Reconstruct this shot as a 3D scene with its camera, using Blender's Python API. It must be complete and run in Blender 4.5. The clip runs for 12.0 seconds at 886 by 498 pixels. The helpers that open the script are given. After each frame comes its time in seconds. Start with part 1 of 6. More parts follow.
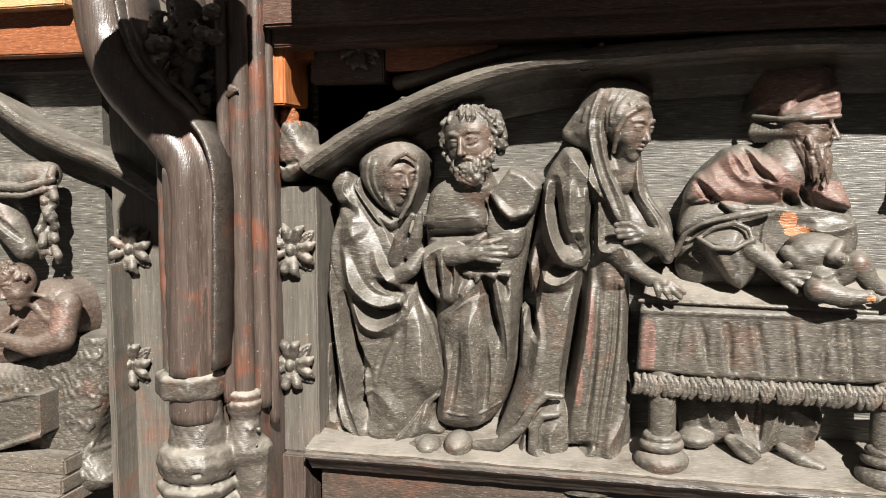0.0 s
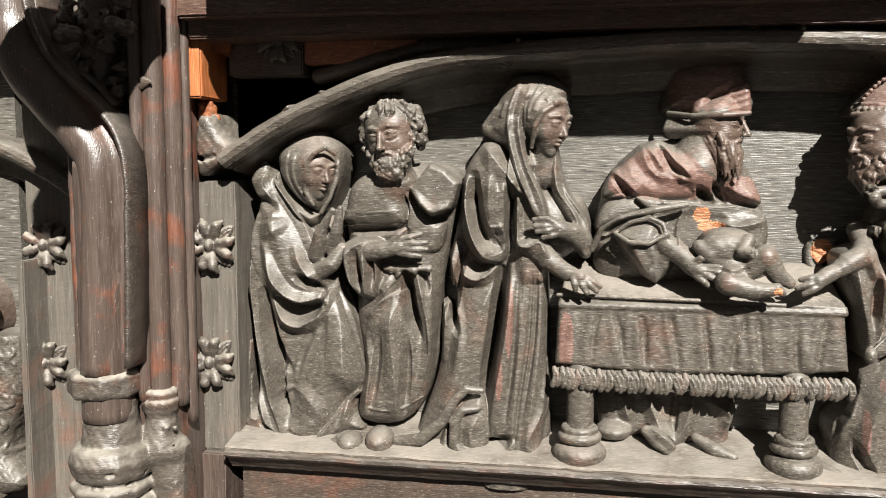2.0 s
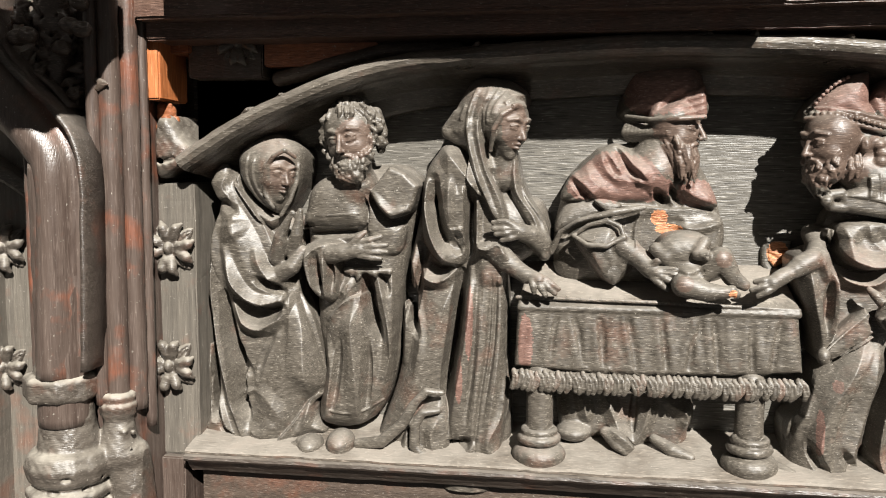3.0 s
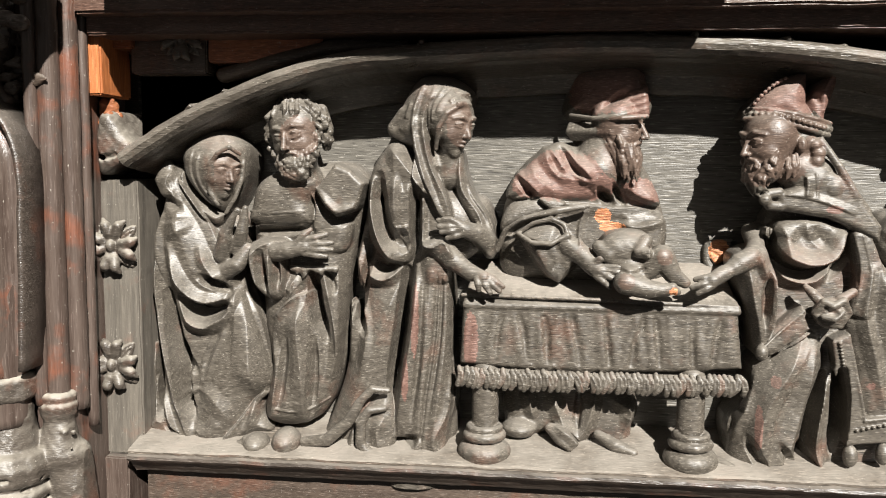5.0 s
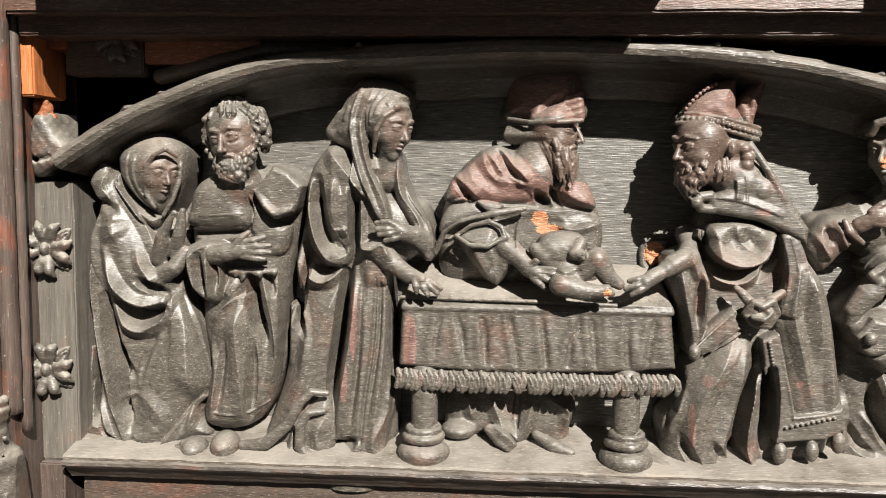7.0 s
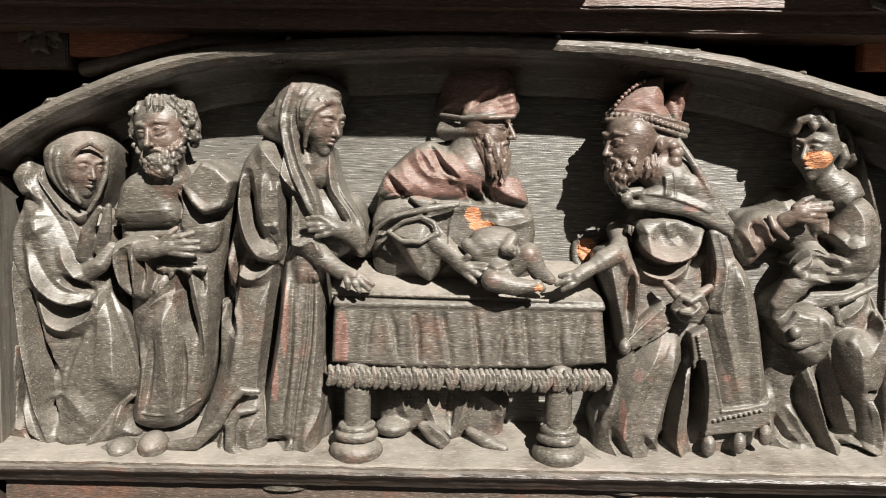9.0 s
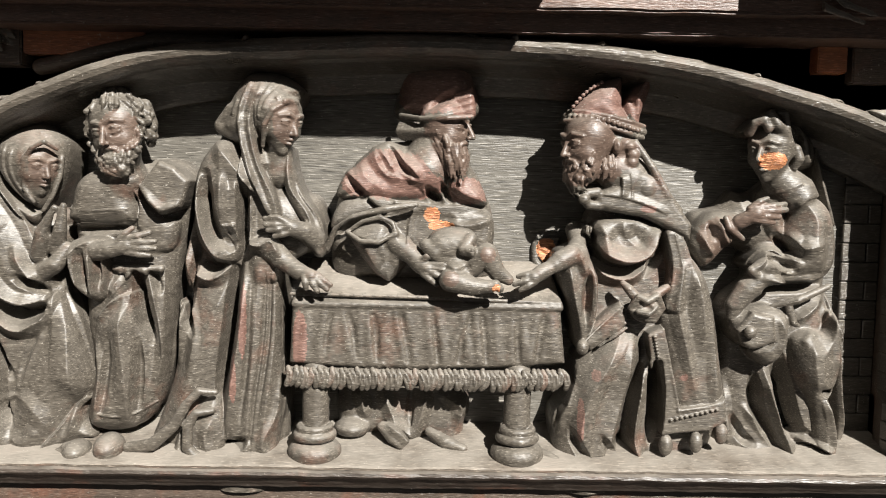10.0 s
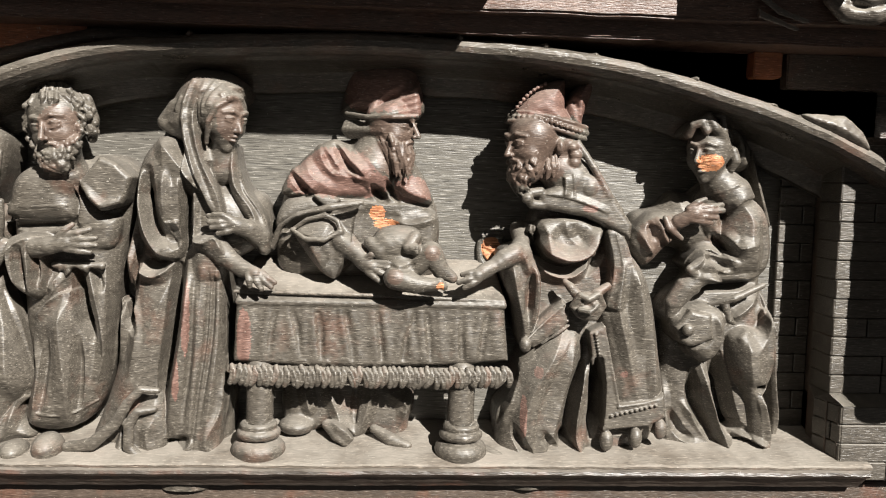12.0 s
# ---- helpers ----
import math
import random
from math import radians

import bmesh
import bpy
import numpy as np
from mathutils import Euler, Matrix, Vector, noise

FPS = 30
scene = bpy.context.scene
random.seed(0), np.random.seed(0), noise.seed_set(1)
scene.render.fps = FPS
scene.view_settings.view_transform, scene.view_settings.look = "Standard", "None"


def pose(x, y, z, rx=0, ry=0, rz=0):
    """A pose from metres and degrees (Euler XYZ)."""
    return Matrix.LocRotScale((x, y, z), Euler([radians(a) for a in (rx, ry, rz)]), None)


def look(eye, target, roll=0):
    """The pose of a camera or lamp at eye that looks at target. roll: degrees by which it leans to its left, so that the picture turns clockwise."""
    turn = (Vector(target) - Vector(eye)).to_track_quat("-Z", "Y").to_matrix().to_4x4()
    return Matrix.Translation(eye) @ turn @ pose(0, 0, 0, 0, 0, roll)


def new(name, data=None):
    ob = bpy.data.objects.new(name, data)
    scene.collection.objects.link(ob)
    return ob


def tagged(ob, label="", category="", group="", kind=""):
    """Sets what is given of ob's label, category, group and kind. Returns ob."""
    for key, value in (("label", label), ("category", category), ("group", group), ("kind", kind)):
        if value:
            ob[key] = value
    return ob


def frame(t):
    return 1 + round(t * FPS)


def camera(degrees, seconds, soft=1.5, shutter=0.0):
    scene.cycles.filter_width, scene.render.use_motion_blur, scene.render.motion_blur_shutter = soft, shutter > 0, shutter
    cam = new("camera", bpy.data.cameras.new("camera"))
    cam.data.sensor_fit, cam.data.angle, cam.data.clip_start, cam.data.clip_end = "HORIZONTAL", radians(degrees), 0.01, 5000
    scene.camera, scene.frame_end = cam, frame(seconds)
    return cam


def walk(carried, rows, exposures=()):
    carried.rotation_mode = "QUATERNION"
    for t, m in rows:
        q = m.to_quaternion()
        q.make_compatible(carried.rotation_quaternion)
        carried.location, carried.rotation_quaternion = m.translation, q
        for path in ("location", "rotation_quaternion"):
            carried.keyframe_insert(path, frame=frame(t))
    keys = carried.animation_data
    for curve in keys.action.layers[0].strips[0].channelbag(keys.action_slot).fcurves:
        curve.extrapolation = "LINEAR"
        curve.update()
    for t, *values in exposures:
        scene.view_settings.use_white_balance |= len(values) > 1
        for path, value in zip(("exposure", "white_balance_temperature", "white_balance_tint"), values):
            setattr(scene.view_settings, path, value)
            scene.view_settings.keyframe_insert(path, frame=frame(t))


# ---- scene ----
cam = camera(55.0, 12.0, 1.1)
PATH = [
    (0, (-0.082, -0.582, 1.188), (-0.547, 1.354, 1.004), -0.1),
    (0.5, (-0.078, -0.582, 1.186), (-0.521, 1.36, 1.003), -0.1),
    (1, (-0.075, -0.58, 1.186), (-0.483, 1.369, 0.997), -0.0),
    (1.5, (-0.071, -0.579, 1.188), (-0.451, 1.375, 0.993), 0.0),
    (2, (-0.064, -0.577, 1.188), (-0.412, 1.382, 0.992), 0.1),
    (2.5, (-0.059, -0.576, 1.189), (-0.38, 1.388, 0.991), 0.1),
    (3, (-0.052, -0.576, 1.189), (-0.351, 1.392, 0.996), 0.2),
    (3.5, (-0.047, -0.575, 1.188), (-0.328, 1.396, 0.996), 0.2),
    (5.5, (-0.037, -0.575, 1.19), (-0.235, 1.405, 0.989), 0.5),
    (6, (-0.034, -0.576, 1.189), (-0.21, 1.406, 0.991), 0.5),
    (6.5, (-0.029, -0.576, 1.191), (-0.182, 1.408, 0.99), 0.6),
    (7, (-0.023, -0.576, 1.19), (-0.158, 1.41, 0.997), 0.6),
    (9, (-0.009, -0.574, 1.184), (-0.038, 1.418, 1.005), 0.8),
    (9.5, (-0.003, -0.574, 1.185), (-0.009, 1.418, 1.006), 0.9),
    (10, (0.003, -0.574, 1.184), (0.026, 1.418, 1.007), 1.0),
    (10.5, (0.007, -0.574, 1.185), (0.054, 1.417, 1.005), 1.1),
    (11, (0.009, -0.576, 1.186), (0.081, 1.415, 1.004), 1.2),
    (11.5, (0.009, -0.577, 1.185), (0.112, 1.412, 1.008), 1.3),
    (12, (0.01, -0.578, 1.184), (0.136, 1.41, 1.007), 1.5),
]
walk(cam, [(t, look(eye, target, roll)) for t, eye, target, roll in PATH])

# ---- light ----
world = bpy.data.worlds.new("world")
scene.world = world
world.use_nodes = True
world.node_tree.nodes["Background"].inputs["Color"].default_value = (1.0, 0.95, 0.89, 1)
world.node_tree.nodes["Background"].inputs["Strength"].default_value = 0.042
sun = new("sun", bpy.data.lights.new("sun", "SUN"))
sun.data.energy, sun.data.angle, sun.data.color = 5.0, radians(0.7), (1.0, 0.965, 0.91)
sun.matrix_world = look((0.46, -1.0, 1.74), (0.0, 0.0, 1.0))
scene.view_settings.exposure = 1.4


# ---- materials ----
def wood(name, base, worn, dust=0.5, grain=1.0, gloss=0.42, axis="x", dustcol=(0.25, 0.228, 0.195), red=0.0, relief=1.0):
    """Old oak: streaked grain along one axis, worn patches, dust lying on faces that look up."""
    m = bpy.data.materials.new(name)
    m.use_nodes = True
    nt = m.node_tree
    N, L = nt.nodes, nt.links
    b = N["Principled BSDF"]
    tc, geo = N.new("ShaderNodeTexCoord"), N.new("ShaderNodeNewGeometry")
    info = N.new("ShaderNodeObjectInfo")
    sh = N.new("ShaderNodeVectorMath")
    sh.operation = "MULTIPLY_ADD"
    L.new(info.outputs["Random"], sh.inputs[0])
    sh.inputs[1].default_value = (3.1, 1.7, 2.3)
    L.new(tc.outputs["Object"], sh.inputs[2])

    def noise_at(scale, detail=3.0, rough=0.55, dist=0.0):
        mp = N.new("ShaderNodeMapping")
        mp.inputs["Scale"].default_value = scale
        L.new(sh.outputs[0], mp.inputs["Vector"])
        n = N.new("ShaderNodeTexNoise")
        n.inputs["Scale"].default_value, n.inputs["Detail"].default_value = 1.0, detail
        n.inputs["Roughness"].default_value, n.inputs["Distortion"].default_value = rough, dist
        L.new(mp.outputs[0], n.inputs["Vector"])
        return n.outputs["Fac"]

    def ramp(src, lo, hi):
        r = N.new("ShaderNodeMapRange")
        r.inputs["From Min"].default_value, r.inputs["From Max"].default_value = lo, hi
        L.new(src, r.inputs["Value"])
        return r.outputs["Result"]

    def mix(fac, a, c, mode="MIX"):
        x = N.new("ShaderNodeMix")
        x.data_type, x.blend_type = "RGBA", mode
        for sock, val in ((x.inputs[0], fac), (x.inputs[6], a), (x.inputs[7], c)):
            if hasattr(val, "links"):
                L.new(val, sock)
            else:
                sock.default_value = val if not isinstance(val, tuple) else (*val, 1)
        return x.outputs[2]

    def math_(op, a, c):
        x = N.new("ShaderNodeMath")
        x.operation = op
        for sock, val in zip(x.inputs, (a, c)):
            if hasattr(val, "links"):
                L.new(val, sock)
            else:
                sock.default_value = val
        return x.outputs[0]

    fine = {"x": (210, 650, 1900), "board": (85, 500, 1150), "z": (1700, 1000, 70), "y": (900, 90, 900)}[axis]
    long_ = {"x": (14, 60, 160), "board": (9, 60, 150), "z": (190, 120, 10), "y": (120, 12, 120)}[axis]
    streak = noise_at(fine, 1.5, 0.5, 0.3)
    band = noise_at(long_, 4.0, 0.6, 1.2)
    patch = noise_at((26, 26, 26), 5.0, 0.6)
    speck = noise_at((700, 700, 700), 2.0, 0.5)
    col = mix(ramp(band, 0.3, 0.72), base, worn)
    if red:
        col = mix(math_("MULTIPLY", ramp(patch, 0.55, 0.68), red), col, (0.20, 0.055, 0.022))
    col = mix(math_("MULTIPLY", ramp(streak, 0.60, 0.70), 0.5 * grain), col, tuple(min(1, c * 2.4 + 0.05) for c in worn))
    col = mix(math_("MULTIPLY", ramp(streak, 0.46, 0.32), 0.75 * grain), col, tuple(c * 0.4 for c in base))
    sep = N.new("ShaderNodeSeparateXYZ")
    L.new(geo.outputs["Normal"], sep.inputs[0])
    up = math_("MULTIPLY", ramp(sep.outputs["Z"], 0.05, 0.95), ramp(patch, 0.25, 0.6))
    lay = math_("MULTIPLY", up, dust)
    col = mix(lay, col, dustcol)
    col = mix(math_("MULTIPLY", ramp(speck, 0.71, 0.74), 0.6), col, (0.4, 0.37, 0.32))
    L.new(col, b.inputs["Base Color"])
    rough = math_("ADD", math_("MULTIPLY", lay, 0.35), math_("ADD", math_("MULTIPLY", patch, 0.22), gloss - 0.16))
    L.new(rough, b.inputs["Roughness"])
    b.inputs["Specular IOR Level"].default_value = 0.5
    bump = N.new("ShaderNodeBump")
    bump.inputs["Strength"].default_value, bump.inputs["Distance"].default_value = 0.6 * relief, 0.00055
    h = math_("ADD", math_("MULTIPLY", streak, 1.1 * (0.3 + 0.7 * grain)), math_("MULTIPLY", patch, 1.2))
    L.new(math_("ADD", h, math_("MULTIPLY", speck, 0.25)), bump.inputs["Height"])
    L.new(bump.outputs[0], b.inputs["Normal"])
    return m


OAK = wood("dusty_carved_oak", (0.045, 0.038, 0.030), (0.098, 0.085, 0.068), 0.55, 1.0, 0.49, red=0.22, relief=0.5)
OAK_RED = wood("reddish_worn_oak", (0.098, 0.052, 0.04), (0.17, 0.098, 0.077), 0.5, 0.8, 0.6, relief=0.8)
OAK_FACE = wood("brown_worn_oak", (0.062, 0.041, 0.031), (0.115, 0.08, 0.061), 0.4, 0.7, 0.5, relief=0.6)
PANEL = wood("grey_oak_board", (0.066, 0.060, 0.050), (0.115, 0.106, 0.090), 0.3, 1.1, 0.48, axis="board")
SHELF = wood("dusty_oak_shelf", (0.085, 0.070, 0.055), (0.15, 0.125, 0.10), 0.8, 1.0, 0.5, red=0.3)
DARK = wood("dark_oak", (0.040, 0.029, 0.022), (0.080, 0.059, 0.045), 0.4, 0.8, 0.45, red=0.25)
BEAM = wood("dark_reddish_beam", (0.055, 0.030, 0.021), (0.105, 0.060, 0.042), 0.3, 0.8, 0.5, red=0.2)
SHAFT = wood("brown_oak_shaft", (0.044, 0.030, 0.024), (0.088, 0.066, 0.054), 0.5, 0.35, 0.38, axis="z", red=0.5)
RAW = wood("fresh_broken_wood", (0.33, 0.12, 0.05), (0.46, 0.20, 0.09), 0.1, 1.2, 0.6, relief=2.0)
RAW_V = wood("fresh_orange_wood", (0.27, 0.085, 0.026), (0.38, 0.135, 0.045), 0.05, 0.5, 0.55, axis="z")
ARCHWOOD = wood("worn_oak_moulding", (0.04, 0.033, 0.026), (0.085, 0.073, 0.058), 0.6, 1.0, 0.36, red=0.15)
DUSTY = wood("very_dusty_oak", (0.042, 0.034, 0.027), (0.088, 0.074, 0.06), 0.95, 0.6, 0.45, dustcol=(0.30, 0.275, 0.23), red=0.25)
PILASTER = wood("dusty_oak_pilaster", (0.068, 0.06, 0.05), (0.125, 0.11, 0.09), 0.6, 0.3, 0.5, axis="z", red=0.3)
BRICK = wood("oak_blocks", (0.042, 0.036, 0.029), (0.085, 0.074, 0.06), 0.6, 0.8, 0.42)
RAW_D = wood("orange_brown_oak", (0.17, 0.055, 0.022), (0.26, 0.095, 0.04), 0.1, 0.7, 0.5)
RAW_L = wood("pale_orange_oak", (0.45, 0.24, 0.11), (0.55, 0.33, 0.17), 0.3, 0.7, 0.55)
RIB = wood("dark_oak_rib", (0.026, 0.02, 0.016), (0.06, 0.047, 0.038), 0.5, 0.8, 0.4, red=0.3)
FUR = wood("carved_fur_oak", (0.075, 0.067, 0.057), (0.13, 0.115, 0.095), 0.5, 0.4, 0.5, relief=2.5)


# ---- building helpers (millimetres: x along the relief, d out of the board, z over the shelf's edge) ----
def metres(x, d, z):
    return (x / 1000, -d / 1000, 1 + z / 1000)


def link(name, mesh, mats, parent=None, smooth=True):
    for m in mats if isinstance(mats, (list, tuple)) else [mats]:
        mesh.materials.append(m)
    if smooth:
        mesh.polygons.foreach_set("use_smooth", [True] * len(mesh.polygons))
    ob = new(name, mesh)
    if parent:
        ob.parent = parent
    return ob


def part(name, bm, material, parent=None, label="", smooth=False):
    mesh = bpy.data.meshes.new(name)
    bmesh.ops.recalc_face_normals(bm, faces=bm.faces)
    bm.to_mesh(mesh)
    bm.free()
    ob = link(name, mesh, material, parent, smooth)
    if label:
        tagged(ob, label)
    return ob


def thing(name, label, category, group="", kind=""):
    ob = new(name)
    ob.empty_display_size = 0.01
    return tagged(ob, label, category, group, kind)


def block(x0, x1, d0, d1, z0, z1, bevel=1.0, wear=0.0):
    """A box with worn, bevelled edges."""
    bm = bmesh.new()
    bmesh.ops.create_cube(bm, size=1)
    for v in bm.verts:
        v.co = metres(x0 + (v.co.x + 0.5) * (x1 - x0), d0 + (v.co.y + 0.5) * (d1 - d0), z0 + (v.co.z + 0.5) * (z1 - z0))
    if wear:
        n = max(2, int(abs(x1 - x0) / 6)) if abs(x1 - x0) >= abs(z1 - z0) else max(2, int(abs(z1 - z0) / 6))
        longest = max(bm.edges, key=lambda e: e.calc_length()).calc_length()
        bmesh.ops.subdivide_edges(bm, edges=[e for e in bm.edges if e.calc_length() > 0.9 * longest], cuts=n)
    if bevel:
        sharp = [e for e in bm.edges if len(e.link_faces) == 2 and e.calc_face_angle(0) > 0.5]
        bmesh.ops.bevel(bm, geom=sharp, offset=bevel / 1000, segments=2, affect="EDGES")
    if wear:
        for v in bm.verts:
            v.co += noise.noise_vector(v.co * 60) * wear / 1000 + noise.noise_vector(v.co * 240) * wear * 0.4 / 1000
    return bm


def smooth_line(pts, n=8, closed=False):
    """A smooth curve through points."""
    p = np.array(pts, float)
    if closed:
        p = np.vstack([p[-1], p, p[0], p[1]])
    else:
        p = np.vstack([2 * p[0] - p[1], p, 2 * p[-1] - p[-2]])
    out = []
    for i in range(1, len(p) - 2):
        for u in np.linspace(0, 1, n, endpoint=False):
            a, b, c, e = p[i - 1], p[i], p[i + 1], p[i + 2]
            out.append(0.5 * (2 * b + (c - a) * u + (2 * a - 5 * b + 4 * c - e) * u * u + (3 * b - a - 3 * c + e) * u**3))
    if not closed:
        out.append(p[-2])
    return np.array(out)


def sweep(path, profile, wear=0.0, closed=False, grow=None):
    """A profile of (n, d) swept along a path of (x, z): n to the path's left, d out of the board."""
    bm = bmesh.new()
    rings = []
    for i, (x, z) in enumerate(path):
        a, c = path[max(i - 1, 0)], path[min(i + 1, len(path) - 1)]
        t = np.array([c[0] - a[0], c[1] - a[1]])
        t /= np.linalg.norm(t)
        ring = []
        g = grow(i / (len(path) - 1)) if grow else 1.0
        for n, d in profile:
            n *= g
            co = Vector(metres(x - t[1] * n, d, z + t[0] * n))
            if wear:
                co += noise.noise_vector(co * 70) * wear / 1000 + noise.noise_vector(co * 300) * wear * 0.35 / 1000
            ring.append(bm.verts.new(co))
        rings.append(ring)
    m = len(profile)
    for a, c in zip(rings, rings[1:]):
        for j in range(m if closed else m - 1):
            k = (j + 1) % m
            bm.faces.new((a[j], a[k], c[k], c[j]))
    if closed:
        bm.faces.new(rings[0])
        bm.faces.new(rings[-1][::-1])
    return bm


def lathe(x, d, rows, seg=32, wear=0.0, turn=0.0):
    """Rings of (radius, z) round an upright axis."""
    bm = bmesh.new()
    rings = []
    for r, z in rows:
        ring = []
        for i in range(seg):
            a = 2 * math.pi * i / seg + turn
            co = Vector(metres(x + r * math.cos(a), d + r * math.sin(a), z))
            if wear:
                co += noise.noise_vector(co * 90) * wear / 1000
            ring.append(bm.verts.new(co))
        rings.append(ring)
    for a, c in zip(rings, rings[1:]):
        for j in range(seg):
            bm.faces.new((a[j], a[(j + 1) % seg], c[(j + 1) % seg], c[j]))
    bm.faces.new(rings[0])
    bm.faces.new(rings[-1])
    return bm


class Clay:
    """A solid carved on a grid: forms are laid on and blended, grooves cut in, and its skin becomes one mesh."""

    def __init__(self, x0, x1, z0, z1, d0=-2.0, d1=75.0, h=0.75):
        self.o, self.h = np.array([x0, d0, z0], float), h
        self.n = [int((b - a) / h) + 2 for a, b in ((x0, x1), (d0, d1), (z0, z1))]
        self.f = np.full(self.n, 30.0, np.float32)
        self.paints = []

    def _range(self, lo, hi):
        a = np.maximum(((np.array(lo) - self.o) / self.h).astype(int), 0)
        b = np.minimum(((np.array(hi) - self.o) / self.h).astype(int) + 2, self.n)
        if (b <= a).any():
            return None, None
        s = tuple(slice(i, j) for i, j in zip(a, b))
        g = [(self.o[k] + self.h * np.arange(a[k], b[k])).astype(np.float32) for k in range(3)]
        return s, (g[0][:, None, None], g[1][None, :, None], g[2][None, None, :])

    def _join(self, s, e, k, cut=False):
        f = self.f[s]
        if cut:
            w = np.clip(0.5 - 0.5 * (f + e) / k, 0, 1)
            self.f[s] = f * (1 - w) - e * w + k * w * (1 - w)
        else:
            w = np.clip(0.5 + 0.5 * (e - f) / k, 0, 1)
            self.f[s] = e * (1 - w) + f * w - k * w * (1 - w)

    def blob(self, c, r, k=3.0, tilt=0.0, cut=False):
        r = (r, r, r) if np.isscalar(r) else r
        m = max(r) + 2 * k + 2
        s, g = self._range([c[i] - m for i in range(3)], [c[i] + m for i in range(3)])
        if s is None:
            return self
        x, d, z = g[0] - c[0], g[1] - c[1], g[2] - c[2]
        co, si = math.cos(radians(tilt)), math.sin(radians(tilt))
        x, z = x * co + z * si, z * co - x * si
        k0 = np.sqrt((x / r[0]) ** 2 + (d / r[1]) ** 2 + (z / r[2]) ** 2)
        k1 = np.sqrt((x / r[0] ** 2) ** 2 + (d / r[1] ** 2) ** 2 + (z / r[2] ** 2) ** 2) + 1e-6
        self._join(s, k0 * (k0 - 1) / k1, k, cut)
        return self

    def limb(self, pts, radii, k=3.0, cut=False, flat=1.0):
        """A chain of rounded cones through points; flat squeezes it in depth."""
        pts = [np.array(p, float) for p in pts]
        if np.isscalar(radii):
            radii = [radii] * len(pts)
        if len(radii) == 2 and len(pts) > 2:
            radii = list(np.linspace(radii[0], radii[1], len(pts)))
        m = max(radii) + 2 * k + 2
        s, g = self._range(np.min(pts, 0) - m, np.max(pts, 0) + m)
        if s is None:
            return self
        best = None
        for a, b, ra, rb in zip(pts, pts[1:], radii, radii[1:]):
            v = b - a
            v2 = max(float(v[0] ** 2 + (v[1] / flat) ** 2 + v[2] ** 2), 1e-6)
            x, d, z = g[0] - a[0], (g[1] - a[1]) / flat, g[2] - a[2]
            u = np.clip((x * v[0] + d * v[1] / flat + z * v[2]) / v2, 0, 1)
            e = np.sqrt((x - u * v[0]) ** 2 + (d - u * v[1] / flat) ** 2 + (z - u * v[2]) ** 2) - (ra + u * (rb - ra))
            best = e if best is None else np.minimum(best, e)
        self._join(s, best, k, cut)
        return self

    def front(self, x, z):
        i = int(round((x - self.o[0]) / self.h))
        k = int(round((z - self.o[2]) / self.h))
        i, k = min(max(i, 0), self.n[0] - 1), min(max(k, 0), self.n[2] - 1)
        col = np.nonzero(self.f[i, :, k] < 0)[0]
        return self.o[1] + self.h * col[-1] if len(col) else 2.0

    def _laid(self, line, n=5):
        p = smooth_line(line, n)
        d = np.array([self.front(*q) for q in p])
        if len(d) > 4:
            d = np.convolve(np.r_[d[0], d[0], d, d[-1], d[-1]], [0.1, 0.2, 0.4, 0.2, 0.1], "valid")
        return p, d

    def fold(self, line, r=3.0, lift=0.0, k=2.5, taper=0.45):
        """A ridge laid along a line of (x, z) on the skin as it stands."""
        p, d = self._laid(line)
        u = np.linspace(0, 1, len(p))
        rad = r * (taper + (1 - taper) * np.sin(np.pi * np.clip(u * 0.9 + 0.05, 0, 1)) ** 0.6)
        self.limb([(q[0], e + (lift - 0.45) * r, q[1]) for q, e in zip(p, d)], list(rad), k)
        return self

    def crease(self, line, w=8.0, h=4.0, p=1.15, ends=0.25):
        """A fold with a sharp crest: the skin rises by h over a width w on each side (sinks, where h is below 0)."""
        q = smooth_line(line, 6)
        lo, hi = q.min(0) - w, q.max(0) + w
        s, g = self._range([lo[0], self.o[1], lo[1]], [hi[0], self.o[1] + self.h * self.n[1], hi[1]])
        if s is None:
            return self
        X, Z = np.broadcast_arrays(g[0][:, 0, :], g[2][:, 0, :])
        best, along = np.full(X.shape, 1e9, np.float32), np.zeros(X.shape, np.float32)
        m = len(q) - 1
        for i in range(m):
            (ax, az), (bx, bz) = q[i], q[i + 1]
            vx, vz = bx - ax, bz - az
            u = np.clip(((X - ax) * vx + (Z - az) * vz) / max(vx * vx + vz * vz, 1e-6), 0, 1)
            e = (X - ax - u * vx) ** 2 + (Z - az - u * vz) ** 2
            near = e < best
            best, along = np.where(near, e, best), np.where(near, (i + u) / m, along)
        t = np.clip(np.minimum(along, 1 - along) / ends, 0, 1)
        t = 0.25 + 0.75 * t
        lift = h * t * np.clip(1 - np.sqrt(best) / (w * (0.55 + 0.45 * t)), 0, 1) ** p
        self.f[s] -= lift[:, None, :].astype(np.float32)
        return self

    def edge(self, line, w=6.0, h=3.0, side=1, ends=0.12):
        """The hem of a cloth lying over another: the skin stands h higher on one side of the line (side 1: to its left)."""
        q = smooth_line(line, 6)
        lo, hi = q.min(0) - w, q.max(0) + w
        s, g = self._range([lo[0], self.o[1], lo[1]], [hi[0], self.o[1] + self.h * self.n[1], hi[1]])
        if s is None:
            return self
        X, Z = np.broadcast_arrays(g[0][:, 0, :], g[2][:, 0, :])
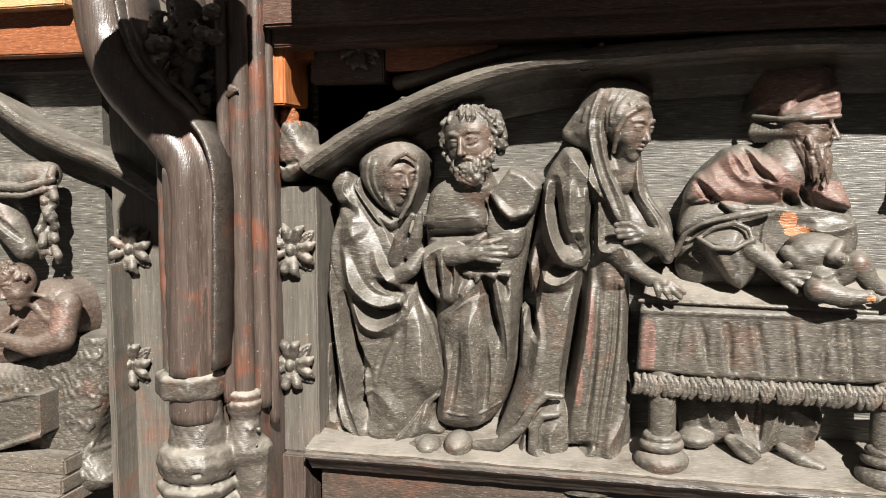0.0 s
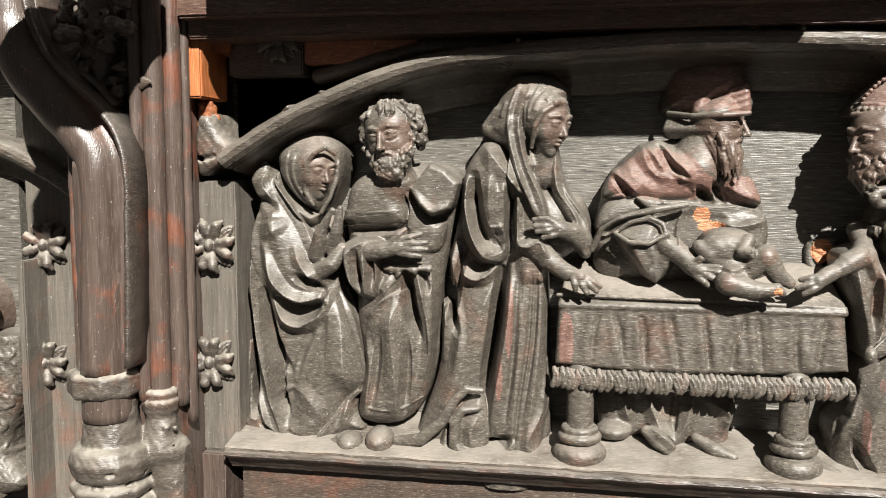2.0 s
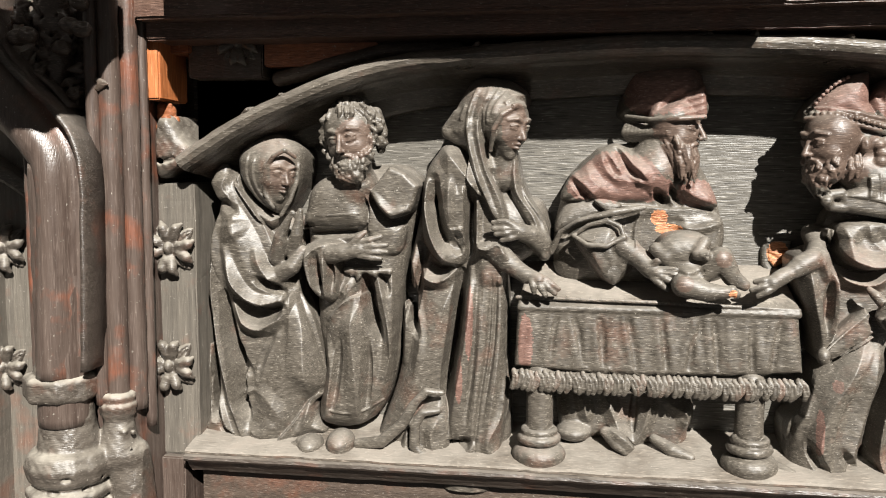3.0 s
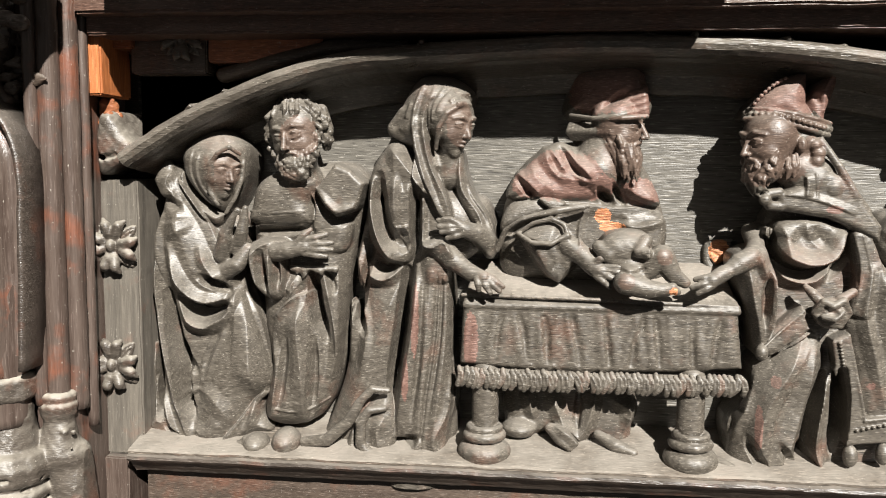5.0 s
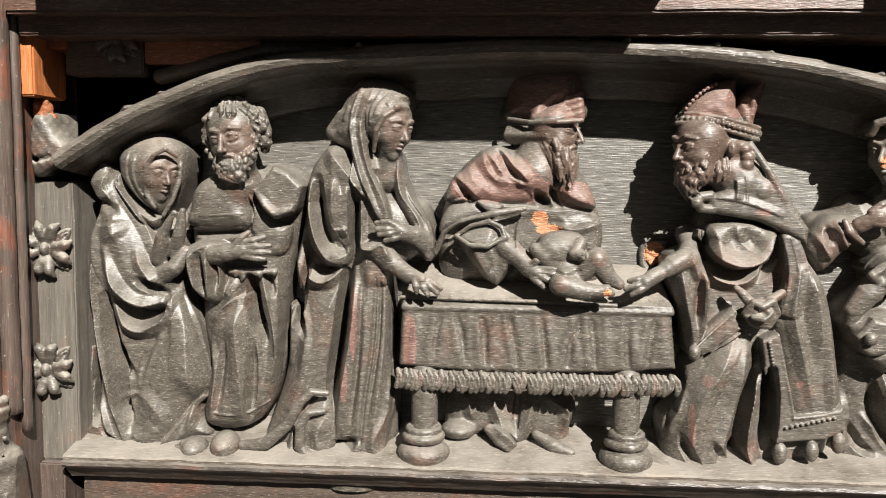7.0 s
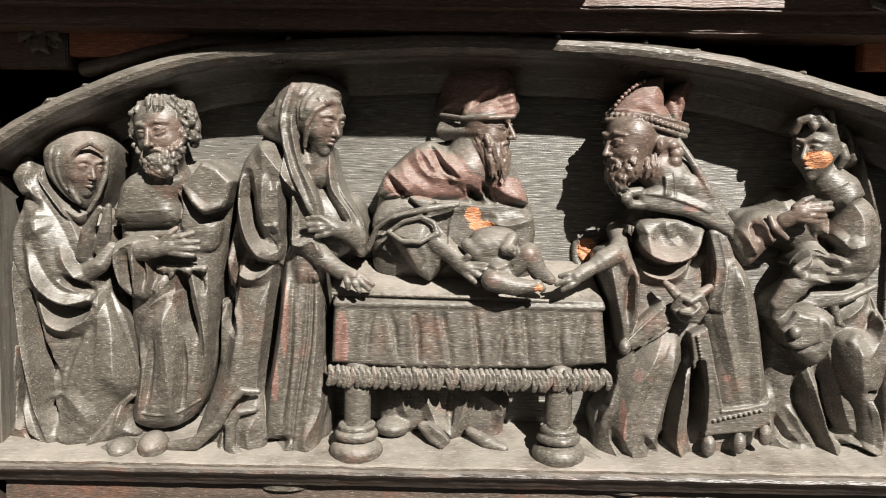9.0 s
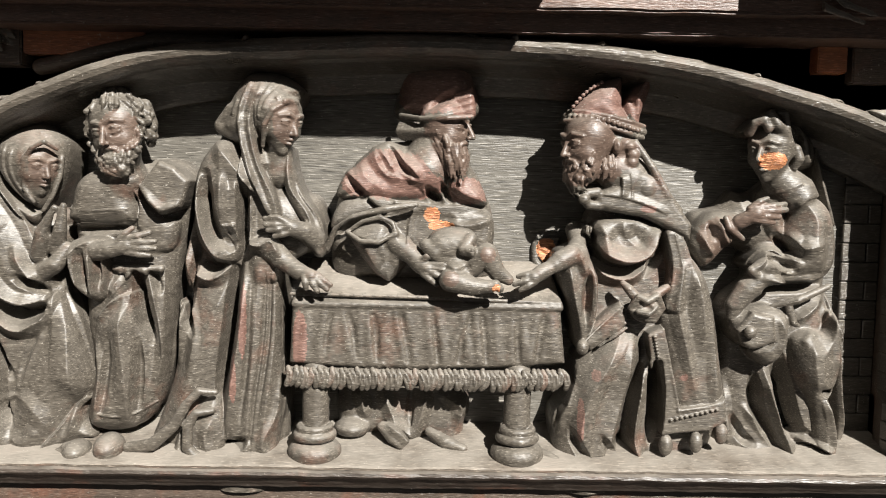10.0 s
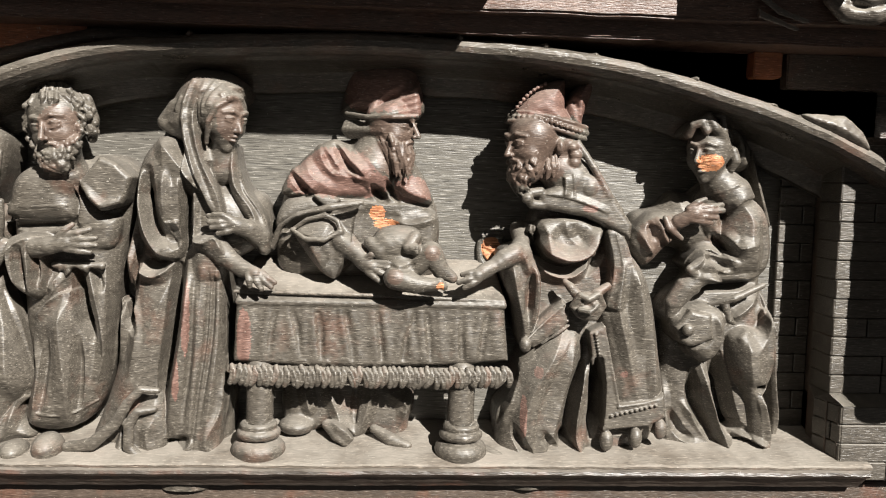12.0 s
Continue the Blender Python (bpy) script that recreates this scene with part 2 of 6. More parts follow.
        best, along = np.full(X.shape, 1e9, np.float32), np.zeros(X.shape, np.float32)
        left = np.zeros(X.shape, np.float32)
        m = len(q) - 1
        for i in range(m):
            (ax, az), (bx, bz) = q[i], q[i + 1]
            vx, vz = bx - ax, bz - az
            u = np.clip(((X - ax) * vx + (Z - az) * vz) / max(vx * vx + vz * vz, 1e-6), 0, 1)
            e = (X - ax - u * vx) ** 2 + (Z - az - u * vz) ** 2
            near = e < best
            turn = (vx * (Z - az) - vz * (X - ax)) / math.hypot(vx, vz)
            best, along, left = np.where(near, e, best), np.where(near, (i + u) / m, along), np.where(near, turn, left)
        t = np.clip(np.minimum(along, 1 - along) / ends, 0, 1)
        lift = h * t * np.clip(1 - np.sqrt(best) / w, 0, 1) * np.clip(0.5 + side * left / 1.2, 0, 1)
        self.f[s] -= lift[:, None, :].astype(np.float32)
        return self

    def lay(self, line, radii, lift=0.3, k=1.5, flat=1.0):
        """A limb that lies on the skin along a line of (x, z)."""
        p, d = self._laid(line, 4)
        r = np.interp(np.linspace(0, 1, len(p)), np.linspace(0, 1, len(radii)), radii)
        self.limb([(q[0], e + lift * s - 0.3 * s, q[1]) for q, e, s in zip(p, d, r)], list(r), k, flat=flat)
        return self

    def groove(self, line, r=2.5, deep=0.5, k=1.5, taper=0.35):
        p, d = self._laid(line)
        u = np.linspace(0, 1, len(p))
        rad = r * (taper + (1 - taper) * np.sin(np.pi * np.clip(u * 0.9 + 0.05, 0, 1)) ** 0.6)
        self.limb([(q[0], e + (0.6 - deep) * r, q[1]) for q, e in zip(p, d)], list(rad), k, cut=True)
        return self

    def form(self, outline, d, bulge=10.0, edge=14.0, back=-4.0, k=2.0, lean=0.0, zref=0.0, slant=0.0, xref=0.0, sm=True, foot=False):
        """A pillowed body with an outline of (x, z); its front lies d + bulge out, leaning by lean per mm of height."""
        if foot:
            outline = [(x, z - 32 if z < 22 else z) for x, z in outline]
        p = smooth_line(outline, 5, True) if sm else np.array(outline, float)
        lo, hi = p.min(0) - 2 * k - 2, p.max(0) + 2 * k + 2
        s, g = self._range([lo[0], self.o[1], lo[1]], [hi[0], d + bulge + 14 + abs(lean) * 200, hi[1]])
        if s is None:
            return self
        X, Z = g[0][:, 0, :], g[2][:, 0, :]
        X, Z = np.broadcast_arrays(X, Z)
        best = np.full(X.shape, 1e9, np.float32)
        ins = np.zeros(X.shape, bool)
        q = np.roll(p, -1, 0)
        for (ax, az), (bx, bz) in zip(p, q):
            vx, vz = bx - ax, bz - az
            u = np.clip(((X - ax) * vx + (Z - az) * vz) / max(vx * vx + vz * vz, 1e-6), 0, 1)
            best = np.minimum(best, (X - ax - u * vx) ** 2 + (Z - az - u * vz) ** 2)
            if az != bz:
                ins ^= ((az > Z) != (bz > Z)) & (X < vx * (Z - az) / vz + ax)
        sd = np.sqrt(best) * np.where(ins, 1, -1)
        w = 1 - np.clip(sd / edge, 0, 1)
        front = d + bulge * np.sqrt(np.clip(1 - w * w, 0, 1)) + lean * (Z - zref) + slant * (X - xref)
        steep = 1.0 / np.sqrt(1 + (bulge / edge * w) ** 2)
        e = np.maximum((g[1] - front[:, None, :]) * steep[:, None, :], np.maximum(back - g[1], -sd[:, None, :]))
        self._join(s, e.astype(np.float32), k)
        return self

    def paint(self, slot, c, r):
        self.paints.append((slot, np.array(c, float), np.array([r] * 3 if np.isscalar(r) else r, float)))
        return self

    def carve_marks(self, amount=0.35):
        x = self.o[0] + self.h * np.arange(self.n[0])[:, None, None]
        d = self.o[1] + self.h * np.arange(self.n[1])[None, :, None]
        z = self.o[2] + self.h * np.arange(self.n[2])[None, None, :]
        w = np.sin(x * 0.37 + 2.3 * np.sin(z * 0.07 + d * 0.05)) * np.sin(z * 0.29 + 2.1 * np.sin(x * 0.09 + 1.0)) + 0.6 * np.sin(x * 1.1 + 1.3 * np.sin(d * 0.6) + 1.5 * np.sin(z * 0.8))
        self.f += (amount * 0.4 * w).astype(np.float32)
        return self

    def skin(self, name, mats, parent=None, marks=0.16):
        if marks:
            self.carve_marks(marks)
        f = self.f
        f[0], f[-1], f[:, 0], f[:, -1], f[:, :, 0], f[:, :, -1] = 9, 9, 9, 9, 9, 9
        n = self.n
        corner = {}
        for c in ((i, j, k) for i in (0, 1) for j in (0, 1) for k in (0, 1)):
            corner[c] = f[c[0] : n[0] - 1 + c[0], c[1] : n[1] - 1 + c[1], c[2] : n[2] - 1 + c[2]]
        cnt = sum((v < 0).astype(np.int8) for v in corner.values())
        cell = np.nonzero((cnt > 0) & (cnt < 8))
        ids = np.full(cnt.shape, -1, np.int32)
        ids[cell] = np.arange(len(cell[0]))
        acc, num = np.zeros((len(cell[0]), 3)), np.zeros(len(cell[0]))
        val = {c: v[cell] for c, v in corner.items()}
        for ax in range(3):
            for c in val:
                if c[ax]:
                    continue
                e = tuple(1 if i == ax else c[i] for i in range(3))
                a, b = val[c], val[e]
                hit = (a < 0) != (b < 0)
                t = np.where(hit, a / np.where(hit, a - b, 1), 0)
                pos = np.tile(np.array(c, float), (len(a), 1))
                pos[:, ax] += t
                acc[hit] += pos[hit]
                num[hit] += 1
        v = self.o + self.h * (np.stack(cell, 1) + acc / num[:, None])
        quads = []
        neg = f < 0
        for ax in range(3):
            u, w = (ax + 1) % 3, (ax + 2) % 3
            lo = [slice(1, n[i] - 1) for i in range(3)]
            lo[ax] = slice(0, n[ax] - 1)
            hi = list(lo)
            hi[ax] = slice(1, n[ax])
            a, b = neg[tuple(lo)], neg[tuple(hi)]
            at = np.stack(np.nonzero(a != b), 1) + np.array([0 if i == ax else 1 for i in range(3)])
            flip = a[a != b]
            def cid(du, dw):
                q = at.copy()
                q[:, u] -= du
                q[:, w] -= dw
                return ids[q[:, 0], q[:, 1], q[:, 2]]
            four = np.stack([cid(1, 1), cid(0, 1), cid(0, 0), cid(1, 0)], 1)
            four[flip] = four[flip][:, ::-1]
            quads.append(four)
        quads = np.vstack(quads)
        # skin that lies inside the board is never seen
        keep = (v[quads][:, :, 1] > -1.5).any(1)
        quads = quads[keep]
        used = np.unique(quads)
        remap = np.full(len(v), -1)
        remap[used] = np.arange(len(used))
        v, quads = v[used], remap[quads]
        mesh = bpy.data.meshes.new(name)
        mesh.vertices.add(len(v))
        co = np.stack([v[:, 0] / 1000, -v[:, 1] / 1000, 1 + v[:, 2] / 1000], 1)
        mesh.vertices.foreach_set("co", co.astype(np.float32).ravel())
        mesh.loops.add(quads.size)
        mesh.loops.foreach_set("vertex_index", quads.ravel().astype(np.int32))
        mesh.polygons.add(len(quads))
        mesh.polygons.foreach_set("loop_start", np.arange(0, quads.size, 4, dtype=np.int32))
        mesh.update(calc_edges=True)
        ob = link(name, mesh, mats, parent)
        if self.paints:
            mid = v[quads].mean(1)
            slot = np.zeros(len(quads), np.int32)
            wob = 1 + 0.12 * np.sin(mid[:, 0] * 0.9) * np.sin(mid[:, 2] * 0.8) + 0.08 * np.sin(mid[:, 0] * 2.1 + mid[:, 2] * 1.7)
            for i, c, r in self.paints:
                slot[(((mid - c) / r) ** 2).sum(1) < wob] = i
            mesh.polygons.foreach_set("material_index", slot)
        mesh.validate()
        return ob


# ---- the setting ----
def structure(ob, label, category):
    return tagged(ob, label, category, kind="structure")


structure(part("back_panel", block(-318, 420, -25, 0, -40, 262, 0), PANEL), "grey dusty oak board behind the carved figures", "panel")
structure(part("back_boarding", block(-1500, 1500, -60, -30, -1000, 1200, 0), DARK), "dark oak boarding that closes the stalls", "panel")

# sloping floor of the relief with its moulded front edge
bm = sweep(np.array([(x, 0.0) for x in np.linspace(-303, 325, 110)]), [(-3, -5), (14.5, -5), (14, 0), (3.2, 55), (2.2, 59), (1.2, 60.5), (-0.4, 60), (-3, 52)], 0.7, True)
structure(part("shelf", bm, SHELF), "dusty worn oak ledge under the figures", "ledge")
bm = sweep(np.array([(x, 0.0) for x in np.linspace(-303, 323, 110)]), [(-0.6, 0), (-0.6, 60), (-1.6, 62), (-3.6, 62.5), (-5.5, 60.5), (-7, 57), (-11.5, 53), (-13.5, 50.5), (-15.5, 49), (-15.5, 0)], 0.6, True)
structure(part("shelf_edge", bm, RIB), "dark worn oak front edge of the ledge", "ledge")
structure(part("lower_rail", block(-300, 600, -20, 40, -90, -16, 1.0, 0.3), DARK), "dark oak rail under the ledge", "rail")

# the flat arch over the scene
ARCH = smooth_line([(-304.3, 194.1), (-294.6, 200.5), (-259.7, 220.9), (-216.5, 239.3), (-167.1, 254.7), (-115.2, 260.1), (-70.9, 262.8), (-10.4, 265.5), (45.0, 264.1), (96.3, 261.9), (159.1, 253.3), (219.9, 237.9), (263.8, 224.4), (308.6, 205.4), (331.6, 192.3)], 10)
PROFILE = [(2, -5), (2, 40), (1.5, 50), (1, 57), (-1, 61), (-4, 63), (-7.5, 62), (-10, 58.5), (-11, 54), (-11.5, 49), (-13, 44), (-15, 34), (-17, 26), (-18.5, 21), (-19.5, 20), (-27.5, 14), (-29.5, 12), (-30, 8), (-30, -5)]
structure(part("arch", sweep(ARCH, PROFILE, 0.6, True), ARCHWOOD), "flat moulded oak arch with chipped top edge", "arch")
chip_rnd = random.Random(12)
for i in range(26):
    # splintered edge along the top of the arch
    x, z = ARCH[6 + i * 5]
    c = Clay(x - 12, x + 12, z - 4, z + 6, 40, 66, 0.8)
    s = (ARCH[7 + i * 5] - ARCH[6 + i * 5])
    s = s / np.linalg.norm(s)
    l = chip_rnd.uniform(3, 9)
    c.limb([(x - s[0] * l, 52, z - s[1] * l + 0.4), (x, 54, z + chip_rnd.uniform(0.6, 1.6)), (x + s[0] * l, 52, z + s[1] * l + 0.2)], [1.2, chip_rnd.uniform(1.4, 2.4), 0.8], 0.8, flat=3)
    if i in (3, 4, 9, 14, 15, 17, 18, 20, 22, 23):
        tagged(c.skin("arch_splinter", [ARCHWOOD], None, 0.4), "chipped edge piece of the oak arch", "splinter", "chips on the arch")

# board behind the arch, up to the beam
bm = bmesh.new()
top, low = [], []
for x, z in ARCH:
    top.append(bm.verts.new(metres(x, 24, 320)))
    low.append(bm.verts.new(metres(x, 24, z - 10)))
for i in range(len(ARCH) - 1):
    bm.faces.new((low[i], low[i + 1], top[i + 1], top[i]))
bmesh.ops.solidify(bm, geom=bm.faces[:], thickness=0.012)
structure(part("spandrel", bm, DARK), "dark oak boards above the arch", "board")
structure(part("beam_lower", block(-318, 620, 8, 68, 267, 281, 1.2, 0.6), BEAM), "dark reddish oak beam over the arch", "beam")
structure(part("beam_upper", block(-318, 620, 8, 82, 277.5, 330, 1.6, 0.6), BEAM), "worn reddish oak beam with a lit face", "beam")

# overhanging cornice, broken away over one stretch
structure(part("cornice_west", block(-278, 75, 0, 128, 300, 330, 2, 0.6), BEAM), "oak cornice above the beam", "cornice")
structure(part("cornice_mid", block(194, 276, 0, 128, 300, 330, 2, 0.6), BEAM), "oak cornice above the beam", "cornice")
structure(part("cornice_east", block(318, 640, 0, 128, 300, 330, 2, 0.6), BEAM), "oak cornice above the beam", "cornice")

# out-of-view block, added only to shade the rib and the leaf carving
structure(part("canopy_bracket", block(-366, -297, 140, 245, 300, 330, 2, 0.6), BEAM), "unseen block added above the column to shade its rib", "cornice")

# boards let into the spandrel beside the column
structure(part("spandrel_board", block(-251, -176, 10, 40, 253, 268, 0.8, 0.4), RAW_D), "orange oak board between arch and beam", "board")
structure(part("spandrel_block", block(-303, -252, 10, 40, 246, 268, 1, 0.5), DARK), "dark block carved with a small rosette", "board")
structure(part("spandrel_board", block(-318, -300, 10, 44, 262, 290, 0.8, 0.4), RAW_D), "orange-brown oak offcut under the beam", "board")
structure(part("spandrel_board", block(241.6, 260.3, 10, 36, 251.0, 267.5, 0.8, 0.4), RAW_D), "orange-brown oak board under the beam", "board")
structure(part("spandrel_block", block(264.6, 600, 10, 34, 244.7, 267.5, 1, 0.5), DARK), "dark oak block under the beam", "board")
c = Clay(-250, -120, 236, 270, 10, 46, 1.0)
c.limb([(-244, 30, 246), (-205, 34, 254), (-170, 34, 262), (-125, 30, 264)], [5, 6, 6, 4], 2, flat=1.6)
structure(c.skin("arch_back_roll", [DARK]), "dark carved roll behind the arch", "moulding")


c = Clay(255, 325, 190, 240, 30, 72, 0.9)
c.form([(264.4, 225.8), (281.7, 226.3), (292.6, 225.2), (305.1, 214.4), (308.0, 204.7), (293.7, 210.6), (278.7, 216.5)], 58, 5, 5, 30, 1.5)
c.crease([(270.0, 223.0), (288.4, 218.0), (303.6, 208.7)], 4, 2)
tagged(c.skin("broken_arch_end", [DUSTY], None, 0.8), "broken dusty end piece of the oak arch", "splinter")

# scrolled carving on the face of the beam
c = Clay(220, 345, 268, 312, 76, 104, 0.9)
c.limb([(206.0, 86, 294.7), (221.9, 86, 280.9), (244.3, 86, 273.0)], [1.6, 2.0, 1.2], 1)
c.limb([(216.0, 86, 295.1), (233.5, 86, 283.0), (250.8, 86, 277.2)], [1.6, 2.0, 1.2], 1)
c.limb([(262.5, 88, 290.1), (272.0, 90, 283.0), (286.1, 92, 282.5), (304.4, 92, 287.7)], [4, 6.5, 7, 6], 2)
c.limb([(272.8, 90, 296.5), (282.3, 95, 287.9), (299.0, 95, 290.1)], [4, 6, 6], 2)
c.crease([(266.2, 287.5), (279.7, 285.1), (296.3, 288.3)], 3, -3)
tagged(c.skin("beam_carving", [DUSTY], None, 0.4), "dusty carved leaf scroll on the oak beam", "carving")


# ---- rosettes ----
def rosette_mesh(seed):
    """Four pointed, hollowed leaves on the diagonals round a bud."""
    rnd = random.Random(seed)
    c = Clay(-20, 20, -20, 20, -3, 16, 0.7)
    c.form([(-14, -14), (-5, -12), (0, -8), (5, -12), (14, -14), (12, -5), (8, 0), (12, 5), (14, 14), (5, 12), (0, 8), (-5, 12), (-14, 14), (-12, 5), (-8, 0), (-12, -5)], 0, 5, 4, -3, 1)
    for q in range(4):
        a = math.pi / 4 + q * math.pi / 2 + rnd.uniform(-0.08, 0.08)
        t = (math.cos(a), math.sin(a))
        n = (-t[1], t[0])
        for e in (-1, 1):
            w = rnd.uniform(0.85, 1.15)
            p = [(t[0] * u + n[0] * v * e * w, dd, t[1] * u + n[1] * v * e * w) for u, v, dd in ((3, 1.5, 4), (8, 4.4, 6.5), (12.5, 6.4, 8.0), (16.0 + rnd.uniform(-1, 1), 6.6, 6.0))]
            c.limb(p, [2.6, 3.6, 3.4, 1.6], 1.8)
        c.limb([(t[0] * 3, 3.5, t[1] * 3), (t[0] * 11, 5, t[1] * 11), (t[0] * 18, 5, t[1] * 18)], [0.8, 1.6, 2.2], 1.0, True)
        c.limb([(t[0] * 6, 3.0, t[1] * 6), (t[0] * 16, 4.0, t[1] * 16)], [1.0, 0.8], 0.6)
        b = q * math.pi / 2
        c.blob((math.cos(b) * 8.0, 4, math.sin(b) * 8.0), (2.2, 5, 2.2), 0.8, cut=True)
    c.blob((0, 6.5, 0), (3.4, 5.0, 4.4), 0.8)
    ob = c.skin("rosette", [DUSTY], None, 0.4)
    me = ob.data
    bpy.data.objects.remove(ob)
    return me


ROSE = [rosette_mesh(3), rosette_mesh(8)]


def rosette(i, x, d, z, turn, scale, label):
    ob = new("rosette", ROSE[i])
    ob.matrix_basis = Matrix.Translation((x / 1000, -d / 1000, 1 + z / 1000)) @ Matrix.Rotation(radians(turn), 4, "Y") @ Matrix.Diagonal((scale, scale, scale, 1)) @ Matrix.Translation((0, 0, -1))
    return tagged(ob, label, "rosette", "carved rosettes")


rosette(0, *(-316.3, 41, 134.5), 4, 1, "dusty carved oak leaf rosette on the pilaster")
rosette(1, *(-318.2, 41, 54.9), -3, 1, "dusty carved oak leaf rosette on the pilaster")
rosette(1, *(-462.2, 13, 41.6), 5, 1, "dusty carved oak leaf rosette beside the column")
rosette(0, *(-458.7, 13, 129.6), 2, 1, "dark carved oak leaf rosette in the column's shade")
rosette(0, *(-267.7, 38, 268.4), 0, 0.8, "small dark carved rosette under the beam")


# ---- the clustered column ----
def column():
    t = thing("clustered_column", "clustered oak column with dusty moulded base", "column")
    ax, ad = (-360.9, 117.5)[0], 98

    def shaft(name, x, d, r, z0, z1, label=""):
        n = 40
        rows = [(r * (1 + 0.015 * math.sin(i * 1.7)), z0 + (z1 - z0) * i / n) for i in range(n + 1)]
        part(name, lathe(x, d, rows, 28, 0.5), SHAFT, t, label, True)

    rows = [(15.5 * (1 + 0.015 * math.sin(i * 1.7)), 30 + 5 * i) for i in range(33)]
    part("shaft", lathe(ax, ad + 3.2, rows, 28, 0.5), SHAFT, t, "", True)
    shaft("fillet", (-388.7, 115.2)[0], 86, 3.0, 50, 215)
    shaft("fillet", (-340.9, 188.9)[0], 92, 4.0, 40, 305, "reddish worn edge roll")
    shaft("slim_shaft", (-333.1, 188.9)[0], 86, 6.6, 34, 305)
    shaft("slim_shaft", (-325.9, 188.9)[0], 76, 6.2, 34, 305)
    shaft("fillet", (-321.9, 188.9)[0], 66, 3.4, 20, 305)
    part("core", block(-372, -326, 5, 80, -60, 330, 1), SHAFT, t)
    # moulded base
    k = Clay(-405, -318, -34, 72, 40, 132, 1.0)

    def ring(x, d, r, rr, z, kk=1.5, n=8, turn=22.5):
        k.limb([(x + r * math.cos(a + radians(turn)), d + r * math.sin(a + radians(turn)), z) for a in np.linspace(0, 2 * math.pi, n + 1)], rr, kk)

    for z in (49, 53, 57):
        ring(ax - 3, ad, 19, 4.2, z)
    k.limb([(ax - 3, ad, 44), (ax - 3, ad, 60)], [14, 17], 1)
    k.limb([(ax, ad, 12), (ax, ad, 46)], [19, 14.5], 2)
    for z in (9, 4, -2):
        ring(ax, ad, 20, 6.5 if z == 4 else 5.0, z, 2, 12)
    k.limb([(ax, ad, -2), (ax, ad, 10)], 17, 2)
    ring(ax - 1, ad, 22, 4, -14, 1.5)
    ring(ax - 1, ad, 23, 4, -24, 1.5)
    ring(ax - 1, ad, 23, 4, -32, 1.5)
    k.limb([(ax, ad, -34), (ax, ad, -10)], 20, 2)
    # smaller base under the slim shafts
    bx, bd = (-334.0, 37.8)[0], 86
    for rr, z, r in ((3.2, 44, 8), (3.8, 38, 8), (3.0, 34, 8)):
        ring(bx, bd, r, rr, z, 1, 12)
    k.limb([(bx, bd, 8), (bx, bd, 34)], [13, 8], 3)
    k.limb([(bx + 6, 80, -30), (bx + 4, 82, 4)], [14, 13], 3)
    rnd = random.Random(4)
    for i in range(26):
        # wormholes and breaks
        a = rnd.uniform(0, math.pi)
        r = rnd.uniform(18, 26)
        k.blob((ax + r * math.cos(a), ad + r * math.sin(a), rnd.uniform(-28, 60)), (rnd.uniform(1, 4), rnd.uniform(1, 3), rnd.uniform(1, 3)), 1.0, cut=True)
    for i in range(14):
        k.blob(((-322.6, 17.4)[0] + rnd.uniform(-6, 8), 94 + rnd.uniform(-4, 4), 18 + rnd.uniform(-5, 8)), rnd.uniform(1, 3), 0.8, cut=i % 2 == 0)
    k.skin("base", [DUSTY], t, 0.6)
    # rib that springs from the shaft
    line = smooth_line([(-360.1, 61.0), (-358.3, 103.8), (-356.7, 138.8), (-355.2, 170.0), (-357.2, 191.3), (-365.8, 207.1), (-379.0, 223.0), (-393.1, 239.0), (-404.1, 255.0), (-411.1, 272.9), (-414.9, 294.1), (-417.2, 311.1)], 8)
    prof = [(-21, 70), (-21, 98), (-19, 108), (-12, 117), (-4, 121), (5, 120), (12, 113), (15, 107), (17, 108), (19, 104), (19, 70)]
    part("rib", sweep(line, [(-n, d) for n, d in prof], 0.6, True, lambda u: 0.74 + 0.26 * min(1, max(0, u - 0.25) * 2.5)), SHAFT, t, "bowed rib that grows out of the shaft", True)
    line = smooth_line([(-339.9, 65.6), (-337.9, 118.4), (-337.1, 156.4), (-337.0, 183.8), (-342.3, 205.5), (-356.0, 223.9), (-374.5, 239.9), (-389.1, 258.6), (-396.1, 276.4), (-399.3, 293.4), (-400.9, 310.2)], 8)
    part("rib_fillet", sweep(line, [(-2.2, 84), (-2.2, 112), (-1, 115), (1, 115), (2.2, 112), (2.2, 84)], 0.5, True), RIB, t, "", True)
    line = smooth_line([(-352.3, 223.6), (-363.5, 236.3), (-378.0, 247.8), (-387.9, 257.9), (-393.1, 267.8)], 8)
    part("rib_fillet", sweep(line, [(-1.8, 70), (-1.8, 98), (0, 101), (1.8, 98), (1.8, 70)], 0.5, True), SHAFT, t, "", True)
    # leaf carving in the fork
    f = Clay(-400, -320, 215, 312, 50, 128, 1.1)
    f.limb([(-373.1, 80, 221.7), (-367.5, 84, 260.6), (-367.2, 86, 295.4)], [8, 12, 12], 3)
    for i in range(40):
        p = np.array((-391.8, 90, 295.8)) * (1 - i / 39) + np.array((-345.3, 86, 242.1)) * (i / 39)
        p = p + (rnd.uniform(-8, 8), rnd.uniform(-10, 4), rnd.uniform(-36, 26))
        a = rnd.uniform(0, 6.28)
        v = np.array([math.cos(a) * 9, rnd.uniform(0, 9), math.sin(a) * 11])
        f.limb([p - v * 0.5, p + v * 0.2 + (0, 4, 0), p + v], [1.2, rnd.uniform(3, 5), 0.9], 1, flat=0.55)
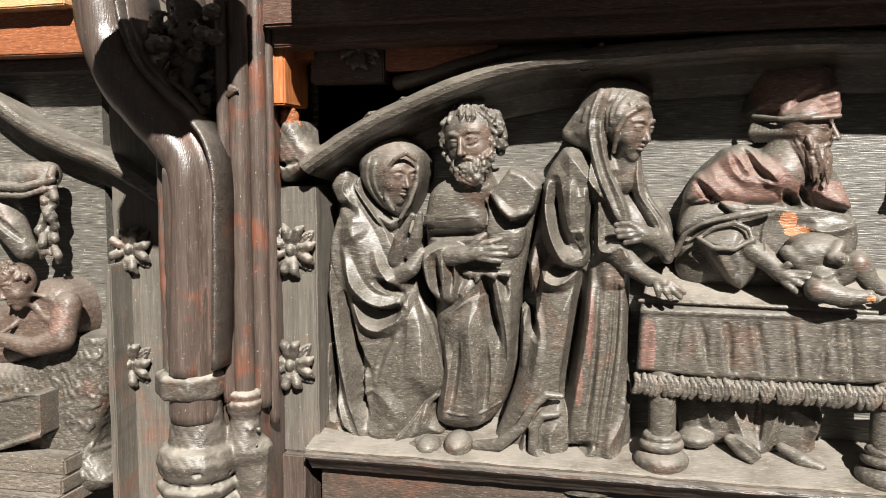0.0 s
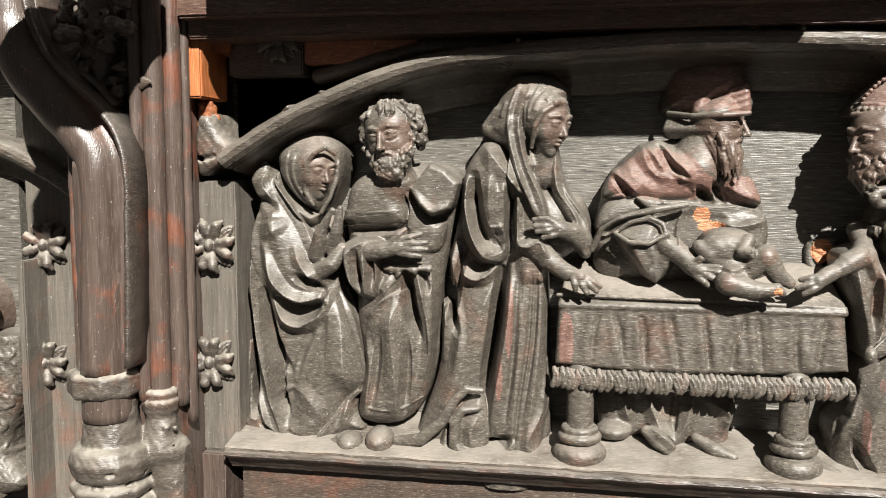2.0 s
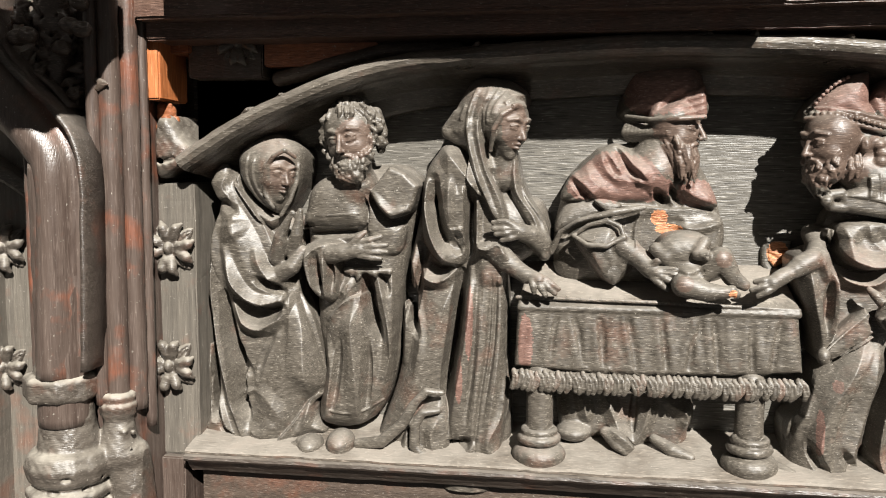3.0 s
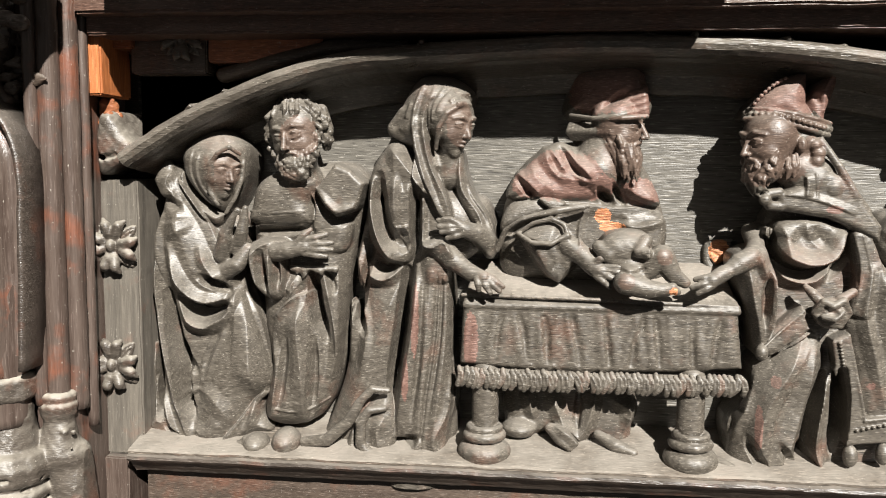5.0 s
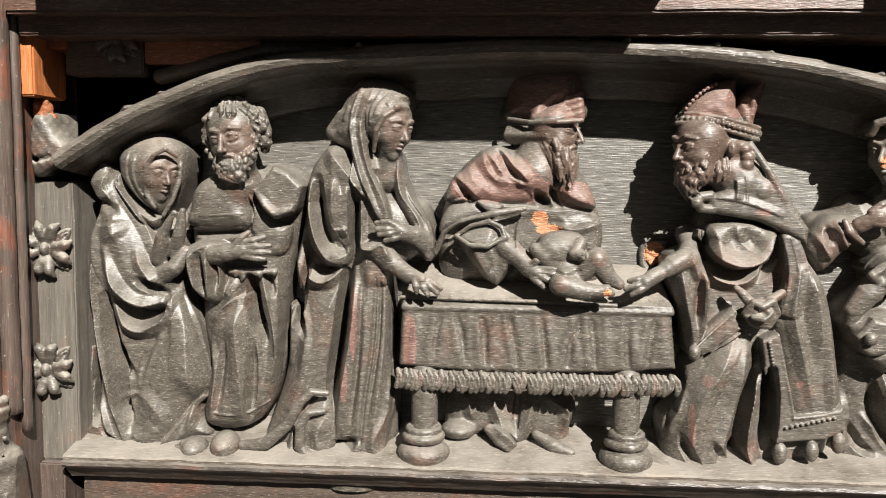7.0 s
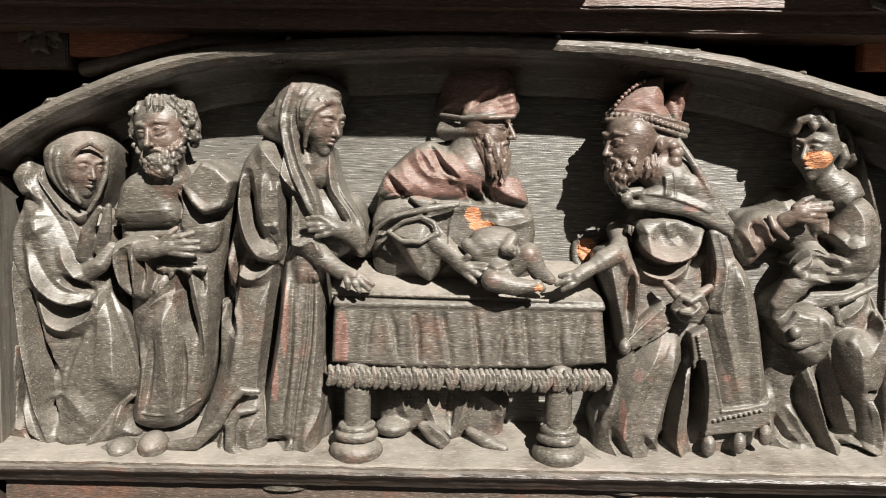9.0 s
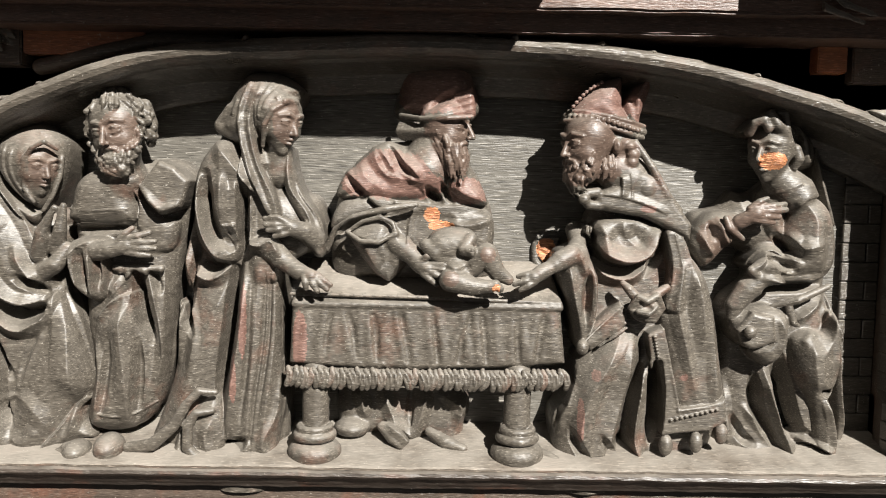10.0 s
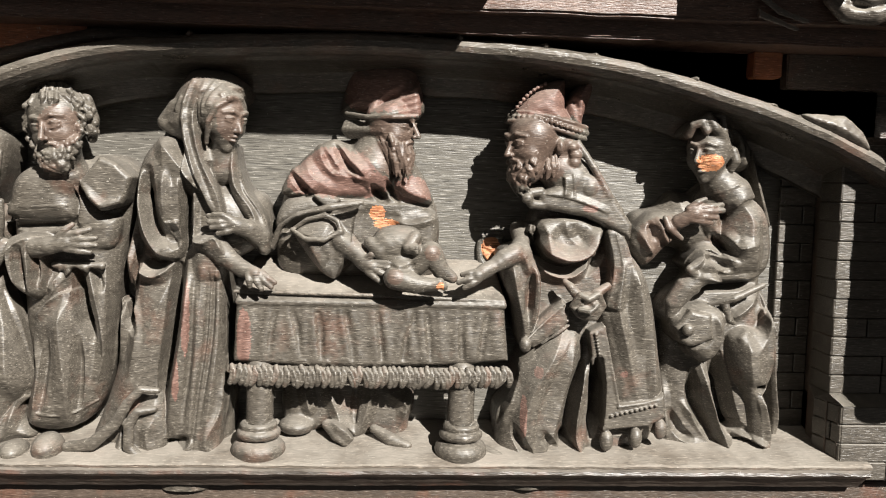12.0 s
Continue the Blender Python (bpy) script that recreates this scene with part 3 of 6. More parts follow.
        f.limb([p - v * 0.4 + (0, 4, 0), p + v * 0.2 + (0, 7.5, 0), p + v * 0.9 + (0, 2, 0)], 1.0, 0.6, True)
    for q in ((-380.2, 104, 264.6), (-371.9, 106, 265.4), (-349.1, 100, 271.6), (-339.8, 102, 268.9), (-355.7, 98, 258.4), (-343.3, 98, 285.2)):
        f.blob(q, (6, 6, 5), 2)
        f.blob(np.array(q) + (3, 5, 3), 2.6, 1, cut=True)
    f.skin("leaf_carving", [DARK], t, 0.6)
    return t


column()
# shaft beyond the view, added to shade the tower above its plinth
pier = [(20 * (1 + 0.012 * math.sin(i * 1.3)), 76 + i * 6.4) for i in range(41)]
tagged(part("pendant_shaft", lathe(356, 98, pier, 28, 0.4), SHAFT, None, "", True), "unseen shaft added beside the tower to shade its front", "column")
structure(part("pilaster", block(-326, (-300.1, 112.1)[0], 0, 42, -8, (-307.6, 177.4)[1], 1, 0.5), PILASTER), "dusty oak pilaster with carved rosettes", "pilaster")
structure(part("pilaster_foot", block(-326, (-309.3, -30.3)[0], 0, 47, -80, -8.5, 1, 0.5), SHAFT), "worn oak foot of the pilaster", "pilaster")
structure(part("pilaster_west", block((-476.1, 103.3)[0], -365, 0, 14, -80, 330, 1, 0.5), PILASTER), "dark oak pilaster beside the column", "pilaster")
# broken console over the pilaster
c = Clay(-334, -290, 165, 262, 0, 62, 1.0)
c.form([(-323.3, 215.1), (-313.9, 221.7), (-304.9, 208.2), (-298.3, 200.0), (-300.0, 191.8), (-311.4, 185.1), (-322.8, 182.1)], 44, 8, 6, 0, 1.5)
c.groove([(-333.4, 194.8), (-321.6, 192.0), (-309.9, 193.5)], 2.2)
tagged(c.skin("broken_console", [DUSTY], None, 0.9), "broken dusty oak console with splintered end", "console")
c = Clay(-334, -300, 190, 262, 20, 60, 1.0)
rnd = random.Random(9)
for i in range(16):
    c.blob((rnd.uniform(-322, -312), 44 + rnd.uniform(-5, 5), rnd.uniform(208, 236)), rnd.uniform(2, 4.2), 1)
tagged(c.skin("splintered_wood", [RAW_D], None, 0.9), "crumbled reddish splintered wood above the console", "splinter")
structure(part("raw_batten", block((-323.8, 262.2)[0], (-313.1, 261.9)[0], 20, 60, (-318.9, 230.8)[1], 300, 1.2, 0.6), RAW_V), "fresh orange wooden batten beside the column", "batten")


# ---- walled tower at the end of the scene ----
def tower():
    t = thing("carved_tower", "carved oak tower of small coursed blocks", "tower")
    rnd = random.Random(21)
    x0, x1, x2 = (300.2, 117.1)[0], (300.5, 119.9)[0], 372
    part("core", block(x0 + 4, x2, 0, 16, -2, 232, 0), DARK, t)
    part("core", block(x1 + 1, x2, 16, 42.5, -2, 214, 0), DARK, t)

    def course(p0, p1, z0, z1, thick=3.0, cuts=1, first=0.0):
        """Blocks of one course along a wall from p0 to p1, both (x, d)."""
        p0, p1 = np.array(p0, float), np.array(p1, float)
        edges = [0.0, 1.0] if cuts == 0 else [0.0] + [first + (1 - first) * (i + 1) / (cuts + 1) * 0.98 for i in range(cuts)] + [1.0]
        v = p1 - p0
        n = np.array([-v[1], v[0]]) / np.linalg.norm(v)
        for a, b in zip(edges, edges[1:]):
            bm = bmesh.new()
            q = []
            o = rnd.uniform(-0.35, 0.35)
            g = 0.45 / np.linalg.norm(v)
            for u, e in ((a + g, 0.0), (b - g, 0.0), (b - g, thick + o), (a + g, thick + o)):
                w = p0 + v * u + n * (e - thick)
                q.append(w)
            vs = [bm.verts.new(metres(w[0], w[1], z)) for z in (z0 + 0.4, z1 - 0.4) for w in q]
            for f in ((0, 1, 2, 3), (7, 6, 5, 4), (0, 4, 5, 1), (1, 5, 6, 2), (2, 6, 7, 3), (3, 7, 4, 0)):
                bm.faces.new([vs[i] for i in f])
            bmesh.ops.recalc_face_normals(bm, faces=bm.faces)
            bmesh.ops.bevel(bm, geom=bm.edges[:], offset=0.0005, segments=1, affect="EDGES")
            part("block", bm, BRICK, t)

    h = 12.6
    z = 46.0
    i = 0
    while z < 205:
        course((x0, 18), (x1, 45), z, z + h, cuts=0)
        course((x1, 45), (x2, 45), z, z + h, cuts=1 + i % 2, first=0.25 * (i % 3))
        z += h
        i += 1
    y0, y1 = (298.2, 9.7)[0], (305.6, 17.5)[0]
    for i in range(4):
        z = -9.5 + i * 12.4
        course((y0, 30), (y1, 54), z, z + 12.4, cuts=1 - i % 2, first=0.3)
        course((y1, 54), (x2, 54), z, z + 12.4, cuts=1, first=0.4 * (i % 2))
    part("plinth_core", block(y0 + 6, x2, 0, 28, -9, 39, 0), DARK, t)
    part("plinth_core", block(y1 - 1, x2, 20, 51.5, -9, 39, 0), DARK, t)
    # sloped ledge on the plinth
    bm = bmesh.new()
    lo = [bm.verts.new(metres(*q)) for q in ((y0, 31, 40.3), (y1, 55, 40.3), (x2, 55, 40.3))]
    hi = [bm.verts.new(metres(*q)) for q in ((x0, 18, 46.5), (x1, 45, 46.5), (x2, 45, 46.5))]
    bm.faces.new((lo[0], lo[1], hi[1], hi[0]))
    bm.faces.new((lo[1], lo[2], hi[2], hi[1]))
    bmesh.ops.solidify(bm, geom=bm.faces[:], thickness=-0.0015)
    part("ledge", bm, DUSTY, t)
    # low wall behind the servant
    for i in range(15):
        z = 12 + i * 13.0
        course(((278.2, 114.6)[0], 6), ((304.1, 115.0)[0], 6), z, z + 13.0, cuts=i % 2, first=0.3)
    return t


tower()



# ---- carved figures ----
class Head:
    """Lays a head into clay: yaw 0 looks out of the board, plus turns to +x; tilt leans its top to +x."""

    def __init__(self, clay, at, size, yaw=0.0, tilt=0.0, nod=0.0):
        self.c, self.at, self.s = clay, np.array(at, float), size
        y, t, n = radians(yaw), radians(tilt), radians(nod)
        f = np.array([math.sin(y), math.cos(y), 0])
        r = np.array([math.cos(y), -math.sin(y), 0])
        u = np.array([0, 0, 1.0])
        f, u = f * math.cos(n) - u * math.sin(n), u * math.cos(n) + f * math.sin(n)
        rot = np.array([[math.cos(t), 0, math.sin(t)], [0, 1, 0], [-math.sin(t), 0, math.cos(t)]])
        self.f, self.r, self.u = rot @ f, rot @ r, rot @ u

    def p(self, a, b, c):
        return self.at + self.s * (a * self.r + b * self.f + c * self.u)

    def ball(self, a, b, c, r, k=1.5, cut=False):
        self.c.blob(self.p(a, b, c), r * self.s, k, cut=cut)

    def line(self, pts, r, k=1.0, cut=False):
        self.c.limb([self.p(*q) for q in pts], [x * self.s for x in (r if not np.isscalar(r) else [r] * len(pts))], k, cut)

    def face(self, nose=1.0, age=0.0):
        b = self.ball
        b(0, 0, 0.12, 0.40, 2)
        b(0, 0.09, -0.06, 0.335, 2.5)
        b(0, 0.14, -0.28, 0.21, 3)
        b(0, 0.235, -0.43, 0.10, 2)
        for e in (-1, 1):
            b(e * 0.19, 0.20, -0.13, 0.13, 2.5)
            b(e * 0.15, 0.475, 0.055, 0.092, 1.4, True)
            b(e * 0.15, 0.338, 0.042, 0.07, 0.5)
            self.line([(e * 0.07, 0.392, 0.06), (e * 0.15, 0.412, 0.085), (e * 0.235, 0.35, 0.055)], [0.014, 0.02, 0.014], 0.5)
            self.line([(e * 0.08, 0.388, 0.015), (e * 0.15, 0.398, -0.004), (e * 0.225, 0.35, 0.015)], 0.014, 0.4)
            self.line([(e * 0.05, 0.40, 0.145), (e * 0.15, 0.40, 0.185), (e * 0.27, 0.30, 0.135)], [0.03, 0.034, 0.02], 1.6)
            b(e * 0.045, 0.455 * nose, -0.138, 0.035, 0.8)
            if age:
                self.line([(e * 0.085, 0.44, -0.12), (e * 0.15, 0.38, -0.26)], 0.018, 0.6, True)
                self.line([(e * 0.09, 0.40, -0.035), (e * 0.17, 0.385, -0.055), (e * 0.24, 0.33, -0.02)], 0.012, 0.4, True)
                self.line([(0.02 * e, 0.41, 0.24), (e * 0.12, 0.40, 0.255), (e * 0.22, 0.33, 0.24)], 0.012, 0.4, True)
        self.line([(0, 0.395, 0.125), (0, 0.445 * nose, 0.0), (0, 0.515 * nose, -0.125)], [0.032, 0.038, 0.046], 1.2)
        self.line([(-0.085, 0.36, -0.237), (0, 0.41, -0.225), (0.085, 0.36, -0.237)], [0.016, 0.03, 0.016], 0.6)
        self.line([(-0.075, 0.35, -0.30), (0, 0.392, -0.305), (0.075, 0.35, -0.30)], [0.018, 0.032, 0.018], 0.7)
        self.line([(-0.105, 0.365, -0.268), (0, 0.43, -0.263), (0.105, 0.365, -0.268)], 0.012, 0.3, True)
        return self

    def beard(self, n=26, length=0.3, seed=1, spread=0.3, curl=0.05):
        rnd = random.Random(seed)
        self.ball(0, 0.2, -0.42, 0.22, 2)
        self.ball(0, 0.12, -0.34, 0.27, 2)
        m = int(n * 1.7)
        for i in range(m):
            a = -1 + 2 * (i + 0.5) / m
            x = a * spread
            f0 = 0.38 - 0.22 * a * a
            z0 = -0.28 + 0.18 * a * a - 0.2 * rnd.random()
            l = length * (0.45 + 0.6 * rnd.random()) * (1 - 0.45 * a * a)
            w = rnd.uniform(-curl, curl)
            self.line([(x, f0, z0), (x * 0.95 + w, f0 + 0.05, z0 - 0.4 * l), (x * 0.82 - w, f0 + 0.015, z0 - 0.75 * l), (x * 0.72 + w, f0 - 0.06, z0 - l)], [0.028, 0.036, 0.03, 0.014], 0.35)
        for e in (-1, 1):
            self.line([(0.02 * e, 0.425, -0.2), (e * 0.10, 0.38, -0.24), (e * 0.17, 0.31, -0.36)], [0.025, 0.032, 0.018], 0.6)
        return self

    def curls(self, n=80, seed=2):
        """Short wavy locks laid over the skull, swept back from the brow."""
        rnd = random.Random(seed)
        self.ball(0, -0.06, 0.15, 0.42, 2)
        for i in range(n):
            a, e = rnd.uniform(-2.0, 2.0), rnd.uniform(-0.5, 1.4)
            if abs(a) < 1.0 and e < 0.62:
                continue
            d = (math.sin(a) * math.cos(e), math.cos(a) * math.cos(e), math.sin(e))
            q = (0.445 * d[0], 0.43 * d[1] - 0.04, 0.14 + 0.42 * d[2])
            w = rnd.uniform(-0.05, 0.05)
            drop = rnd.uniform(0.10, 0.17)
            self.line([(q[0] * 0.9, q[1] * 0.95 - 0.02, q[2] + drop * 0.5), (q[0] * 1.03 + w, q[1] * 1.03, q[2]), (q[0] * 1.05 - w, q[1] * 1.0, q[2] - drop * 0.55), (q[0] * 1.04 + w, q[1] * 0.92, q[2] - drop)], [0.022, 0.036, 0.032, 0.016], 0.45)
        return self


def fingers(clay, wrist, palm, tips, r=2.2, k=1.2):
    """A hand: wrist and palm, and a rounded finger to each tip."""
    w, p = np.array(wrist, float), np.array(palm, float)
    clay.limb([w, p], [r * 2.1, r * 2.0], 2, flat=0.8)
    n = len(tips)
    across = np.array(tips[-1], float) - np.array(tips[0], float)
    across = across / (np.linalg.norm(across) + 1e-6)
    for i, t in enumerate(tips):
        t = np.array(t, float)
        root = p + across * (i - (n - 1) / 2) * r * 1.25
        mid = (root + t) / 2 + np.array([0, r * 0.5, 0])
        clay.limb([root, mid, t], [r * 1.05, r, r * 0.75], k)


def statue(clay, name, label, mats):
    ob = clay.skin(name, mats)
    return tagged(ob, label, "statue", "carved figures of the relief")


MATS = [OAK, OAK_RED, OAK_FACE, RAW, FUR]


def box_of(pts, m=12):
    a = np.array(pts)
    return a[:, 0].min() - m, a[:, 0].max() + m, a[:, 1].min() - m, a[:, 1].max() + m


def hooded_woman():
    body = [(-278.9, 188.4), (-286.8, 178.5), (-284.0, 167.5), (-290.5, 155.2), (-293.3, 139.6), (-296.0, 102.0), (-296.5, 71.6), (-299.6, 33.1), (-306.2, -2.2), (-268.6, -8.5), (-248.9, -2.7), (-231.1, 10.4), (-224.2, 32.6), (-214.1, 42.1), (-218.3, 64.3), (-224.1, 84.9), (-231.3, 105.3), (-234.1, 122.0), (-231.5, 136.9), (-234.3, 149.7), (-243.6, 158.1), (-260.5, 165.9), (-271.5, 180.5)]
    c = Clay(*box_of(body + [(-248.1, 209.7), (-214.1, -7.1)]), d1=66, h=0.65)
    c.form(body, 17, 16, 20, lean=-0.03, zref=90, foot=True)
    c.form([(-280.5, 187.0), (-289.0, 155.2), (-292.2, 139.6), (-289.3, 117.2), (-279.0, 98.6), (-250.7, 92.5), (-235.9, 107.8), (-237.9, 119.0), (-247.0, 140.3), (-259.9, 158.6), (-273.8, 179.7)], 27, 17, 34, k=5)
    # bent knee under the mantle
    c.form([(-236.6, 106.3), (-225.6, 86.7), (-216.9, 58.7), (-214.5, 42.0), (-226.5, 31.7), (-238.4, 14.0), (-254.7, -1.0), (-264.3, 5.3), (-265.2, 32.3), (-260.0, 57.4), (-249.0, 82.4)], 28, 17, 38, k=4, foot=False)
    c.form([(-263.6, 34.3), (-246.1, 38.7), (-228.8, 33.5), (-238.8, 14.0), (-254.7, -2.1), (-270.5, -7.1), (-276.0, 6.8)], 26, 14, 24, k=6, foot=True)
    # hood
    c.form([(-248.1, 211.1), (-264.0, 206.0), (-272.6, 195.1), (-271.4, 182.3), (-264.9, 171.4), (-254.9, 161.6), (-243.6, 156.6), (-237.1, 163.3), (-230.8, 177.2), (-228.3, 188.1), (-229.6, 199.7), (-238.0, 208.0)], 27, 21, 22, k=2.5)
    c.form([(-270.6, 184.1), (-265.7, 169.5), (-253.8, 159.4), (-243.6, 155.1), (-249.5, 147.7), (-262.2, 157.8), (-274.6, 177.5)], 30, 10, 9, k=3)
    c.blob((-227.3, 60, 183.2), (12, 15, 18), 1.5, cut=True)
    h = Head(c, (-245.3, 37, 184.7), 34, 48, 3, 8)
    h.face(0.95)
    c.limb([(-249.4, 46, 177.9), (-247.6, 50, 188.0), (-241.0, 53, 195.1), (-233.6, 53, 199.0), (-228.6, 47, 194.6)], [1.2, 1.4, 1.5, 1.5, 1.2], 1.2)
    c.limb([(-249.4, 46, 177.9), (-249.6, 46, 170.6), (-244.6, 44, 161.9)], [1.2, 1.4, 1.2], 1.2)
    c.limb([(-229.7, 36, 190.0), (-231.1, 37, 177.9), (-235.5, 38, 166.2), (-241.7, 38, 156.5)], [1.3, 1.4, 1.5, 1.4], 1.5)
    c.edge([(-259.7, 199.5), (-262.3, 184.2), (-258.8, 171.4), (-249.2, 161.7)], 5, 1.6, -1)
    c.edge([(-254.8, 195.9), (-257.0, 184.3), (-254.6, 173.3), (-246.9, 163.9)], 4, 1.4, -1)
    c.crease([(-242.6, 206.1), (-240.0, 202.5), (-236.3, 201.1)], 3, -1.5)
    c.crease([(-265.4, 198.0), (-267.2, 186.0), (-262.6, 173.2)], 4, 1.2)
    # collar thrown back, long edge of the mantle over the arm
    c.limb([(-282.1, 33, 187.0), (-286.1, 35, 177.3), (-282.8, 36, 167.4)], [3.6, 4.6, 3], 3)
    c.crease([(-278.2, 185.5), (-281.2, 174.9), (-274.9, 165.0)], 5, 3)
    c.crease([(-284.9, 165.6), (-277.3, 161.3), (-272.9, 157.7)], 5, -4)
    c.edge([(-279.0, 184.8), (-264.3, 165.9), (-251.4, 145.8), (-242.4, 125.6), (-235.1, 110.1)], 7, 4.2, -1)
    # palms pressed together
    c.limb([(-245.0, 38, 129.0), (-240.1, 43, 142.5), (-231.1, 46, 158.5)], [5.5, 5, 2.2], 1.5)
    c.limb([(-235.0, 37, 132.8), (-229.9, 42, 145.2), (-226.6, 44, 160.0)], [5, 4.4, 2], 1.2)
    c.limb([(-243.7, 37, 117.7), (-234.0, 40, 122.8), (-227.0, 38, 133.1)], [6, 5.5, 4], 2)
    c.crease([(-236.7, 140.5), (-233.5, 149.8), (-230.3, 159.7)], 2, -2)
    # folds of the mantle
    for ln, w, up in (([(-288.3, 152.7), (-291.2, 132.2), (-291.3, 102.1), (-287.5, 71.9), (-280.6, 41.4), (-274.2, 16.6), (-267.7, -5.8)], 7, 7.5), ([(-293.2, 117.1), (-298.7, 63.9), (-302.5, 17.5)], 4, 4), ([(-276.7, 97.9), (-268.6, 84.5), (-257.1, 80.3), (-244.6, 88.9), (-235.1, 106.4)], 7, 8), ([(-280.4, 132.3), (-274.8, 113.8), (-265.8, 101.9), (-254.4, 97.3), (-242.1, 99.1)], 7, 6.5),
                      ([(-259.0, 132.7), (-253.1, 120.2), (-244.2, 108.8)], 6, 4), ([(-276.8, 152.8), (-275.4, 147.3), (-271.8, 139.9)], 12, 3), ([(-234.4, 105.6), (-227.9, 84.8), (-226.1, 58.4), (-224.1, 36.4)], 13, 5), ([(-243.1, 88.2), (-253.2, 65.2), (-262.7, 38.2)], 6, 3.2), ([(-262.7, 38.2), (-252.0, 32.8), (-240.7, 17.8)], 8, 2.0),
                      ([(-290.2, 33.4), (-279.2, 6.7), (-270.5, -6.3)], 6, 5), ([(-275.3, 33.1), (-262.7, 38.2)], 3, 2.5), ([(-270.0, 10.9), (-256.4, 7.5), (-240.6, 21.6)], 9, 2.5), ([(-303.6, 5.7), (-294.7, 13.1), (-285.2, 16.2)], 5, 2.5)):
        c.crease(ln, w, up * 1.3)
    for ln, w, up in (([(-284.3, 102.3), (-280.4, 75.9), (-275.6, 53.1), (-273.1, 30.1), (-267.9, 18.7)], 5.5, -10), ([(-296.4, 86.9), (-294.3, 52.5), (-292.9, 21.7), (-287.5, 16.1)], 5, -8), ([(-272.8, 99.5), (-263.8, 90.7), (-250.7, 91.0), (-242.2, 95.7)], 6.5, -10), ([(-259.4, 114.1), (-251.1, 110.5), (-242.0, 105.5)], 4.5, -7), ([(-277.4, 72.2), (-272.8, 57.0), (-266.3, 49.6)], 5, -6),
                      ([(-245.1, 84.4), (-254.4, 63.3), (-260.2, 45.9)], 3, -3), ([(-287.6, 12.2), (-279.2, 3.5), (-273.2, -4.8)], 4, -5), ([(-274.6, 29.3), (-267.7, 24.5)], 4, -4)):
        c.crease(ln, w, up * 1.5, 0.75)
    c.edge([(-214.1, 42.1), (-225.8, 31.0), (-236.9, 15.2), (-250.7, 1.1), (-264.5, -4.5)], 9, 5, 1)
    c.blob((-221.0, 44, 4.4), (8.5, 12, 7), 2)
    c.form([(-225.0, 33.3), (-220.6, 20.4), (-214.6, 9.1), (-227.0, 6.7), (-236.4, -3.4), (-248.9, -3.9), (-238.8, 14.0)], 26, 10, 8, 0, 2)
    c.crease([(-224.2, 31.0), (-228.3, 16.3), (-236.3, 4.4)], 5, 4)
    c.limb([(-246.1, 42, -3.1), (-229.8, 44, 2.1), (-215.0, 44, -2.7)], [4, 5, 4], 3)
    c.paint(2, (-235.4, 50, 184.5), (9, 12, 14))
    return statue(c, "carved_woman", "carved oak woman in a hooded mantle with joined palms", MATS)


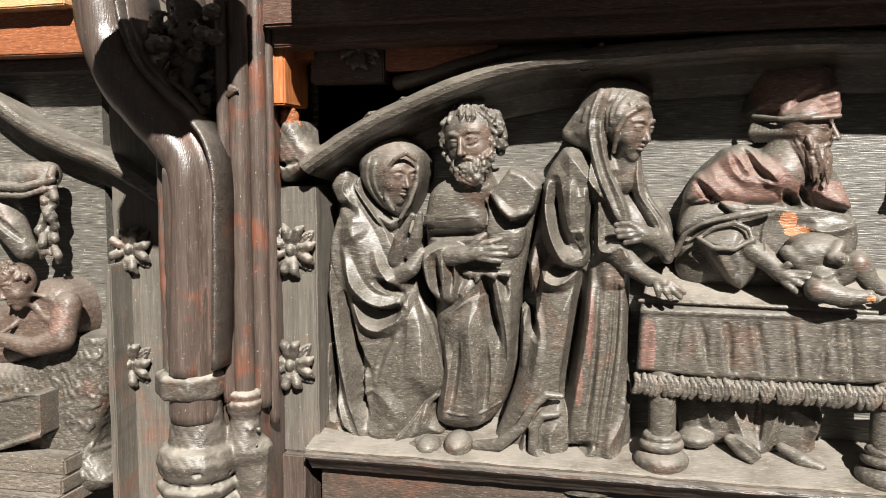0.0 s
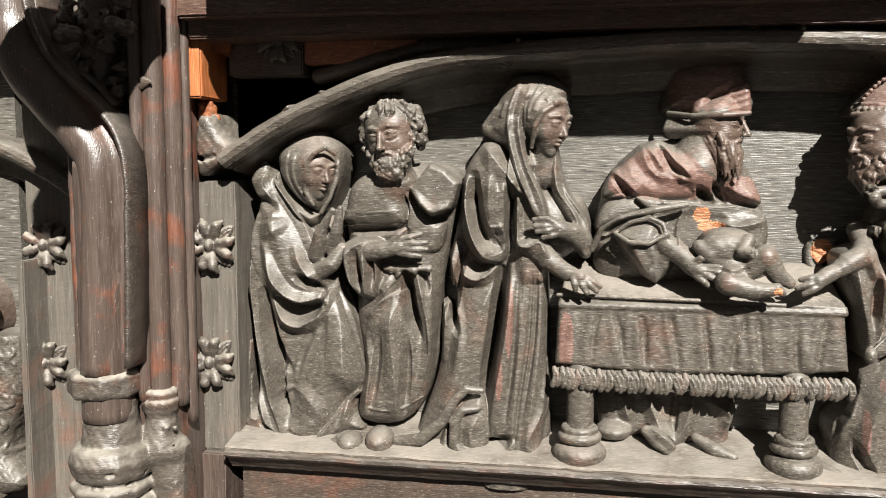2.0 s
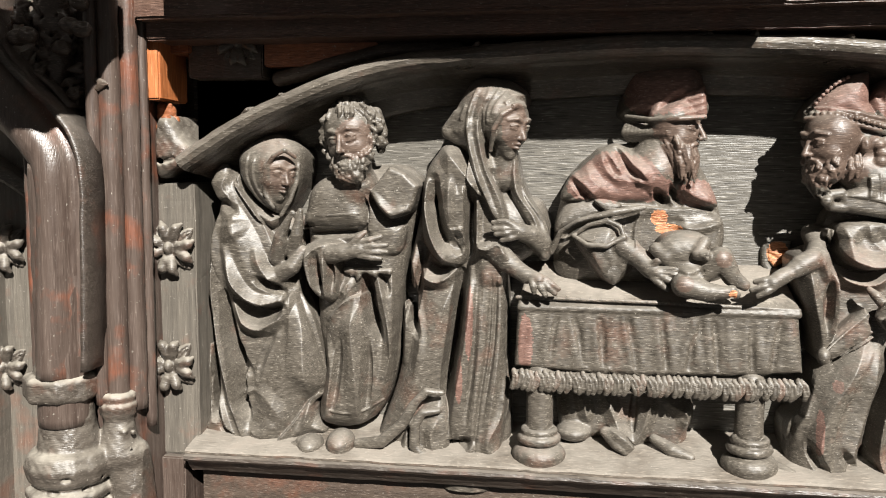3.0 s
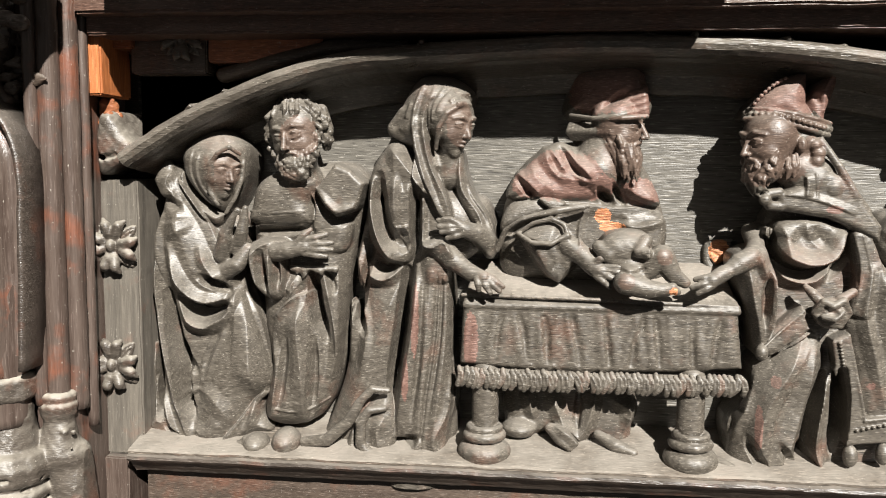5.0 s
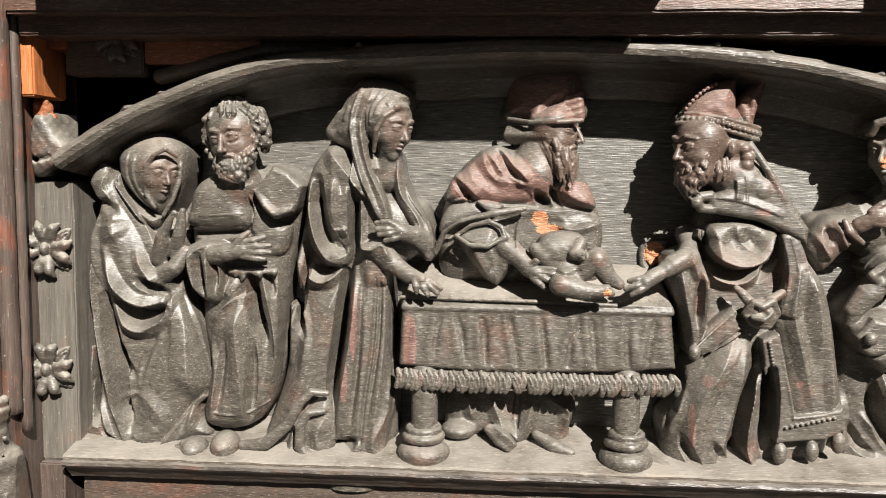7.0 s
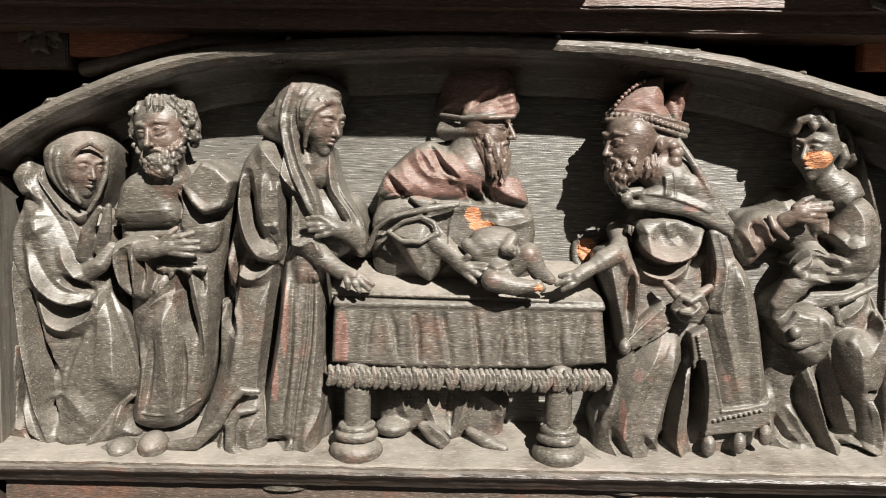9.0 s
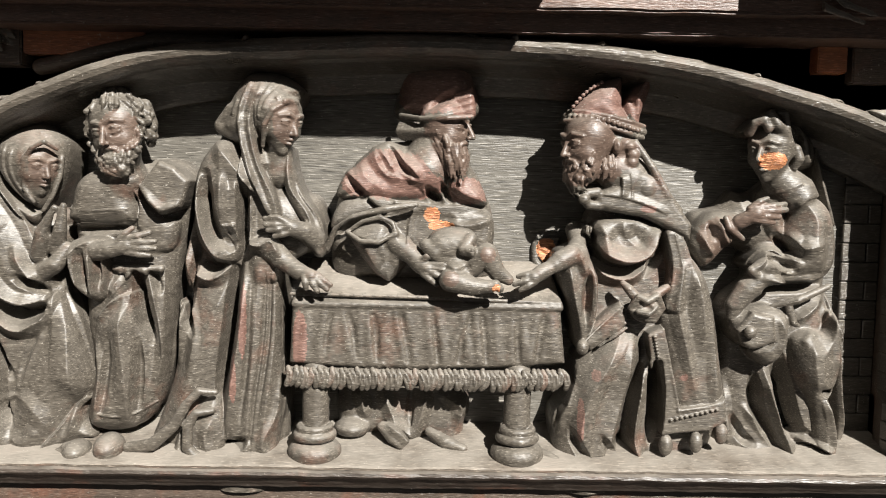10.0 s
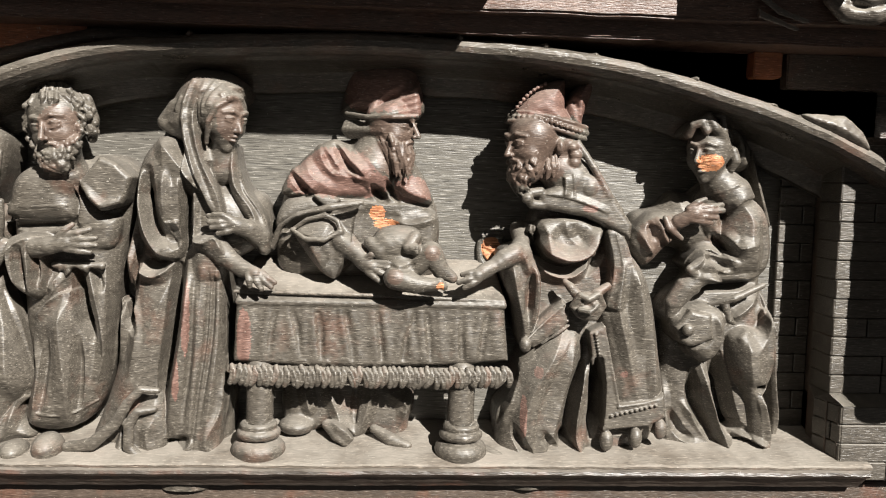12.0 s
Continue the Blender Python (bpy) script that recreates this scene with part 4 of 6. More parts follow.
def bearded_man():
    body = [(-207.5, 184.0), (-221.8, 176.6), (-227.3, 160.8), (-228.8, 140.6), (-223.6, 111.1), (-221.1, 81.2), (-216.9, 54.9), (-218.1, 28.2), (-219.9, 15.8), (-186.9, 16.3), (-171.6, 37.4), (-166.8, 67.7), (-163.6, 105.0), (-157.9, 138.1), (-149.3, 170.9), (-152.1, 182.3), (-168.6, 190.5)]
    c = Clay(*box_of(body + [(-195.7, 233.1), (-202.5, -6.7)]), d1=68, h=0.65)
    c.form(body, 17, 17, 20, lean=-0.03, zref=90)
    c.form([(-207.5, 183.3), (-220.7, 175.5), (-225.0, 162.0), (-224.5, 149.5), (-185.6, 149.4), (-184.3, 167.6), (-177.9, 173.4), (-185.2, 184.9)], 31, 12, 14, 10, 1.0)
    c.form([(-183.5, 168.7), (-167.0, 154.4), (-158.9, 149.8), (-163.4, 132.6), (-177.6, 128.3), (-185.1, 122.2), (-185.6, 148.6)], 28, 8, 8, 10, 1.5)
    h = Head(c, (-192.9, 38, 207.2), 42, -14, -9, 8)
    h.face(1.02, 1).curls(90, 3).beard(46, 0.26, 4, 0.38, 0.06)
    rnd = random.Random(31)
    for side, xs in ((-1, [(-206.9, 222.4), (-209.7, 211.7), (-208.0, 200.6)]), (1, [(-178.2, 223.6), (-174.7, 211.9), (-175.1, 200.1)])):
        c.limb([(q[0], 34, q[1]) for q in xs], [3.5, 4, 3.2], 2)
        for i in range(20):
            u = rnd.random() * 1.99
            a, b = np.array(xs[int(u)]), np.array(xs[int(u) + 1])
            q = a + (b - a) * (u % 1)
            q = np.array((q[0] + rnd.uniform(-2.5, 2.5), 38 + rnd.uniform(-4, 4), q[1]))
            c.limb([q, q + (side * 2, 2, -2.5), q + (side * rnd.uniform(-1, 1), 1, -4.5)], [1.3, 1.7, 1.1], 0.9)
    for i in range(3):
        q = np.array((-193.6, 52, 225.5)) + (i * 4.0 - 4, 0, -0.3 * i)
        c.limb([q, q + (0.8, 2.0, -3), q + (rnd.uniform(-1.0, 1.5), 2.0, -6.5)], [1.4, 1.5, 0.7], 0.7)
    c.limb([(-192.5, 34, 190.3), (-191.3, 32, 177.5)], [10, 13], 4)
    # open collar like a folded leaf
    c.form([(-180.2, 172.7), (-167.5, 189.4), (-157.3, 185.2), (-148.5, 176.6), (-151.5, 166.5), (-154.4, 160.0), (-167.0, 155.8), (-173.6, 162.6)], 42, 4, 3, 20, 0.8, sm=False)
    c.crease([(-180.2, 172.7), (-167.0, 159.1), (-153.0, 162.9)], 5, 2)
    c.lay([(-225.9, 157.9), (-211.6, 157.0), (-196.6, 158.0), (-188.5, 158.4)], [0.7, 0.8, 0.8, 0.6], 0.6, 0.5)
    c.edge([(-226.0, 149.1), (-208.0, 148.7), (-185.6, 149.4)], 9, 3, -1)
    c.crease([(-223.8, 144.4), (-208.0, 145.4), (-185.6, 146.8)], 4, -7)
    c.edge([(-184.3, 170.5), (-182.5, 157.8), (-185.6, 145.0)], 6, 2.5, 1)
    # arm, wide sleeve and hand on the breast
    c.form([(-228.6, 133.2), (-221.3, 139.3), (-208.1, 141.0), (-199.9, 137.4), (-201.6, 122.7), (-204.1, 102.2), (-213.2, 100.1), (-221.4, 108.2), (-226.5, 120.3)], 33, 12, 12, 10, 2)
    for ln, w, up in (([(-223.3, 133.3), (-222.0, 118.6), (-216.9, 103.8)], 5, 4), ([(-211.9, 135.4), (-209.9, 118.8), (-210.9, 102.1)], 5, 4), ([(-205.2, 136.6), (-203.8, 122.6), (-204.8, 105.9)], 4, 3), ([(-225.2, 127.8), (-215.7, 136.4), (-205.1, 139.5)], 4, 3)):
        c.crease(ln, w, up * 1.3)
    for ln, w, up in (([(-217.6, 131.6), (-216.0, 116.8), (-213.1, 106.8)], 4, -6), ([(-207.8, 133.6), (-206.5, 118.9), (-207.4, 107.7)], 3, -4)):
        c.crease(ln, w, up * 1.5, 0.75)
    c.limb([(-206.2, 44, 131.8), (-197.5, 48, 133.8), (-190.8, 48, 135.4)], [6, 5.4, 5], 1.5)
    fingers(c, (-196.0, 48, 133.9), (-185.8, 50, 136.4), [(-172.1, 49, 144.5), (-168.3, 50, 139.2), (-168.3, 50, 134.9), (-172.2, 49, 130.4)], 2.15, 0.9)
    c.limb([(-190.9, 50, 138.5), (-186.2, 51, 144.0), (-182.0, 50, 147.3)], [2.6, 2.2, 1.5], 0.8)
    # girdle and skirt
    c.limb([(-198.3, 36, 120.8), (-182.4, 39, 120.7), (-169.0, 36, 121.3)], [2.0, 2.2, 2.0], 0.8)
    c.form([(-213.4, 86.7), (-198.1, 102.0), (-186.0, 106.3), (-179.4, 89.8), (-176.7, 59.9), (-185.0, 18.6), (-218.3, 17.4), (-213.9, 55.0)], 26, 16, 28, 0, 2)
    c.edge([(-213.4, 86.7), (-198.1, 101.2), (-185.3, 106.0)], 6, 3.5, -1)
    for ln, w, up in (([(-192.8, 104.3), (-193.8, 81.9), (-191.1, 51.9), (-190.7, 19.6)], 9, 4), ([(-185.9, 119.3), (-194.2, 109.9), (-205.0, 94.7)], 5, 3.5), ([(-178.4, 119.4), (-173.0, 97.3), (-169.5, 67.6), (-175.3, 41.0)], 6, 5), ([(-212.8, 73.9), (-209.4, 51.3), (-213.7, 18.7)], 6, 3), ([(-169.1, 119.6), (-168.2, 90.0), (-168.4, 60.1)], 4, 3), ([(-194.1, 118.4), (-198.7, 109.8), (-203.0, 104.1)], 4, 3)):
        c.crease(ln, w, up * 1.3)
    for ln, w, up in (([(-184.8, 117.4), (-182.4, 95.3), (-176.6, 74.1)], 5, -10), ([(-202.2, 74.2), (-204.8, 51.5), (-209.0, 24.7)], 3.5, -3), ([(-184.5, 74.7), (-184.7, 48.3), (-187.6, 21.6)], 3.5, -4), ([(-175.4, 118.7), (-173.3, 112.1), (-171.1, 104.8)], 2.5, -3)):
        c.crease(ln, w, up * 1.5, 0.75)
    c.lay([(-220.5, 27.3), (-209.0, 26.2), (-198.3, 25.4), (-186.8, 27.0), (-175.4, 32.7)], [0.8, 0.9, 0.9, 0.9, 0.8], 0.6, 0.5)
    c.blob((-200.7, 44, 6.7), (9.5, 13, 9.6), 1.5).blob((-196.6, 57, 17.5), 0.9, 0.3, cut=True).blob((-193.7, 56, 4.6), 0.9, 0.3, cut=True)
    c.paint(2, (-187.6, 56, 205.9), (13, 14, 13))
    return statue(c, "carved_man", "carved oak bearded man with hand on his breast", MATS)


def veiled_woman():
    body = [(-115.9, 206.8), (-133.9, 202.5), (-144.8, 188.9), (-150.4, 170.9), (-155.3, 141.8), (-159.9, 112.4), (-161.9, 82.7), (-164.7, 56.5), (-171.6, 31.7), (-192.4, 6.1), (-179.5, -1.1), (-149.1, -6.4), (-114.6, -10.0), (-107.1, -0.5), (-90.0, 0.2), (-91.4, 40.0), (-93.5, 77.1), (-94.5, 121.1), (-84.8, 132.1), (-65.7, 130.7), (-65.9, 150.4), (-71.8, 166.4), (-85.1, 171.6), (-97.8, 185.7)]
    c = Clay(*box_of(body + [(-112.4, 245.4), (-57.5, 107.3)]), d1=68, h=0.65)
    c.form(body, 16, 17, 22, lean=-0.03, zref=90, foot=True)
    c.form([(-133.2, 201.8), (-144.1, 188.9), (-148.2, 170.9), (-147.2, 142.0), (-137.6, 128.3), (-126.6, 124.1), (-117.8, 129.7), (-115.0, 149.7), (-109.3, 171.3), (-115.1, 189.1), (-123.8, 200.4)], 30, 18, 24, k=3)
    c.form([(-115.8, 185.6), (-95.9, 175.1), (-85.1, 169.8), (-76.0, 157.5), (-75.8, 135.9), (-91.6, 124.8), (-115.6, 124.3), (-117.9, 156.9)], 26, 14, 16, k=4)
    c.form([(-114.9, 135.2), (-94.6, 130.2), (-93.5, 77.1), (-91.8, 40.0), (-98.7, 17.2), (-105.6, -0.5), (-114.6, -10.0), (-134.1, -3.9), (-129.6, 31.2), (-123.6, 76.3), (-119.3, 113.3)], 32, 12, 14, k=2, lean=-0.02, zref=60, foot=True)
    # veil
    c.form([(-115.9, 243.4), (-104.5, 245.8), (-91.7, 243.3), (-81.1, 235.7), (-81.0, 230.1), (-85.9, 224.5), (-96.6, 217.5), (-100.8, 208.3), (-99.3, 197.0), (-94.2, 186.5), (-110.7, 176.3), (-118.7, 195.5), (-129.6, 205.3), (-132.1, 212.4), (-125.2, 229.7)], 24, 24, 22, k=2.5)
    c.limb([(-124.8, 34, 221.3), (-131.0, 32, 211.3), (-124.8, 34, 207.0)], [4, 5, 4], 3)
    c.blob((-79.6, 62, 208.3), (12, 15, 19), 1.5, cut=True)
    c.limb([(-94.2, 34, 196.5), (-95.8, 32, 182.1)], [8, 9], 3)
    h = Head(c, (-95.3, 38, 214.4), 37, 54, 3, 10)
    h.face(0.93)
    c.limb([(-102.8, 46, 199.0), (-100.6, 53, 211.6), (-95.6, 54, 220.2), (-88.2, 52, 225.1), (-82.0, 44, 225.7)], [1.4, 1.6, 1.6, 1.5, 1.2], 1.4)
    c.form([(-118.0, 216.0), (-110.1, 216.0), (-105.0, 189.2), (-95.5, 167.9), (-92.6, 155.1), (-99.4, 155.7), (-105.6, 167.8), (-115.8, 192.0)], 43, 4.5, 4, 20, 2.0)
    c.form([(-87.9, 199.2), (-84.9, 185.8), (-80.8, 171.7), (-70.7, 156.8), (-65.5, 139.7), (-66.4, 130.3), (-72.9, 131.6), (-76.7, 146.0), (-85.4, 160.2), (-90.9, 173.0), (-92.1, 186.5)], 34, 8, 5, 10, 1.2)
    for ln in ([(-112.4, 238.5), (-118.0, 213.9), (-113.3, 190.9), (-104.2, 166.0), (-99.1, 155.7)], [(-104.5, 238.5), (-110.9, 215.7), (-106.4, 189.2), (-97.0, 168.6), (-93.3, 155.8)], [(-88.8, 185.8), (-86.2, 172.3), (-76.1, 158.2), (-70.1, 139.6)], [(-84.5, 182.3), (-79.0, 168.1), (-68.8, 153.3), (-65.8, 136.1)]):
        c.crease(ln, 1.8, 1.5)
    for ln in ([(-108.8, 238.5), (-114.4, 215.7), (-110.0, 190.9), (-100.6, 167.1), (-96.2, 155.7)], [(-87.0, 185.8), (-82.6, 169.9), (-73.2, 155.7), (-67.9, 136.1)]):
        c.crease(ln, 2.2, -1.4, 1.0)
    for ln in ([(-103.4, 239.9), (-108.0, 224.5), (-107.9, 206.9)], [(-97.4, 239.2), (-104.5, 226.2), (-105.8, 213.9)], [(-91.7, 237.8), (-99.8, 228.0), (-103.0, 219.2)], [(-86.7, 234.3), (-95.2, 228.0)], [(-81.7, 230.1), (-90.2, 226.6)], [(-120.2, 228.0), (-123.8, 217.4)], [(-110.9, 239.9), (-115.9, 229.7), (-118.8, 220.9)]):
        c.edge(ln, 4, 1.5, 1)
    # hand on the breast and hand on the table
    c.limb([(-71.7, 38, 141.2), (-77.4, 44, 146.3), (-83.1, 48, 148.6)], [7, 6, 5.4], 2)
    fingers(c, (-78.3, 46, 146.4), (-86.4, 51, 150.2), [(-100.4, 52, 154.6), (-99.9, 53, 150.9), (-98.5, 53, 147.4), (-94.7, 52, 143.8)], 2.15, 0.9)
    c.limb([(-85.7, 51, 151.6), (-91.8, 53, 155.2), (-96.8, 53, 155.8)], [2.2, 2.0, 1.5], 0.8)
    c.limb([(-98.8, 44, 135.9), (-88.0, 47, 127.1), (-79.8, 51, 122.0)], [7.5, 6, 5], 2)
    fingers(c, (-79.8, 51, 122.7), (-71.7, 55, 119.9), [(-59.7, 55, 114.5), (-61.7, 56, 111.8), (-67.3, 57, 110.7), (-74.3, 57, 112.4)], 2.15, 0.9)
    c.form([(-112.0, 138.9), (-97.5, 141.0), (-90.2, 130.2), (-93.1, 122.9), (-95.6, 113.8), (-110.1, 113.5)], 36, 10, 8, 10, 2)
    c.edge([(-111.3, 139.6), (-104.0, 138.3), (-96.8, 141.3), (-90.2, 131.3)], 6, 3.5, -1)
    # sleeve
    for ln, w, up in (([(-144.1, 178.8), (-143.4, 160.1), (-139.1, 142.1), (-132.5, 130.6), (-123.7, 126.7)], 6, 5.5), ([(-133.9, 200.3), (-125.9, 192.6), (-115.8, 179.1), (-109.3, 171.3)], 9, 4), ([(-110.7, 171.3), (-112.8, 153.3), (-110.6, 139.7), (-100.4, 141.3)], 5, 4.5), ([(-128.1, 181.9), (-128.8, 167.5), (-128.1, 150.2)], 5, 3)):
        c.crease(ln, w, up * 1.3)
    for ln, w, up in (([(-139.0, 181.0), (-138.3, 162.0), (-133.2, 144.0), (-125.2, 135.1)], 6, -8), ([(-115.8, 174.8), (-115.7, 153.3), (-114.9, 131.6)], 4, -5), ([(-125.2, 148.8), (-124.4, 140.5), (-120.8, 133.3)], 5, -4)):
        c.crease(ln, w, up * 1.5, 0.75)
    c.edge([(-119.4, 177.7), (-118.6, 153.3), (-119.3, 129.7)], 10, 3, -1)
    c.edge([(-128.5, 149.9), (-119.3, 150.7)], 6, 2, -1)
    # skirts
    for ln, w, up in (([(-149.4, 123.7), (-144.3, 116.4), (-135.4, 115.1), (-125.2, 122.7)], 6, 7), ([(-125.9, 116.1), (-133.2, 98.3), (-142.9, 72.1), (-152.7, 45.5), (-164.1, 20.5)], 14, 5), ([(-151.6, 145.5), (-156.1, 119.9), (-159.2, 90.3), (-161.6, 60.3)], 6, 5), ([(-114.9, 124.3), (-116.3, 91.3), (-121.4, 57.8), (-128.1, 23.0)], 8, 5.5), ([(-106.1, 120.9), (-108.9, 76.7), (-111.7, 39.4), (-115.3, 1.4)], 5, 2), ([(-96.0, 124.7), (-96.4, 77.1), (-100.6, 39.7), (-104.2, 13.2)], 5, 2.5),
                      ([(-152.5, 105.2), (-148.9, 75.6), (-152.7, 53.1)], 5, 2.5), ([(-92.7, 62.4), (-93.9, 32.5), (-103.4, 9.5), (-94.9, 2.2)], 5, 3), ([(-130.3, 12.3), (-139.7, 6.2), (-149.1, -4.5)], 5, 3), ([(-134.1, 0.7), (-119.1, -4.4), (-111.6, 1.6)], 5, 3)):
        c.crease(ln, w, up * 1.3)
    for ln, w, up in (([(-122.2, 121.3), (-125.1, 91.1), (-129.6, 61.3), (-133.3, 33.0)], 5, -12), ([(-158.3, 123.5), (-157.0, 95.9), (-151.1, 78.6)], 5, -8), ([(-142.8, 126.7), (-135.4, 121.7), (-128.8, 124.1)], 4, -5), ([(-146.4, 134.7), (-152.5, 105.2), (-154.8, 90.4)], 4, -5), ([(-110.9, 113.5), (-112.9, 69.2), (-117.6, 24.1)], 2.4, -1.8), ([(-101.4, 121.0), (-103.8, 76.9), (-108.8, 39.5), (-112.3, 1.5)], 1.6, -1.5), ([(-98.5, 121.0), (-100.1, 77.0), (-105.8, 32.1)], 1.6, -1.5), ([(-134.1, 4.5), (-122.8, 8.7), (-113.9, 12.9)], 5, -7)):
        c.crease(ln, w, up * 1.5, 0.75)
    # gathered train
    c.limb([(-132.9, 46, 44.0), (-142.8, 48, 45.0), (-151.0, 48, 35.8), (-159.2, 48, 22.0), (-172.7, 48, 10.2), (-188.9, 44, 6.8)], [2.0, 2.6, 3.2, 3.6, 4, 3.5], 1.5)
    c.blob((-142.0, 52, 35.7), (7.5, 10, 4.5), 1, 30, cut=True)
    c.form([(-134.0, 38.6), (-149.0, 29.8), (-153.6, 15.2), (-150.6, -2.3), (-134.1, -5.0), (-128.4, 16.1)], 36, 6, 6, 10, 2)
    c.limb([(-135.5, 44, 31.4), (-145.5, 46, 30.2), (-150.7, 46, 21.7), (-150.8, 46, 7.8), (-143.4, 46, -0.6)], [2.0, 2.6, 3.4, 3.6, 3.0], 2.0)
    c.blob((-141.7, 50, 23.3), (4.0, 6, 5), 1, cut=True)
    c.crease([(-136.3, 25.3), (-140.8, 13.8), (-137.8, -1.4)], 5, 3)
    c.form([(-164.3, -0.5), (-156.6, 18.9), (-152.9, 3.8), (-147.3, -4.4), (-158.6, -7.2), (-170.0, -3.8)], 36, 8, 6, 10, 2)
    c.paint(2, (-86.6, 54, 212.7), (9, 14, 16))
    c.paint(1, (-115.5, 50, 93.1), (2.6, 9, 30)).paint(1, (-121.9, 50, 52.8), (2.4, 9, 18))
    return statue(c, "carved_veiled_woman", "carved oak woman in a long veil leaning on the table", MATS)


def old_man():
    body = [(-25.3, 203.3), (-39.4, 198.3), (-53.1, 184.0), (-60.0, 166.3), (-63.4, 150.1), (-64.7, 133.7), (-50.6, 112.1), (38.6, 114.0), (41.9, 144.5), (40.7, 161.6), (36.2, 171.1), (31.0, 183.3), (25.2, 189.6), (4.6, 204.2)]
    skirt = [(-52.5, 55.5), (-57.7, 12.7), (-44.4, 6.9), (-25.4, 9.0), (-6.1, 0.5), (30.5, -0.5), (25.3, 9.4), (21.5, 56.4)]
    c = Clay(*box_of(body + skirt + [(3.2, 259.1)]), d1=64, h=0.65)
    c.form(body, 10, 18, 22, -4)
    c.form(skirt, 8, 14, 12, -4)
    c.limb([(5.6, 20, 204.6), (-1.3, 22, 186.5)], [15, 18], 4)
    h = Head(c, (8.5, 26, 212.3), 39, 66, 0, 2)
    h.face(1.02, 1).beard(60, 0.62, 7, 0.36, 0.05)
    rnd = random.Random(77)
    for i in range(34):
        # long wavy beard and side locks
        u = rnd.random()
        q = np.array((0.3, 34, 208.4)) * (1 - u) + np.array((17.2, 42, 199.9)) * u + (0, rnd.uniform(-2, 2), rnd.uniform(-5, 2))
        e = np.array((12.5, 36, 186.7)) * (1 - u) + np.array((18.6, 40, 181.2)) * u + (rnd.uniform(-4, 3), rnd.uniform(-1, 2), rnd.uniform(-2, 6))
        m = (q + e) / 2 + (rnd.uniform(-1.5, 1.5), 2, 0)
        c.limb([q, m, e], [1.1, 1.4, 0.7], 0.4)
    for i in range(12):
        q = np.array((-19.1, 20, 214.6)) * (1 - i / 11) + np.array((5.9, 36, 213.9)) * (i / 11)
        c.limb([q, q + (-1, 2, -4), q + (1.5, 1, -9)], [2.2, 2.6, 1.2], 0.8)
    # hat with a rolled, split brim, set back on its far side
    c.form([(-20.3, 219.5), (-22.1, 235.6), (-18.2, 250.9), (-5.7, 256.7), (10.9, 257.3), (22.0, 253.5), (27.9, 240.5), (27.8, 219.7)], 8, 22, 16, -2, 1.5, slant=0.25, xref=0)
    c.form([(-21.0, 219.2), (-20.6, 234.2), (-12.3, 236.3), (-2.2, 223.1), (11.2, 219.6), (11.9, 217.5), (-6.2, 216.1)], 16, 6, 5, -2, 1.2, slant=0.35, xref=0)
    c.form([(9.8, 219.6), (17.1, 232.9), (23.1, 238.4), (26.9, 238.0), (27.9, 228.0), (27.1, 219.0)], 29, 6, 4, 4, 1.0, slant=0.2, xref=20)
    c.form([(18.4, 232.9), (20.9, 243.2), (23.8, 239.1), (23.3, 233.9)], 30, 3, 3, 6, 1.0, sm=False)
    c.limb([(-19.3, 20, 220.7), (-6.4, 36, 218.1), (10.4, 44, 218.0), (25.5, 42, 219.2)], 1.6, 1.2)
    for y in (0, 12, 24, 36):
        c.crease([(q[0], q[1] + y * 0.35) for q in [(9.7, 220.7), (19.8, 222.4), (28.3, 225.3)]], 1.6, 0.9)
    c.crease([(-2.2, 223.1), (7.4, 229.4), (16.3, 235.6)], 4, -4)
    # short cape in red, fur below it
    c.form([(-23.5, 203.7), (-35.9, 199.7), (-47.4, 188.3), (-54.5, 182.5), (-59.3, 168.1), (-40.7, 167.6), (-22.8, 165.7), (-5.1, 167.7), (-1.1, 175.9), (6.6, 178.9), (12.4, 173.3), (20.2, 167.7), (37.1, 164.4), (31.8, 179.8), (24.5, 190.3), (15.5, 186.7), (2.3, 182.4), (-9.1, 190.0)], 24, 10, 9, 0, 1.5)
    for ln, w, up in (([(-35.8, 199.0), (-29.6, 189.9), (-23.1, 182.1)], 8, 3.5), ([(-21.7, 199.1), (-13.3, 187.2), (-5.4, 180.9)], 7, 3.5), ([(-50.9, 183.3), (-42.2, 174.8), (-36.4, 169.8)], 8, 3), ([(-30.3, 186.3), (-17.8, 180.0), (-5.4, 178.7)], 6, 1.8), ([(15.8, 175.4), (24.7, 169.9), (34.2, 167.1)], 7, 2.6), ([(-44.6, 189.7), (-39.1, 179.8), (-28.3, 172.1)], 7, 2.2)):
        c.crease(ln, w, up * 1.3)
    for ln, w, up in (([(-33.3, 196.9), (-27.5, 187.0), (-23.1, 182.8)], 3, -3), ([(-25.6, 199.8), (-17.6, 188.2), (-8.2, 180.8)], 3, -3.2), ([(-53.0, 181.1), (-45.0, 172.6), (-41.4, 169.8)], 3.5, -3.5), ([(-1.0, 174.2), (3.3, 168.9), (6.9, 165.4)], 4, -7), ([(7.3, 177.8), (11.0, 170.8), (14.7, 165.5)], 2.5, -4)):
        c.crease(ln, w, up * 1.5, 0.75)
    c.edge([(-60.0, 165.3), (-47.9, 170.1), (-38.9, 168.0), (-22.8, 166.1), (-5.0, 164.5), (9.1, 163.3), (23.1, 163.5), (37.9, 160.8)], 8, 2.6, -1)
    c.form([(-62.7, 147.2), (-61.3, 157.3), (-54.3, 166.0), (-38.9, 168.4), (-29.8, 160.6), (-40.5, 154.7), (-54.0, 150.9)], 25, 8, 8, 0, 1.5)
